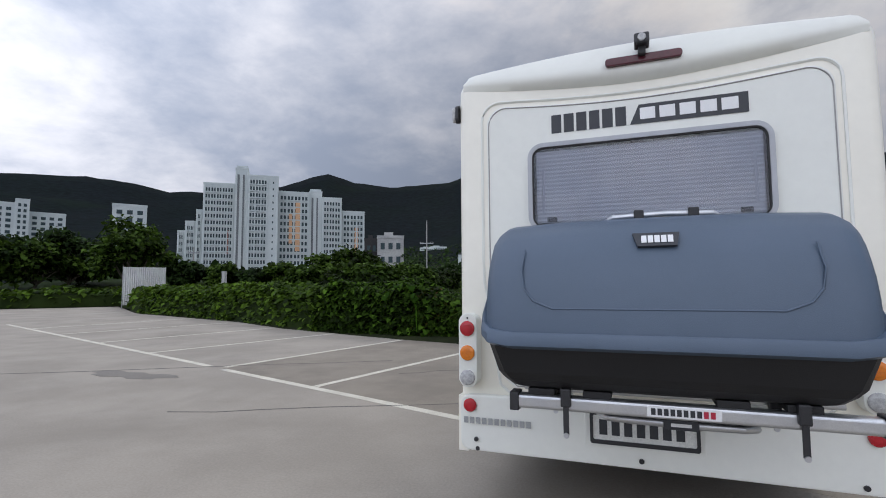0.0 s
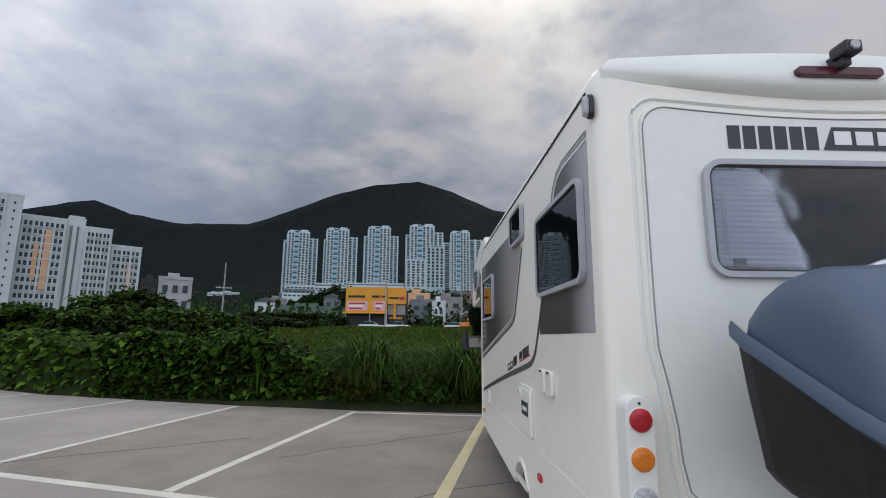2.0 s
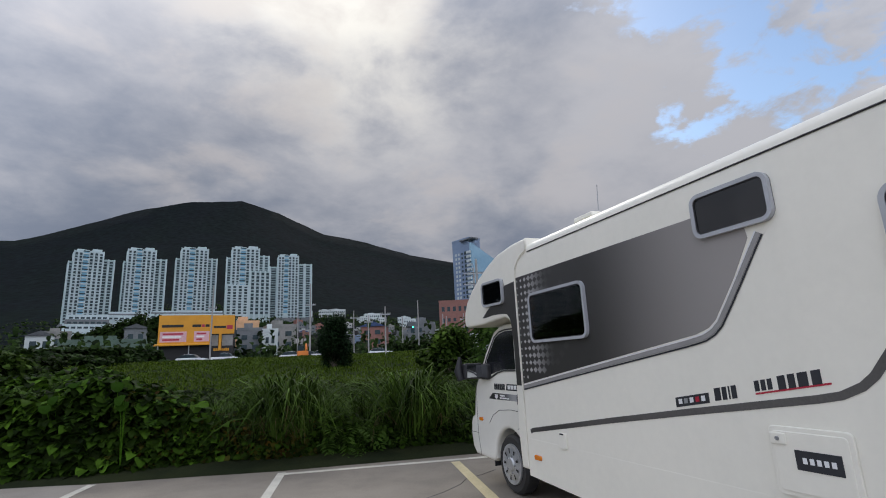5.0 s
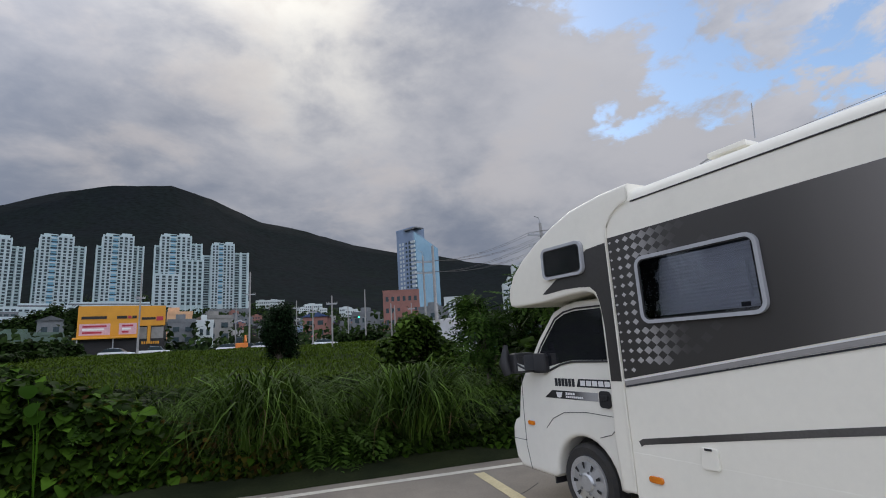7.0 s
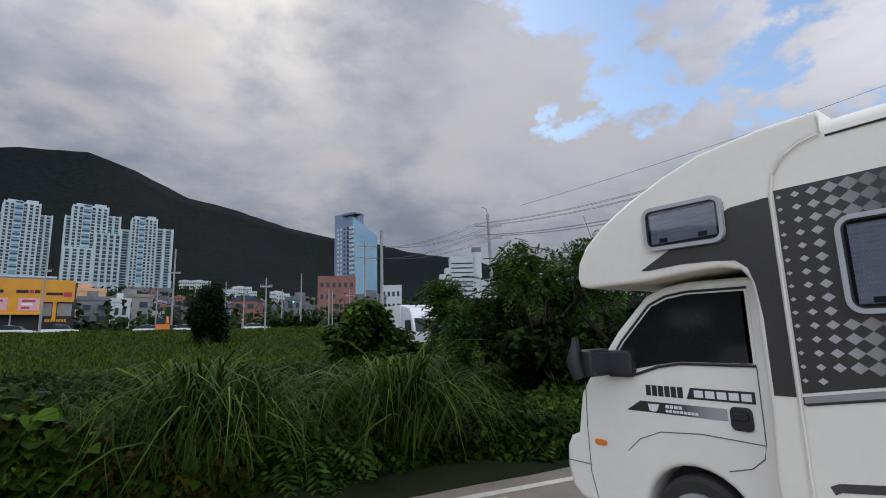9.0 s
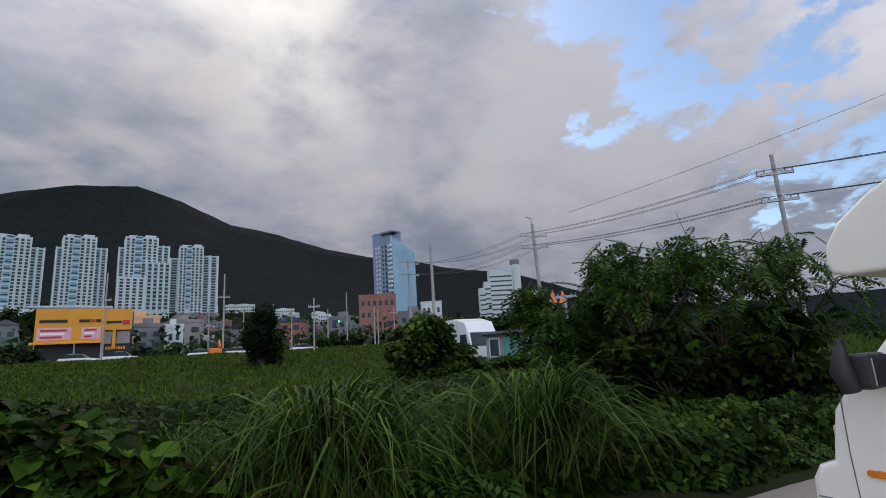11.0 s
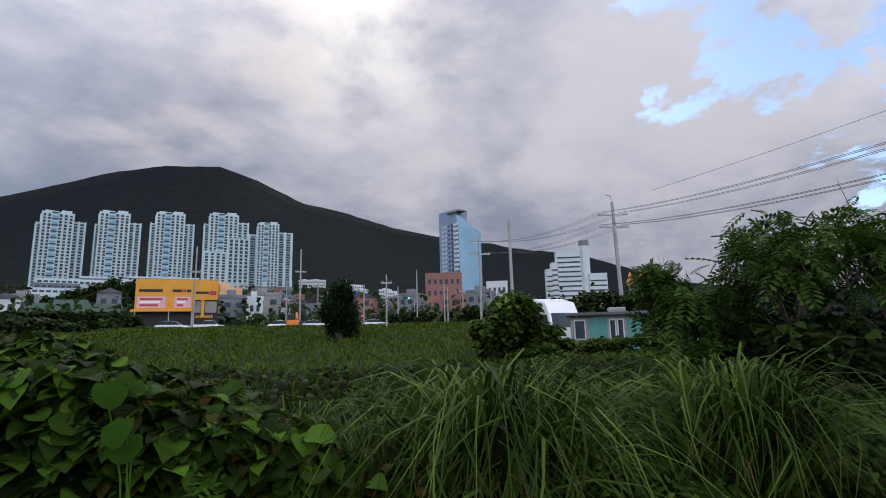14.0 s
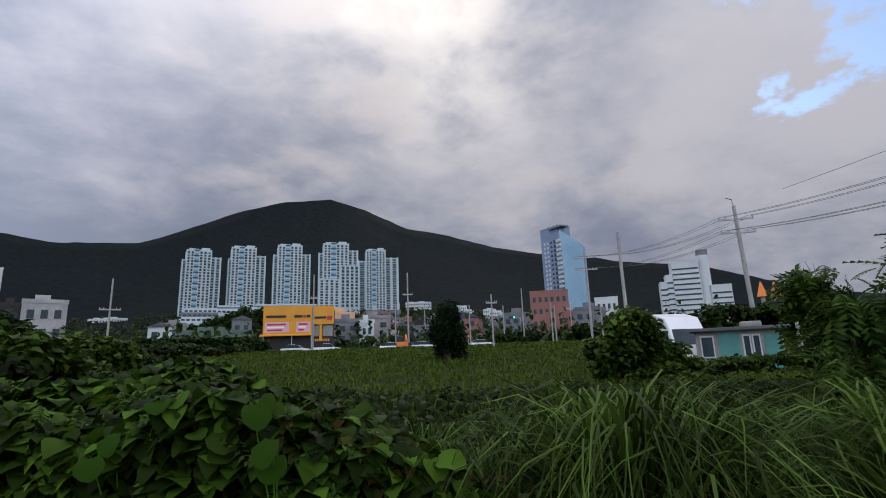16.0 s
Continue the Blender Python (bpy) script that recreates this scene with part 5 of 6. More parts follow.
part("belt_trim", tube([(CX0 - 0.004, y, z) for y, z in ((5.06, 1.412), (5.55, 1.412), (5.72, 1.385), (5.84, 1.345), (5.9, 1.325), (6.16, 1.325))], 0.011, 6), BLACK_PLASTIC, rv)
part("pillar_strip", box(CX0 - 0.004, CX0 + 0.01, 5.055, 5.10, 1.41, 1.90), CAB_PAINT, rv)
for path in ([(5.06, 1.40), (5.062, 0.95), (5.08, 0.86), (5.16, 0.79), (5.30, 0.75)], [(6.385, 1.25), (6.395, 0.9), (6.39, 0.55), (6.33, 0.32)], [(6.62, 0.60), (6.38, 0.60)], [(5.06, 0.94), (5.45, 0.955), (5.75, 0.93), (5.92, 0.86), (6.03, 0.76)]):
    part("panel_gap", tube([(CX0 - 0.0005, y, z) for y, z in path], 0.004, 5), surface("gap_shadow", (0.10, 0.10, 0.095), (0.12, 0.12, 0.11), 5, 0.8), rv)
dh = part("door_handle", prism(rounded(5.115, 5.25, 1.01, 1.155, 0.035), CX0 - 0.016, CX0, "x", 0.006), BLACK_PLASTIC, rv, "black recessed door handle")
part("handle_grip", prism(rounded(5.135, 5.23, 1.075, 1.12, 0.015), CX0 - 0.03, CX0 - 0.014, "x", 0.005), BLACK_PLASTIC, dh)
part("turn_repeater", prism(rounded(6.215, 6.325, 0.765, 0.808, 0.02), CX0 - 0.014, CX0, "x", 0.005), AMBER_LENS, rv, "orange repeater lamp")
dp = part("door_plate", prism([(5.27, 1.06), (5.27, 1.135), (5.89, 1.135), (6.01, 1.06)], CX0 - 0.003, CX0), print_gradient("door_plate_print", ((5.3, (0.34, 0.34, 0.34)), (5.65, (0.03, 0.03, 0.03)))), rv, "dark door plate with pale marks")
part("plate_mark", prism([(5.76, 1.075), (5.74, 1.12), (5.83, 1.12), (5.82, 1.075), (5.79, 1.066)], CX0 - 0.0055, CX0 - 0.0032), WHITE_PRINT, dp)
blocks(spaced(5.57, 5.70, 4, 0.25), 1.10, 1.122, CX0 - 0.0055, "x", WHITE_PRINT, dp, "plate_bar")
blocks(spaced(5.46, 5.70, 9, 0.25), 1.072, 1.090, CX0 - 0.0055, "x", WHITE_PRINT, dp, "plate_bar")
blocks(spaced(5.555, 5.845, 6, 0.2), 1.178, 1.252, CX0 - 0.003, "x", INK, rv)
sp = part("sign_plate", prism([(5.09, 1.178), (5.53, 1.178), (5.50, 1.252), (5.09, 1.252)], CX0 - 0.003, CX0), INK, rv, "dark plate with white block lettering")
blocks(spaced(5.11, 5.49, 5, 0.2), 1.192, 1.238, CX0 - 0.0055, "x", WHITE_PRINT, sp)
part("windscreen", prism([(6.035, 1.665), (6.055, 1.665), (6.265, 1.40), (6.245, 1.40)], 0.30, W - 0.30), surface("windscreen_glass", (0.015, 0.017, 0.02), (0.02, 0.022, 0.025), 2, 0.05), rv, "dark windscreen")
part("bumper", prism([(6.54, 0.80), (6.60, 0.79), (6.65, 0.70), (6.66, 0.55), (6.62, 0.40), (6.54, 0.36)], 0.215, W - 0.215, "x", 0.03, 3), CAB_PAINT, rv)
for x0, x1 in ((0.30, 0.62), (W - 0.62, W - 0.30)):
    part("headlamp", box(x0, x1, 6.44, 6.515, 0.86, 1.04, 0.02), CLEAR_LENS, rv, "clear headlamp")
mir = part("door_mirror", prism(rounded(5.90, 6.15, 1.30, 1.50, 0.05), CX0 - 0.05, CX0 + 0.02, "x", 0.02), BLACK_PLASTIC, rv, "black door mirror with an extra round mirror")
part("mirror_head", box(-0.10, CX0 - 0.03, 6.09, 6.20, 1.31, 1.515, 0.03, 3), BLACK_PLASTIC, mir)
part("mirror_glass", box(-0.075, CX0 - 0.05, 6.082, 6.092, 1.335, 1.49), surface("mirror_silver", (0.6, 0.62, 0.65), (0.6, 0.62, 0.65), 2, 0.03, metal=1.0), mir)
part("wide_mirror", tube([(-0.11, 6.20, 1.30), (-0.135, 6.22, 1.42), (-0.12, 6.21, 1.56)], [0.05, 0.062, 0.03], 10), BLACK_PLASTIC, mir, smooth=True)
part("wide_mirror_knob", tube([(-0.12, 6.21, 1.55), (-0.12, 6.21, 1.605)], [0.03, 0.024], 8), BLACK_PLASTIC, mir)


def wheel(cx, cy, width, r, side):
    prof = [(r * 0.62, 0.0), (r * 0.70, 0.01), (r * 0.90, 0.0), (r * 0.985, 0.03), (r, 0.06), (r, width - 0.06), (r * 0.985, width - 0.03), (r * 0.62, width)]
    n = 40
    rings = [[(cx + side * (w if side > 0 else w), cy + q * math.cos(2 * math.pi * i / n), 0.335 + q * math.sin(2 * math.pi * i / n)) for i in range(n)] for q, w in prof]
    wh = part("wheel", loft(rings, caps=False), TYRE, rv, "black tyre with a silver wheel cover", smooth=False)
    cov = [[(cx + side * w, cy + q * r * math.cos(2 * math.pi * i / n), 0.335 + q * r * math.sin(2 * math.pi * i / n)) for i in range(n)] for q, w in ((0.68, 0.02), (0.67, -0.012), (0.60, -0.010), (0.55, -0.004), (0.26, -0.020), (0.20, -0.036), (0.02, -0.040))]
    rimo = part("wheel_cover", loft(cov), SILVER, wh, smooth=False)
    for i in range(9):
        a = 2 * math.pi * i / 9
        q = [(0.36, -0.07), (0.53, -0.10), (0.53, 0.10), (0.36, 0.07)]
        vs = [(cx - side * 0.021, cy + r * k * math.cos(a + d), 0.335 + r * k * math.sin(a + d)) for k, d in q]
        b = bmesh.new()
        b.faces.new([b.verts.new(v) for v in vs])
        # flat dark patch for the shade inside the slot
        part("cover_slot", b, UNLIT_DARK, rimo)
    for i in range(5):
        a = 2 * math.pi * (i + 0.5) / 5
        part("wheel_nut", disc(cx - side * 0.02, cy + 0.28 * r * math.cos(a), 0.335 + 0.28 * r * math.sin(a), 0.012, 0.012 * side, "x", 8), STEEL, rimo)


wheel(0.205, 5.53, 0.2, 0.335, 1)
wheel(W - 0.205, 5.53, 0.2, 0.335, -1)
wheel(0.10, 2.10, 0.24, 0.335, 1)
wheel(W - 0.10, 2.10, 0.24, 0.335, -1)
# dark block fills the well in place of its shade
part("wheel_well", prism([(5.10, 0.34)] + arch(5.53, 0.34, 0.385, 180, 0, 12), CX0 + 0.2, CX1 - 0.2, "x"), UNLIT_DARK, rv)
part("mudflap", box(CX0 + 0.02, CX0 + 0.2, 5.98, 6.0, 0.24, 0.40), BLACK_PLASTIC, rv)

# rear box on its carrier
rack = thing("bike_carrier", "aluminium rear carrier with straps under the cargo box", "carrier")
MID = 1.145
part("rail", prism(rounded(-0.71, -0.64, 0.862, 0.925, 0.015)[::-1], 0.53, 1.90, "x", 0.004), ALU, rack)
part("rail", prism(rounded(-0.36, -0.30, 0.875, 0.925, 0.015)[::-1], 0.50, 1.88, "x", 0.004), ALU, rack)
for x in (0.515, 1.895):
    part("rail_cap", box(x - 0.012, x + 0.03, -0.718, -0.632, 0.852, 0.935, 0.005), BLACK_PLASTIC, rack)
for x in (0.69, 1.60):
    part("arm", tube([(x, 0.0, 0.80), (x, -0.3, 0.845), (x, -0.66, 0.875)], 0.018, 8), ALU, rack)
for x, y0 in ((0.755, -0.715), (1.635, -0.715), (0.69, -0.56), (1.575, -0.56)):
    big = y0 < -0.6
    st = part("strap", box(x - 0.012, x + 0.012, y0 - 0.012, y0, 0.765 if big else 0.83, 0.90, 0.003), BLACK_PLASTIC, rack, "black ratchet strap with a metal end")
    part("buckle", box(x - 0.022, x + 0.022, y0 - 0.02, y0 + 0.03, 0.885, 0.965, 0.008), BLACK_PLASTIC, st)
    part("strap_end", disc(x, y0 - 0.012, 0.765 if big else 0.83, 0.012, 0.006, "y", 10), ALU, st)
part("hoop", tube([(0.86, -0.02, 0.77), (0.87, -0.36, 0.79), (0.92, -0.50, 0.805), (1.02, -0.555, 0.815), (1.3, -0.57, 0.815), (1.46, -0.55, 0.812), (1.52, -0.48, 0.80), (1.54, -0.02, 0.77)], 0.019, 10), ALU, rack, smooth=True)
part("hoop", tube([(0.88, 0.05, 1.70), (0.90, -0.22, 1.735), (0.96, -0.28, 1.765), (1.2, -0.29, 1.772), (1.42, -0.28, 1.765), (1.48, -0.22, 1.735), (1.50, 0.05, 1.70)], 0.016, 10), ALU, rack, smooth=True)
for x in (1.085, 1.335):
    part("hoop_clip", box(x - 0.024, x + 0.024, -0.315, -0.26, 1.745, 1.795, 0.006), BLACK_PLASTIC, rack)
tag = part("hoop_badge", box(1.15, 1.29, -0.600, -0.582, 0.795, 0.838, 0.006), INK, rack, "dark badge with a pale bar")
part("badge_bar", box(1.18, 1.26, -0.6025, -0.6003, 0.81, 0.824), WHITE_PRINT, tag)
lab = part("rail_label", box(1.085, 1.36, -0.7125, -0.7105, 0.872, 0.915), WHITE_PRINT, rack, "pale sticker with dark bars")
for a, b in spaced(1.10, 1.345, 10, 0.3):
    part("label_bar", box(a, b, -0.7148, -0.7128, 0.880, 0.907), INK if a < 1.29 else RED_PRINT, lab)

cargo = thing("cargo_box", "grey plastic cargo box with a black tub on the rear carrier", "cargo box")
# the rim line drops from the back to the front edge
YB, YF = -0.27, -0.865


def rim_at(y):
    return 1.53 + (y - YB) * 0.53


LID = [(-0.27, 1.53), (-0.285, 1.58), (-0.34, 1.645), (-0.43, 1.70), (-0.54, 1.725), (-0.65, 1.70), (-0.735, 1.635), (-0.80, 1.53), (-0.845, 1.40), (-0.872, 1.25), (-0.876, 1.195)]


def lid_ring(f, grow):
    """The lid's profile at fraction f across, -1 to 1; it draws in towards the ends."""
    a = abs(f)
    out = []
    for y, z in LID:
        yy = -0.55 + (y + 0.55) * (1 - 0.06 * a ** 6) * (0.5 + 0.5 * grow)
        zz = rim_at(yy) + (z - rim_at(y)) * (1 - 0.08 * a ** 4) * grow
        out.append((yy, zz))
    return out


def taper(x, y):
    return x * (1 - 0.085 * (YB - y) / (YB - YF))


rings = []
HALF = ((-1, -0.785, 0.30), (-0.995, -0.782, 0.62), (-0.98, -0.765, 0.80), (-0.95, -0.735, 0.92), (-0.9, -0.695, 0.985), (-0.86, -0.66, 1.0), (-0.5, -0.4, 1.0), (0, 0, 1.0))
for f, x, grow in HALF + tuple((-f, -x, g) for f, x, g in HALF[-2::-1]):
    r = [(MID + taper(x, y), y, z) for y, z in lid_ring(f, grow)]
    r += [(r[-1][0], -0.78, rim_at(-0.78) - 0.03), (r[0][0], -0.32, rim_at(-0.32) - 0.03)]
    rings.append(r)
part("lid", loft(rings), BOX_GREY, cargo, "grey textured plastic lid", smooth=True)
outline = [(0.79, YB + 0.005), (0.798, -0.34), (0.775, -0.55), (0.755, -0.72), (0.73, -0.815), (0.69, -0.865), (0.60, -0.885)]
outline = [(-x, y) for x, y in outline] + outline[::-1]
rimb = []
for x, y in outline:
    z = rim_at(y)
    nx = 0.02 * (1 if x > 0 else -1)
    ny = -0.012 if y < -0.8 else 0
    rimb.append([(MID + x - nx * 2, y + 0.05, z + 0.012), (MID + x, y, z + 0.014), (MID + x + nx * 0.5, y + ny, z - 0.008), (MID + x + nx * 0.5, y + ny, z - 0.042), (MID + x - nx * 0.4, y + 0.01, z - 0.056), (MID + x - nx * 2, y + 0.05, z - 0.05)])
part("rim", loft(rimb), BOX_GREY, cargo, "grey overlapping rim", smooth=True)
hull = []
for lv, (k, yb, yf) in enumerate(((0.985, -0.275, -0.865), (0.965, -0.285, -0.845), (0.93, -0.30, -0.80), (0.90, -0.31, -0.765), (0.86, -0.335, -0.71), (0.80, -0.37, -0.64))):
    r = []
    for x, y in outline:
        f = (y - YB) / (YF - YB)
        yy = yb + (yf - yb) * min(1.0, max(0.0, f))
        topz = rim_at(yy) - 0.035
        r.append((MID + x * k, yy, min((topz, 1.13 + 0.16 * (1 - f), 1.035, 1.0, 0.965, 0.945)[lv], topz)))
    hull.append(r)
part("tub", loft(hull), BOX_BLACK, cargo, "black plastic tub", smooth=False)
for x in (-0.5, -0.26, 0.26, 0.5):
    part("foot", box(MID + x - 0.06, MID + x + 0.06, -0.70, -0.3, 0.922, 0.955, 0.008), BOX_BLACK, cargo)
# raised bead on the lid front
bead = [(MID + x, y - 0.004, z) for x, y, z in ((-0.545, -0.775, 1.575), (-0.555, -0.815, 1.48), (-0.54, -0.838, 1.40), (-0.50, -0.848, 1.35), (-0.42, -0.855, 1.318), (0.42, -0.855, 1.318), (0.50, -0.848, 1.35), (0.54, -0.838, 1.40), (0.555, -0.815, 1.48), (0.545, -0.775, 1.575))]
part("bead", tube(bead, 0.0045, 6), BOX_GREY, cargo, smooth=True)
for x in (-0.42, -0.36, 0.36, 0.42):
    part("rivet", disc(MID + x, -0.858, 1.262, 0.006, 0.006, "y", 10), ALU, cargo)
bd = part("maker_badge", prism([(-0.075, -0.034), (0.075, -0.034), (0.086, 0.034), (-0.095, 0.034)][::-1], -0.012, 0.0, "y"), INK, cargo, "dark badge with pale blocks")
bd.matrix_basis = Matrix.Translation((1.145, -0.765, 1.598)) @ Matrix.Rotation(radians(-33), 4, "X")
for a, b in spaced(-0.06, 0.066, 5, 0.2):
    part("badge_bar", prism([(a, -0.018), (b, -0.018), (b, 0.018), (a, 0.018)][::-1], -0.0145, -0.0122, "y"), WHITE_PRINT, bd)


# ---- town and distance ----
UNIT = {}


def unit_box(material):
    """One shared unit cube mesh a material, for repeated pieces."""
    if material.name not in UNIT:
        UNIT[material.name] = mesh_of("piece", box(-0.5, 0.5, -0.5, 0.5, -0.5, 0.5), material)
    return UNIT[material.name]


def piece(name, parent, cx, cy, cz, sx, sy, sz, material):
    return share(name, unit_box(material), parent, Matrix.LocRotScale((cx, cy, cz), None, (sx, sy, sz)))


def facade(parent, x0, x1, y, z0, z1, cols, rows, material=PANE, side=0, wide=0.6, tall=0.55, lintel=None):
    """Windows set in a wall that faces -y, or +-x where side is -1 or 1 (then x0..x1 run along y at x = y)."""
    dx, dz = (x1 - x0) / cols, (z1 - z0) / rows
    for r in range(rows):
        for c in range(cols):
            a, z = x0 + (c + 0.5) * dx, z0 + (r + 0.5) * dz
            if side:
                piece("window", parent, y, a, z, 0.3, dx * wide, dz * tall, material)
            else:
                piece("window", parent, a, y, z, dx * wide, 0.3, dz * tall, material)
                if lintel:
                    piece("balcony", parent, a, y - 0.25, z - dz * 0.42, dx * 0.9, 0.6, dz * 0.16, lintel)


def slab(name, parent, x0, x1, y0, y1, z0, z1, material, cap=True):
    w = part(name, box(x0, x1, y0, y1, z0, z1), material, parent)
    if cap:
        t = 0.25
        part("parapet", ring([(x0 - 0.1, y0 - 0.1), (x1 + 0.1, y0 - 0.1), (x1 + 0.1, y1 + 0.1), (x0 - 0.1, y1 + 0.1)], [(x0 + t, y0 + t), (x1 - t, y0 + t), (x1 - t, y1 - t), (x0 + t, y1 - t)], 0, 1, "x"), material, w).matrix_basis = Matrix(((0, 1, 0, 0), (0, 0, 1, 0), (0.8, 0, 0, z1 - 0.1), (0, 0, 0, 1)))
    return w


def at_far(name, label, category, az, dist, group="", face=0.0):
    """A thing on the land at that azimuth; its own -y faces the lot, turned by face degrees."""
    x, y, _ = far(az, dist)
    return thing(name, label, category, (x, y, land(az, dist)), -az + face, group)


def span(a0, a1, dist):
    return dist * radians(a1 - a0)


# five stepped towers on the hillside
TD = 560


def tower_wing(t, x0, x1, y, z0, z1, cols, wall, floors):
    """One wing: a wall with slim piers between its window columns, ledges at each floor and a stepped head."""
    slab("wall", t, x0, x1, y, 9, z0, z1, wall)
    dx = (x1 - x0) / cols
    for c in range(cols + 1):
        piece("pier", t, x0 + c * dx, y - 0.35, (z0 + z1 + 1) / 2, dx * 0.26, 1.1, z1 - z0 + 1, TOWER_WHITE)
    dz = (z1 - 2) / floors
    for r in range(floors):
        z = 1.5 + (r + 0.5) * dz
        for c in range(cols):
            piece("window", t, x0 + (c + 0.5) * dx, y - 0.05, z, dx * 0.54, 0.3, dz * (0.74 if (r + c) % 3 else 0.5), PANE)
        if r % 4 == 1:
            piece("ledge", t, (x0 + x1) / 2, y - 0.3, z - dz * 0.45, x1 - x0, 1.2, dz * 0.22, wall)


def glazed_strip(t, x0, x1, y, z0, z1, floors):
    """A bay of blue glass with a white balcony at every second floor."""
    part("blue_strip", box(x0, x1, y - 0.9, y + 0.6, z0, z1), FACADE_BLUE, t, "sky blue glazed strip")
    for k in range(floors):
        z = z0 + (k + 0.6) * (z1 - z0) / floors
        piece("balcony", t, (x0 + x1) / 2, y - 1.2, z, (x1 - x0) * 1.15, 1.4, (z1 - z0) / floors * 0.22, TOWER_WHITE)
        piece("window", t, (x0 + x1) / 2, y - 0.95, z + (z1 - z0) / floors * 0.42, (x1 - x0) * 1.1, 0.5, (z1 - z0) / floors * 0.2, PANE)


for i, (az0, azm, azn, az1, low, top, side, base) in enumerate(((-16.06, -15.72, -13.43, -12.46, 10.5, 11.6, 10.9, 5.6), (-11.67, -11.41, -9.01, -7.99, 10.8, 12.1, 11.25, 5.6), (-7.11, -6.67, -4.19, -3.24, 11.35, 12.5, 11.55, 5.5),
                                                                (-2.25, -1.77, 0.96, 2.05, 11.65, 12.8, 12.05, 5.2), (2.11, 3.02, 5.16, 6.63, 10.8, 12.1, 11.2, 5.2))):
    mid = (az0 + az1) / 2
    t = at_far("tower_block", "pale green and white stepped apartment tower on the slope", "apartment tower", mid, TD, "hillside towers", 6)
    g = land(mid, TD)
    zl, h, zs = (high(e, TD) - g for e in (low, top, side))
    xl, xm, xn, xr = (span(mid, a, TD) for a in (az0, azm, azn, az1))
    z0 = -6.0
    cut = xm + (xn - xm) * 0.30
    tower_wing(t, xl, xm, -5, z0, zl, 1, FACADE_GREEN, 22)
    tower_wing(t, xm, cut, -8, z0, h - 1.5, 2, TOWER_WHITE, 23)
    glazed_strip(t, cut, cut + (xn - xm) * 0.20, -8, 8, h - 1, 11)
    slab("wall", t, cut, cut + (xn - xm) * 0.20, -7.4, 9, z0, h, TOWER_WHITE)
    tower_wing(t, cut + (xn - xm) * 0.20, xn, -8, z0, h - 1, 3, TOWER_WHITE, 23)
    tower_wing(t, xn, xr, -4, z0, zs, 2, FACADE_GREEN, 22)
    for k, (u, v) in enumerate(((0.10, 0.35), (0.62, 0.95))):
        slab("roof_room", t, xm + (xn - xm) * u, xm + (xn - xm) * v, -5, 4, h - 1, h + 0.8 + k, TOWER_WHITE)
    if i == 3:
        tower_wing(t, xl, span(mid, -0.1, TD), -16, z0, high(8.67, TD) - g, 4, TOWER_WHITE, 10)
        tower_wing(t, span(mid, 0.05, TD), xr, -15, z0, high(10.18, TD) - g, 4, FACADE_GREEN, 12)
    part("podium", box(xl - 2, xr + 2, -9, 9, -7, 3.0), FACADE_GREY, t)
# terraced podium buildings below the towers
for az0, az1, e0, e1, d in ((-15.9, -12.4, 4.2, 5.7, 500), (-12.6, -9.2, 5.3, 6.0, 520), (-9.0, -2.4, 5.5, 6.15, 520)):
    m = (az0 + az1) / 2
    t = at_far("terrace_block", "pale terraced podium building below the towers", "building", m, d)
    g, w = land(m, d), span(az0, az1, d)
    for k in range(3):
        z1 = high(e0 + (e1 - e0) * (k + 1) / 3, d) - g
        slab("terrace", t, -w / 2 + k, w / 2, -12 + 6 * k, 10, -12, z1, (TOWER_WHITE, FACADE_GREY, TOWER_WHITE)[k])
        facade(t, -w / 2 + k + 1, w / 2 - 1, -12 + 6 * k, z1 - 3.4, z1 - 0.6, int(w / 4), 1, wide=0.7)

# apartment blocks beside the lot
AD = 262
ap = at_far("apartment_block", "tall white stepped apartment block with orange accents", "apartment block", -39.5, AD)
g = land(-39.5, AD)


def azx(az, dep):
    return (AD + dep) * math.tan(radians(az + 39.5))


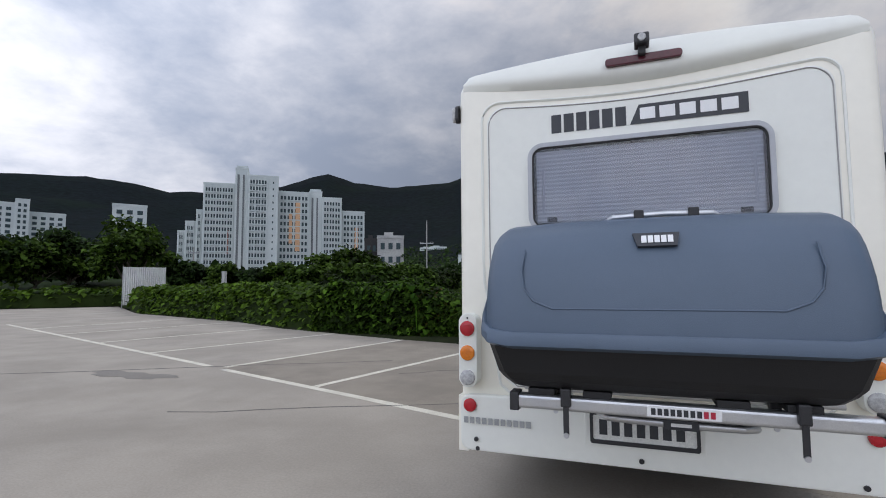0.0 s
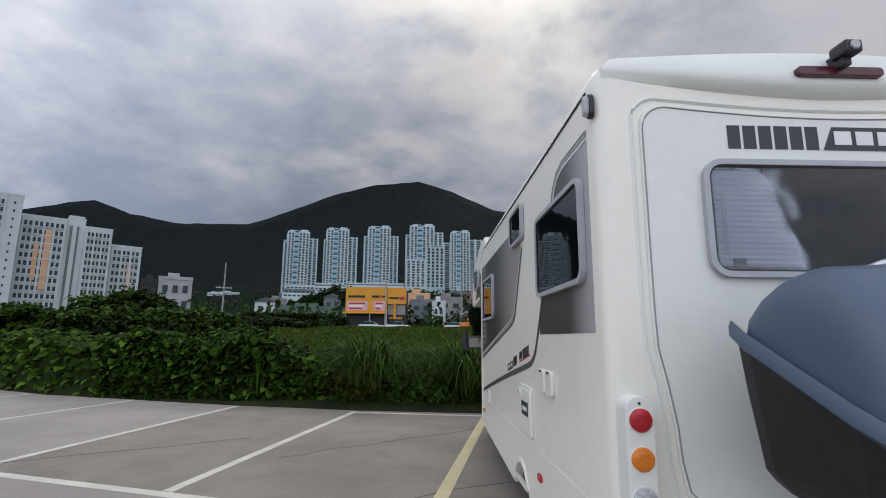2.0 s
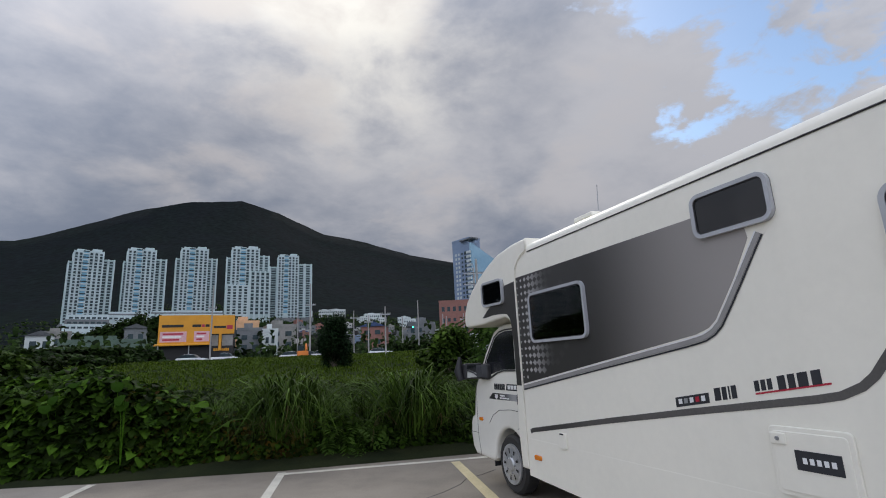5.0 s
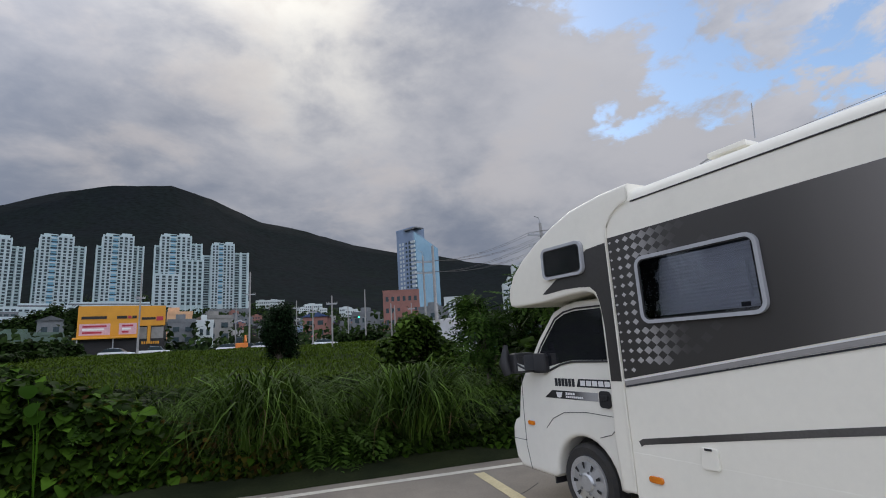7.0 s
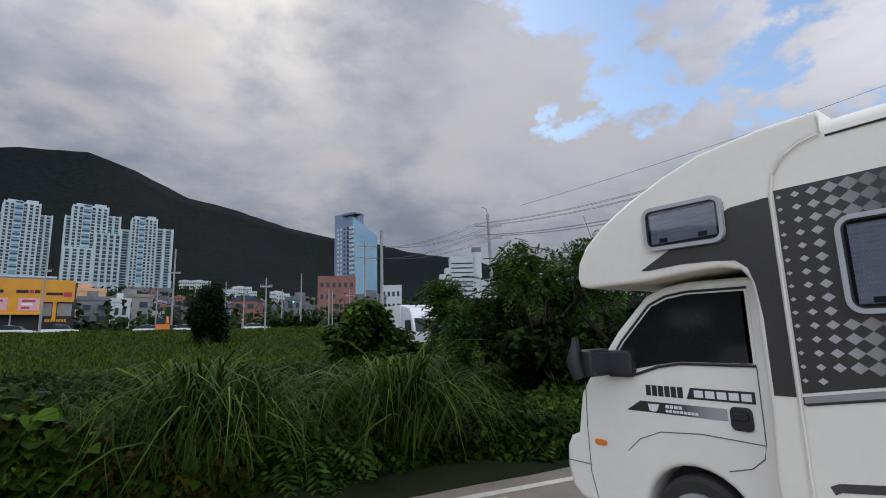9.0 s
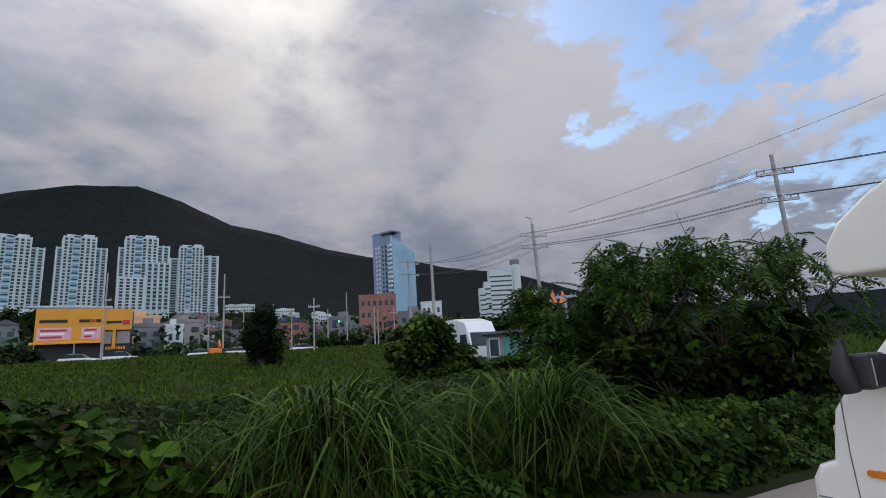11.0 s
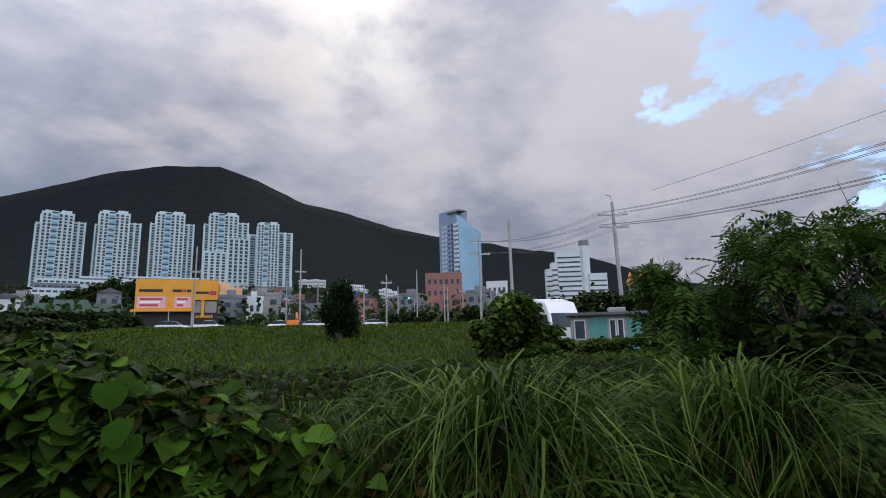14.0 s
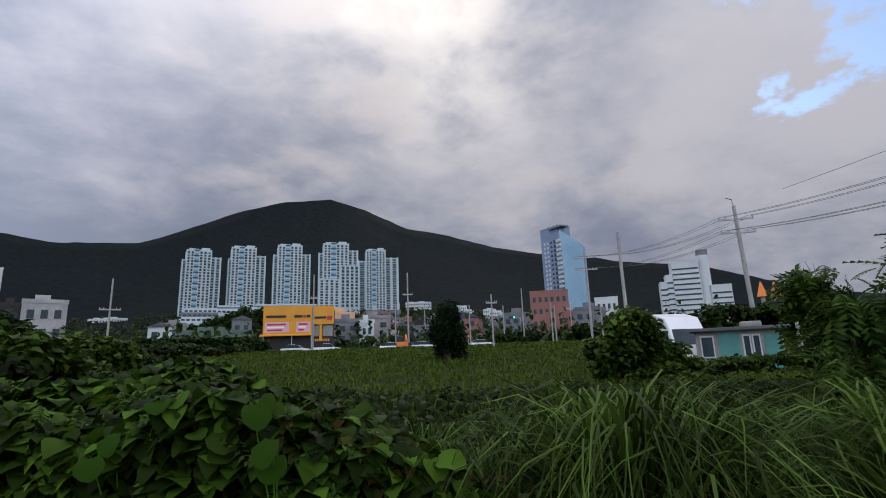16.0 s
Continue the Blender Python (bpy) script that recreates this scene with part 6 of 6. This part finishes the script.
for a0, a1, top, dep, cols in ((-49.6, -48.9, 5.94, 16, 2), (-48.9, -47.9, 6.98, 13, 2), (-47.9, -47.3, 8.24, 10, 1), (-47.3, -44.15, 11.2, 4, 5), (-44.15, -42.85, 13.0, 2, 0), (-42.85, -39.6, 12.35, -2, 3), (-39.6, -36.15, 10.75, 5, 4),
                               (-36.15, -34.75, 10.9, 6, 0), (-34.75, -32.5, 10.25, 4, 3), (-32.5, -29.85, 8.75, 9, 3)):
    x0, x1, z1 = azx(a0, dep), azx(a1, dep), high(top, (AD + dep) / math.cos(radians((a0 + a1) / 2 + 39.5))) - g
    slab("wall", ap, x0, x1, dep, dep + 13, -3, z1, FACADE)
    rows = max(4, int((z1 - 3) / 3.3))
    if cols:
        xe = x1 - 0.8 if dep != -2 else x0 + (x1 - x0) * 0.62
        dx = (xe - x0 - 0.8) / cols
        for c in range(cols + 1):
            piece("pier", ap, x0 + 0.8 + c * dx, dep - 0.2, z1 / 2, dx * 0.22, 0.8, z1, FACADE)
        facade(ap, x0 + 0.8, xe, dep, 2.5, z1 - 1.2, cols * 2, rows, wide=0.66, tall=0.55)
        for k in range(rows):
            piece("ledge", ap, (x0 + xe) / 2, dep - 0.2, 2.5 + k * (z1 - 3.7) / rows + 0.35, xe - x0 - 0.8, 0.7, 0.5, FACADE)
        if dep == -2:
            facade(ap, xe + 1.5, x1 - 1.0, dep, 2.5, z1 - 1.2, 1, rows, wide=0.2, tall=0.3)
    else:
        part("stair_strip", box(x0 + 1.0, x0 + 2.0, dep - 0.3, dep + 1, 2, z1 - 3), FACADE_GREY, ap)
        part("stair_strip", box(x0 + 3.6, x0 + 4.4, dep - 0.3, dep + 1, 2, z1 - 3), FACADE_GREY, ap)
        slab("roof_house", ap, x0 + 0.5, x1 - 0.5, dep + 2, dep + 9, z1, z1 + 1.4, FACADE)
for a0, a1, z0, z1, dep, m in ((-37.7, -37.2, 14, 40, 5, FACADE_ORANGE), (-38.4, -38.05, 18, 34, 5, FACADE_ORANGE), (-31.0, -30.6, 9, 28, 9, FACADE_ORANGE), (-44.9, -44.7, 12, 24, 4, FACADE_PINK)):
    part("accent_strip", box(azx(a0, dep), azx(a1, dep), dep - 0.45, dep + 0.6, z0, z1), m, ap, "orange painted accent strip")
for az0, az1, top, d in ((-66.0, -62.6, 7.6, 300), (-62.6, -61.6, 8.0, 300), (-61.6, -58.9, 6.9, 310), (-55.6, -52.6, 8.3, 210)):
    m = (az0 + az1) / 2
    t = at_far("apartment_block", "white apartment slab behind dark trees", "apartment block", m, d)
    g, w = land(m, d), span(az0, az1, d)
    z1 = high(top, d) - g
    slab("wall", t, -w / 2, w / 2, 0, 12, -3, z1, FACADE)
    facade(t, -w / 2 + 0.6, w / 2 - 0.6, 0, 2, z1 - 1, max(2, int(w / 3.2)), int(z1 / 2.9), wide=0.55)

# glass tower and its neighbours
gt = at_far("glass_tower", "slender office tower of slate cladding and blue glass", "office tower", 25.4, 285, "", -45)
g = land(25.4, 285)
h = high(14.0, 285) - g
slab("wall", gt, -16.0, -1.0, 0, 9, -2, h, FACADE_SLATE)
part("glass_wall", prism([(0, -2), (19.0, -2), (19.0, h - 11), (0, h - 3)], -1.0, 0.4, "x"), CURTAIN_GLASS, gt, "smooth blue glass curtain wall")
for k in range(17):
    z = 14 + k * (h - 20) / 17
    piece("balcony", gt, -1.6, -0.3, z, 3.2, 1.2, 1.4, FACADE)
    piece("window", gt, -4.8, -0.02, z, 1.6, 0.3, 1.9, PANE)
    if k > 5:
        piece("window", gt, -10.5, -0.02, z, 1.3, 0.3, 1.5, FACADE)
        piece("window", gt, -13.0, -0.02, z, 1.3, 0.3, 1.5, FACADE)
    piece("window", gt, -7.6, -0.02, z, 1.3, 0.3, 1.2, PANE)
part("roof_canopy", box(-8, 3, -1.5, 4, h - 1.2, h - 0.4), FACADE_GREY, gt)
for nm, lab, a0, a1, top, d, m, rows in (("shop_building", "salmon pink flat-roofed building below the tower", 21.4, 25.6, 6.7, 235, FACADE_PINK, 4), ("shop_building", "low white flat-roofed building", 28.4, 30.8, 5.6, 260, FACADE, 3)):
    mid = (a0 + a1) / 2
    t = at_far(nm, lab, "building", mid, d)
    w, z1 = span(a0, a1, d), high(top, d) - land(mid, d)
    slab("wall", t, -w / 2, w / 2, 0, 14, -2, z1, m)
    facade(t, -w / 2 + 0.6, w / 2 - 0.6, 0, 1, z1 - 0.8, max(3, int(w / 2.6)), rows, wide=0.5, tall=0.4)
hd = 330
ho = at_far("hotel", "white stepped hotel with a round stair tower", "hotel", 39, hd, "", 8)
g = land(39, hd)
for a0, a1, top in ((35.27, 36.0, 6.7), (35.9, 36.6, 7.4), (36.5, 39.15, 8.7), (40.0, 41.86, 6.05)):
    x0, x1, z1 = span(39, a0, hd), span(39, a1, hd), high(top, hd) - g
    slab("wall", ho, x0, x1, 0, 12, -3, z1, FACADE)
    rows = max(4, int(z1 / 3.3))
    for k in range(rows):
        piece("window_band", ho, (x0 + x1) / 2, -0.02, 2 + k * (z1 - 3) / rows, (x1 - x0) * 0.94, 0.3, 0.9, PANE)
zt = high(9.3, hd) - g
cyl = [[(span(39, 39.65, hd) + 3.3 * math.cos(2 * math.pi * i / 20), 4 + 3.3 * math.sin(2 * math.pi * i / 20), z) for i in range(20)] for z in (-3, zt)]
part("stair_tower", loft(cyl), FACADE, ho)
part("crown_room", box(span(39, 39.65, hd) - 3, span(39, 39.65, hd) + 3, 2, 6, zt, zt + 3.5), FACADE_GREY, ho)

# yellow shop with banners
sd = 95
sh = at_far("tyre_shop", "yellow and black shop building with pink banners", "shop", -4.7, sd, "", -6)
g = land(-4.7, sd)
w = span(-8.3, -1.1, sd)
z1 = high(5.98, sd) - g
xc = w * 0.5 * 0.36
part("wall", box(-w / 2 + 0.3, w / 2 - 0.1, 0.6, 9, -0.5, z1 - 0.3), SIGN_DARK, sh)
part("fascia", box(-w / 2 - 0.2, xc, 0, 0.6, 3.7, z1), YELLOW_SIGN, sh, "yellow sign fascia")
part("fascia", box(xc + 0.06, w / 2, 0.2, 0.8, 4.7 + 0.8, z1 - 0.05), YELLOW_SIGN, sh, "yellow sign fascia")
part("fascia_post", box(xc + 1.3, xc + 1.75, 0.15, 0.75, 2.6, 5.6), YELLOW_SIGN, sh)
part("canopy", prism([(-0.9, 3.55), (0.3, 3.75), (0.3, 3.95), (-0.9, 3.75)], -w / 2 - 0.6, xc, "x"), YELLOW_SIGN, sh)
for x0, x1 in ((-w / 2 + 0.1, -1.75), (-0.55, xc - 0.25)):
    b = part("banner", box(x0, x1, -0.06, -0.003, 4.2, 6.0), PINK_BANNER, sh, "pink and white banner with plain bars")
    for k, (u, v) in enumerate(((5.45, 5.75), (4.95, 5.25), (4.45, 4.75))):
        part("banner_bar", box(x0 + 0.4, x1 - 0.5 - 0.3 * k, -0.075, -0.062, u, v), (RED_PRINT, WHITE_PRINT, RED_PRINT)[k], b)
for x0, x1, m in ((-w / 2 + 0.3, -2.3, SIGN_DARK), (-0.9, 0.5, SIGN_DARK), (0.6, 1.1, RED_PRINT), (1.2, 1.85, SIGN_DARK)):
    part("sign_bar", box(x0, x1, -0.05, -0.003, 6.75, 7.2), m, sh)
part("sign_bar", box(xc + 0.4, w / 2 - 1.4, 0.15, 0.197, 6.5, 6.9), SIGN_DARK, sh)
part("sign_bar", box(w / 2 - 1.3, w / 2 - 0.3, 0.15, 0.197, 6.3, 7.0), RED_PRINT, sh)
for x0, x1 in ((xc + 0.15, xc + 1.2), (xc + 1.85, w / 2 - 0.2)):
    part("poster", box(x0, x1, 0.5, 0.597, 3.4, 5.3), CREAM, sh)
for k in range(8):
    part("sign_bar", box(xc + 0.5 + k * 0.33, xc + 0.72 + k * 0.33, 0.5, 0.597, 2.5, 2.95), YELLOW_SIGN, sh)
for x in (-w / 2, -1.2, xc):
    part("post", box(x - 0.08, x + 0.08, -0.6, -0.44, -0.3, 3.7), STEEL, sh)

# small houses of the town
r = random.Random(5)
WALLS = (CREAM, FACADE_GREY, FACADE_GREY, FACADE_PINK, SIGN_DARK, FACADE_SLATE, PALE_WALL)
ROOFS = (TILE_ROOF, BLUE_ROOF, GREEN_ROOF, TILE_ROOF)


def house(az, d, w, dep, h, wall, roof, gable, label, floors, face=0.0):
    t = at_far("town_house", label, "house", az, d, "", face)
    slab("wall", t, -w / 2, w / 2, 0, dep, -3, h, wall, cap=not gable)
    if gable:
        part("roof", prism([(-w / 2 - 0.4, h - 0.1), (0, h + w * 0.22), (w / 2 + 0.4, h - 0.1)], -0.4, dep + 0.4, "y"), roof, t)
    else:
        part("roof_room", box(-w * 0.25, w * 0.1, dep * 0.4, dep * 0.8, h, h + 2.0), wall, t)
    facade(t, -w / 2 + 0.4, w / 2 - 0.4, 0, 0.6, h - 0.4, max(2, int(w / 2.4)), floors, wide=0.52, tall=0.45)
    return t


house(0.5, 118, span(-0.85, 1.8, 118), 9, high(4.2, 118) - land(0.5, 118), FACADE_GREY, TILE_ROOF, False, "grey three-storey office building beside the shop", 3)
house(2.6, 116, span(1.83, 3.45, 116), 8, high(4.05, 116) - land(2.6, 116), FACADE, TILE_ROOF, False, "plain white box building beside the street", 2)
house(-0.1, 135, 7, 8, high(5.0, 135) - land(-0.1, 135), FACADE_ORANGE, TILE_ROOF, False, "cream building with an orange roof edge", 2)
house(-26.7, 130, span(-28.3, -25.1, 130), 10, high(5.95, 130) - land(-26.7, 130), PALE_WALL, TILE_ROOF, False, "white and grey flat-roofed villa among trees", 3)
house(-29.0, 138, 4, 8, high(5.6, 138) - land(-29, 138), SIGN_DARK, TILE_ROOF, False, "dark clad annexe building", 3)
house(-12.5, 165, 22, 14, high(3.3, 165) - land(-12.5, 165), GREEN_ROOF, GREEN_ROOF, False, "long low building with a pale green roof", 1)
house(-10.2, 175, 6, 8, high(4.6, 175) - land(-10.2, 175), FACADE_GREY, TILE_ROOF, True, "small grey house with a flat tower", 2)
house(-17.6, 190, 7, 8, high(3.9, 190) - land(-17.6, 190), FACADE, TILE_ROOF, True, "small white house with a grey roof", 2)
house(-16.4, 210, 8, 8, high(4.1, 210) - land(-16.4, 210), CREAM, TILE_ROOF, False, "cream flat-roofed house above the street", 2)
# white villas high on the slope
for az, d, w, h in ((8.3, 640, 16, 9), (9.6, 650, 20, 9), (6.4, 630, 10, 6), (12.6, 600, 12, 6), (13.6, 610, 20, 10), (14.6, 600, 10, 7), (16.9, 590, 12, 10), (17.7, 580, 14, 9), (18.6, 575, 9, 7), (-22.6, 600, 16, 6), (-21.2, 610, 20, 6)):
    house(az, d, w, 12, h, FACADE, TILE_ROOF, False, "white flat-roofed villa high on the wooded slope", 2, r.uniform(-20, 20))
for k in range(120):
    az = 3.8 + 24 * ((k * 0.618) % 1.0)
    d = 130 + 370 * r.random()
    gable = r.random() < 0.35
    floors = r.choice((1, 2, 2, 3, 3))
    house(az, d, r.uniform(4.5, 8.5), r.uniform(6, 9), floors * 2.9 + 0.4, r.choice(WALLS), r.choice(ROOFS), gable, "small town house with " + ("a pitched roof" if gable else "a flat roof"), floors, r.uniform(-30, 30))


# ---- street things ----
def car(label, loc, rz, paint, kind="car"):
    t = thing(kind, label, kind, loc, rz)
    if kind == "truck":
        part("cargo_body", box(-1.15, 1.15, -1.6, 4.4, 0.9, 3.5, 0.05), paint, t)
        part("cab", prism([(-3.5, 0.5), (-3.55, 1.5), (-3.3, 2.5), (-2.9, 3.2), (-1.9, 3.45), (-1.7, 3.4), (-1.7, 0.5)], -1.1, 1.1, "x", 0.1), paint, t)
        part("windscreen", prism([(-3.57, 1.6), (-3.32, 2.5), (-3.28, 2.5), (-3.5, 1.6)], -0.95, 0.95, "x"), PANE, t)
        for sx in (-1.11, 1.09):
            part("side_window", prism([(-3.2, 1.7), (-3.05, 2.4), (-2.2, 2.4), (-2.2, 1.7)], sx, sx + 0.02, "x"), PANE, t)
        wy, wr, hw = (-2.6, 3.2), 0.48, 1.05
    else:
        low = [(-2.2, 0.3), (-2.25, 0.6), (-2.1, 0.82), (-1.2, 0.95), (1.9, 0.98), (2.15, 0.85), (2.2, 0.45), (2.1, 0.3)]
        part("car_body", prism(low, -0.86, 0.86, "x", 0.08), paint, t)
        top = [(-1.15, 0.93), (-0.5, 1.42), (0.3, 1.5), (1.3, 1.45), (1.95, 0.96)] if kind == "car" else [(-1.2, 0.93), (-0.7, 1.5), (0.6, 1.55), (0.75, 0.96)]
        part("cabin", prism(top, -0.74, 0.74, "x", 0.06), PANE, t)
        part("car_roof", prism([(y * 0.86, z + 0.025) for y, z in top[1:-1]] + [(top[-2][0] * 0.8, 1.40), (top[1][0] * 0.7, 1.38)], -0.68, 0.68, "x", 0.02), paint, t)
        for sx in (-0.6, 0.6):
            part("headlight", box(sx - 0.18, sx + 0.18, -2.24, -2.12, 0.6, 0.75, 0.03), CLEAR_LENS, t)
        wy, wr, hw = (-1.35, 1.35), 0.32, 0.8
    for y in wy:
        for sx in (-hw, hw):
            n = 18
            rr = [[(sx + o, y + q * wr * math.cos(2 * math.pi * i / n), wr + q * wr * math.sin(2 * math.pi * i / n)) for i in range(n)] for q, o in ((0.5, -0.1), (1, -0.1), (1, 0.1), (0.5, 0.1))]
            wh = part("wheel", loft(rr), TYRE, t)
            part("rim", disc(sx - 0.09, y, wr, wr * 0.6, 0.03, "x", 14), SILVER, wh)
    return t


x, y, _ = far(-5.1, 84)
car("white parked estate car in front of the shop", (x, y, 2.85), 78, CAR_WHITE)
x, y, _ = far(-1.9, 84)
car("white parked pickup beside the street", (x, y, 2.85), 82, CAR_WHITE, "pickup")
for az, d, m, lab in ((5.2, 87, CAR_WHITE, "white car on the street"), (7.0, 88, CAR_DARK, "dark car on the street"), (8.6, 87, CAR_WHITE, "white car on the street"), (15.0, 87, CAR_WHITE, "white car waiting at the crossing"), (20.5, 89, CAR_DARK, "dark car at the crossing")):
    x, y, _ = far(az, d)
    car(lab, (x, y, 2.85), 70 + az, m)
car("white box truck behind the hut", (16.0, 35.5, 0.3), -4, CAR_WHITE, "truck")
car("silver car parked behind the trees", (24.6, 29.6, 0.5), 40, CAR_WHITE)
x, y, _ = far(6.2, 86)
dg = thing("excavator", "small orange excavator parked by the street", "excavator", (x, y, 2.85))
part("track", box(-1.0, 1.0, -1.3, 1.3, 0, 0.6, 0.15), BLACK_PLASTIC, dg)
part("house", box(-0.9, 0.9, -0.9, 1.2, 0.6, 1.5, 0.12), ORANGE_PAINT, dg)
part("cabin", box(-0.85, 0.1, -0.7, 0.5, 1.5, 2.4, 0.08), PANE, dg)
part("boom", tube([(0.4, -0.6, 1.3), (0.4, -1.6, 2.6), (0.4, -2.8, 1.6)], 0.13, 6), ORANGE_PAINT, dg)
hut = thing("hut", "small green and white flat-roofed hut with windows", "hut", (13.17, 28.07, 0.25), -37)
part("wall", box(-0.1, 3.5, 0, 2.4, 0, 2.2), CREAM, hut)
part("roof", box(-0.35, 3.8, -0.4, 2.7, 2.2, 2.36, 0.03), TILE_ROOF, hut, "dark flat roof with clutter")
part("teal_panel", box(0.85, 1.75, -0.04, -0.003, 0.5, 2.1), TEAL, hut, "teal wall panel")
part("teal_panel", box(2.75, 3.45, -0.04, -0.003, 0.4, 2.0), TEAL, hut, "dark teal panel")
for x0, x1 in ((0.05, 0.65), (1.85, 2.2), (2.25, 2.6)):
    wn = part("window", box(x0, x1, -0.05, -0.003, 0.95, 2.0), FACADE, hut)
    part("window_pane", box(x0 + 0.06, x1 - 0.06, -0.06, -0.051, 1.0, 1.92), PANE, wn)
part("roof_tarp", box(1.9, 2.8, 0.3, 1.0, 2.36, 2.62, 0.08), CREAM, hut)
x, y, _ = far(43.3, 80)
for k, dx in enumerate((-0.8, 1.3)):
    tip = [[(x + dx + q * math.cos(2 * math.pi * i / 4), y + q * math.sin(2 * math.pi * i / 4), z) for i in range(4)] for q, z in ((0.9, 8.0), (0.1, 10.0))]
    t = solid("roof_finial", loft(tip), ORANGE_PAINT, "orange pointed roof seen over the trees", "roof")
    part("mast", tube([(x + dx, y, 2.0), (x + dx, y, 8.1)], 0.3, 6), POLE, t)
# corrugated fence panel and bollard at the lot's far end
fx, fy, _ = far(-56.8, 34)
fp = thing("fence_panel", "rust-streaked white corrugated sheet fence panel", "fence", (fx, fy, 0), 56.8)
rows = [[(a, 0.03 * (1 if k % 2 else -1), z) for z in (0.3, 1.6, 2.95)] for k, a in enumerate(np.linspace(-1.3, 1.3, 41))]
part("sheet", loft(rows, closed=False, caps=False), RUSTY, fp)
for a in (-1.3, 0.0, 1.3):
    part("fence_post", tube([(a, 0.06, -0.05), (a, 0.06, 3.0)], 0.03, 6), STEEL, fp)
bx, by, _ = far(-48.7, 28)
solid("marker_post", prism(rounded(-0.12, 0.12, -0.12, 0.12, 0.03), 0.0, 2.6, "z"), PALE_WALL, "pale concrete marker post among the vines", "post", m=pose(bx, by, -0.05))


# ---- poles and wires ----
def pole(az, d, top_el, label, arms=(), lean=0.0, r0=0.16, lamp=False, turn=0.0, base=None):
    x, y, _ = far(az, d)
    g = land(az, d) - 0.05 if base is None else base
    h = high(top_el, d) - g
    p = thing("utility_pole", label, "pole", (x, y, g), -az + turn, "utility poles")
    part("shaft", tube([(0, 0, 0), (lean * h * 0.5, 0, h * 0.5), (lean * h, 0, h)], [r0, r0 * 0.85, r0 * 0.7], 10), POLE, p, smooth=True)
    ends = []
    for f, wdt in arms:
        z = h * f
        a = part("crossarm", box(lean * z - wdt, lean * z + wdt, -0.09, 0.09, z - 0.09, z + 0.09), STEEL, p)
        for k in (-1, -0.6, 0.6, 1):
            part("insulator", tube([(lean * z + k * wdt * 0.95, 0, z + 0.04), (lean * z + k * wdt * 0.95, 0, z + 0.28)], [0.06, 0.04], 6), CREAM, a)
            ends.append(p.matrix_basis @ Vector((lean * z + k * wdt * 0.95, 0, z + 0.28)))
    if lamp:
        part("lamp_arm", tube([(lean * h, 0, h * 0.99), (lean * h - 0.1, 0, h + 0.7), (lean * h - 0.7, -0.1, h + 0.9)], 0.05, 6), STEEL, p)
    return ends


PL = "grey concrete utility pole with crossarms and wires"
e1 = pole(41.4, 60, 13.6, PL, ((0.90, 1.7), (0.80, 1.7)), -0.02, 0.25, True, 20)
e2 = pole(65.2, 38, 16.8, PL, ((0.90, 1.1), (0.76, 1.1)), 0.0, 0.17, False, 20)
e3 = pole(26.65, 75, 10.8, PL, ((0.93, 1.6), (0.80, 1.6)), 0.0, 0.2, True, 10)
pole(28.55, 37, 12.3, "plain grey concrete pole in the field", (), 0.0, 0.14)
pole(-3.4, 80, 9.3, "plain slim pole beside the shop", ((0.70, 0.6),), 0.0, 0.13)
pole(6.98, 92, 9.45, PL, ((0.72, 0.9),), 0.0, 0.17)
pole(-22.0, 80, 8.3, PL, ((0.62, 1.2),), 0.0, 0.14)
pole(43.4, 40, 5.45, "short grey street pole with a lamp arm", ((0.97, 0.9),), 0.0, 0.14)
for az, d, el in ((13.7, 82, 5.6), (15.9, 66, 6.7), (17.6, 92, 5.4), (19.6, 82, 7.2), (22.6, 78, 5.5), (23.0, 80, 5.2), (5.6, 95, 6.2), (24.9, 92, 5.4), (28.0, 88, 4.9), (11.9, 96, 6.2), (-49.5, 70, 4.6), (9.0, 110, 5.8)):
    pole(az, d, el, "slim grey street pole", ((0.85, 0.7),) if int(az * 10) % 2 else (), 0.0, 0.12)


def wire(a, b, sag):
    a, b = Vector(a), Vector(b)
    pts = [a.lerp(b, i / 14) - Vector((0, 0, sag * 4 * (i / 14) * (1 - i / 14))) for i in range(15)]
    return solid("power_line", tube(pts, 0.018, 4), WIRE, "dark overhead power line between the poles", "wire", "overhead lines")


for a, b in zip(e1, e2):
    wire(a, b, 0.5)
for a, b in zip(e3[:8], e1[:8]):
    wire(b, a, 1.2)
beyond = [Vector(q) + Vector((18, -26, 1.0)) for q in e2]
for a, b in zip(e2, beyond):
    wire(a, b, 0.5)
x, y, _ = far(45, 52)
wire((x, y, 15.0), (60, 0, 26.0), 0.8)
# traffic signal and headlamps far down the street
x, y, _ = far(18.6, 93)
ts = thing("traffic_light", "traffic light showing green over the crossing", "traffic light", (x, y, 2.85))
part("mast", tube([(1.5, 0, 0), (1.5, 0, 5.3), (0, 0, 5.4)], 0.08, 6), STEEL, ts)
part("lamp_housing", box(-0.7, 0.5, -0.15, 0.15, 5.15, 5.55, 0.05), BLACK_PLASTIC, ts)
part("green_lamp", disc(0.3, -0.15, 5.35, 0.15, 0.02, "y", 12), GREEN_ON, ts)
x, y, _ = far(13.6, 93)
ts = thing("traffic_light", "traffic light showing red beside the street", "traffic light", (x, y, 2.85))
part("mast", tube([(0, 0, 0), (0, 0, 2.5)], 0.07, 6), STEEL, ts)
part("lamp_housing", box(-0.2, 0.2, -0.15, 0.15, 1.9, 2.5, 0.05), BLACK_PLASTIC, ts)
part("red_lamp", disc(0, -0.15, 2.3, 0.13, 0.02, "y", 12), RED_ON, ts)
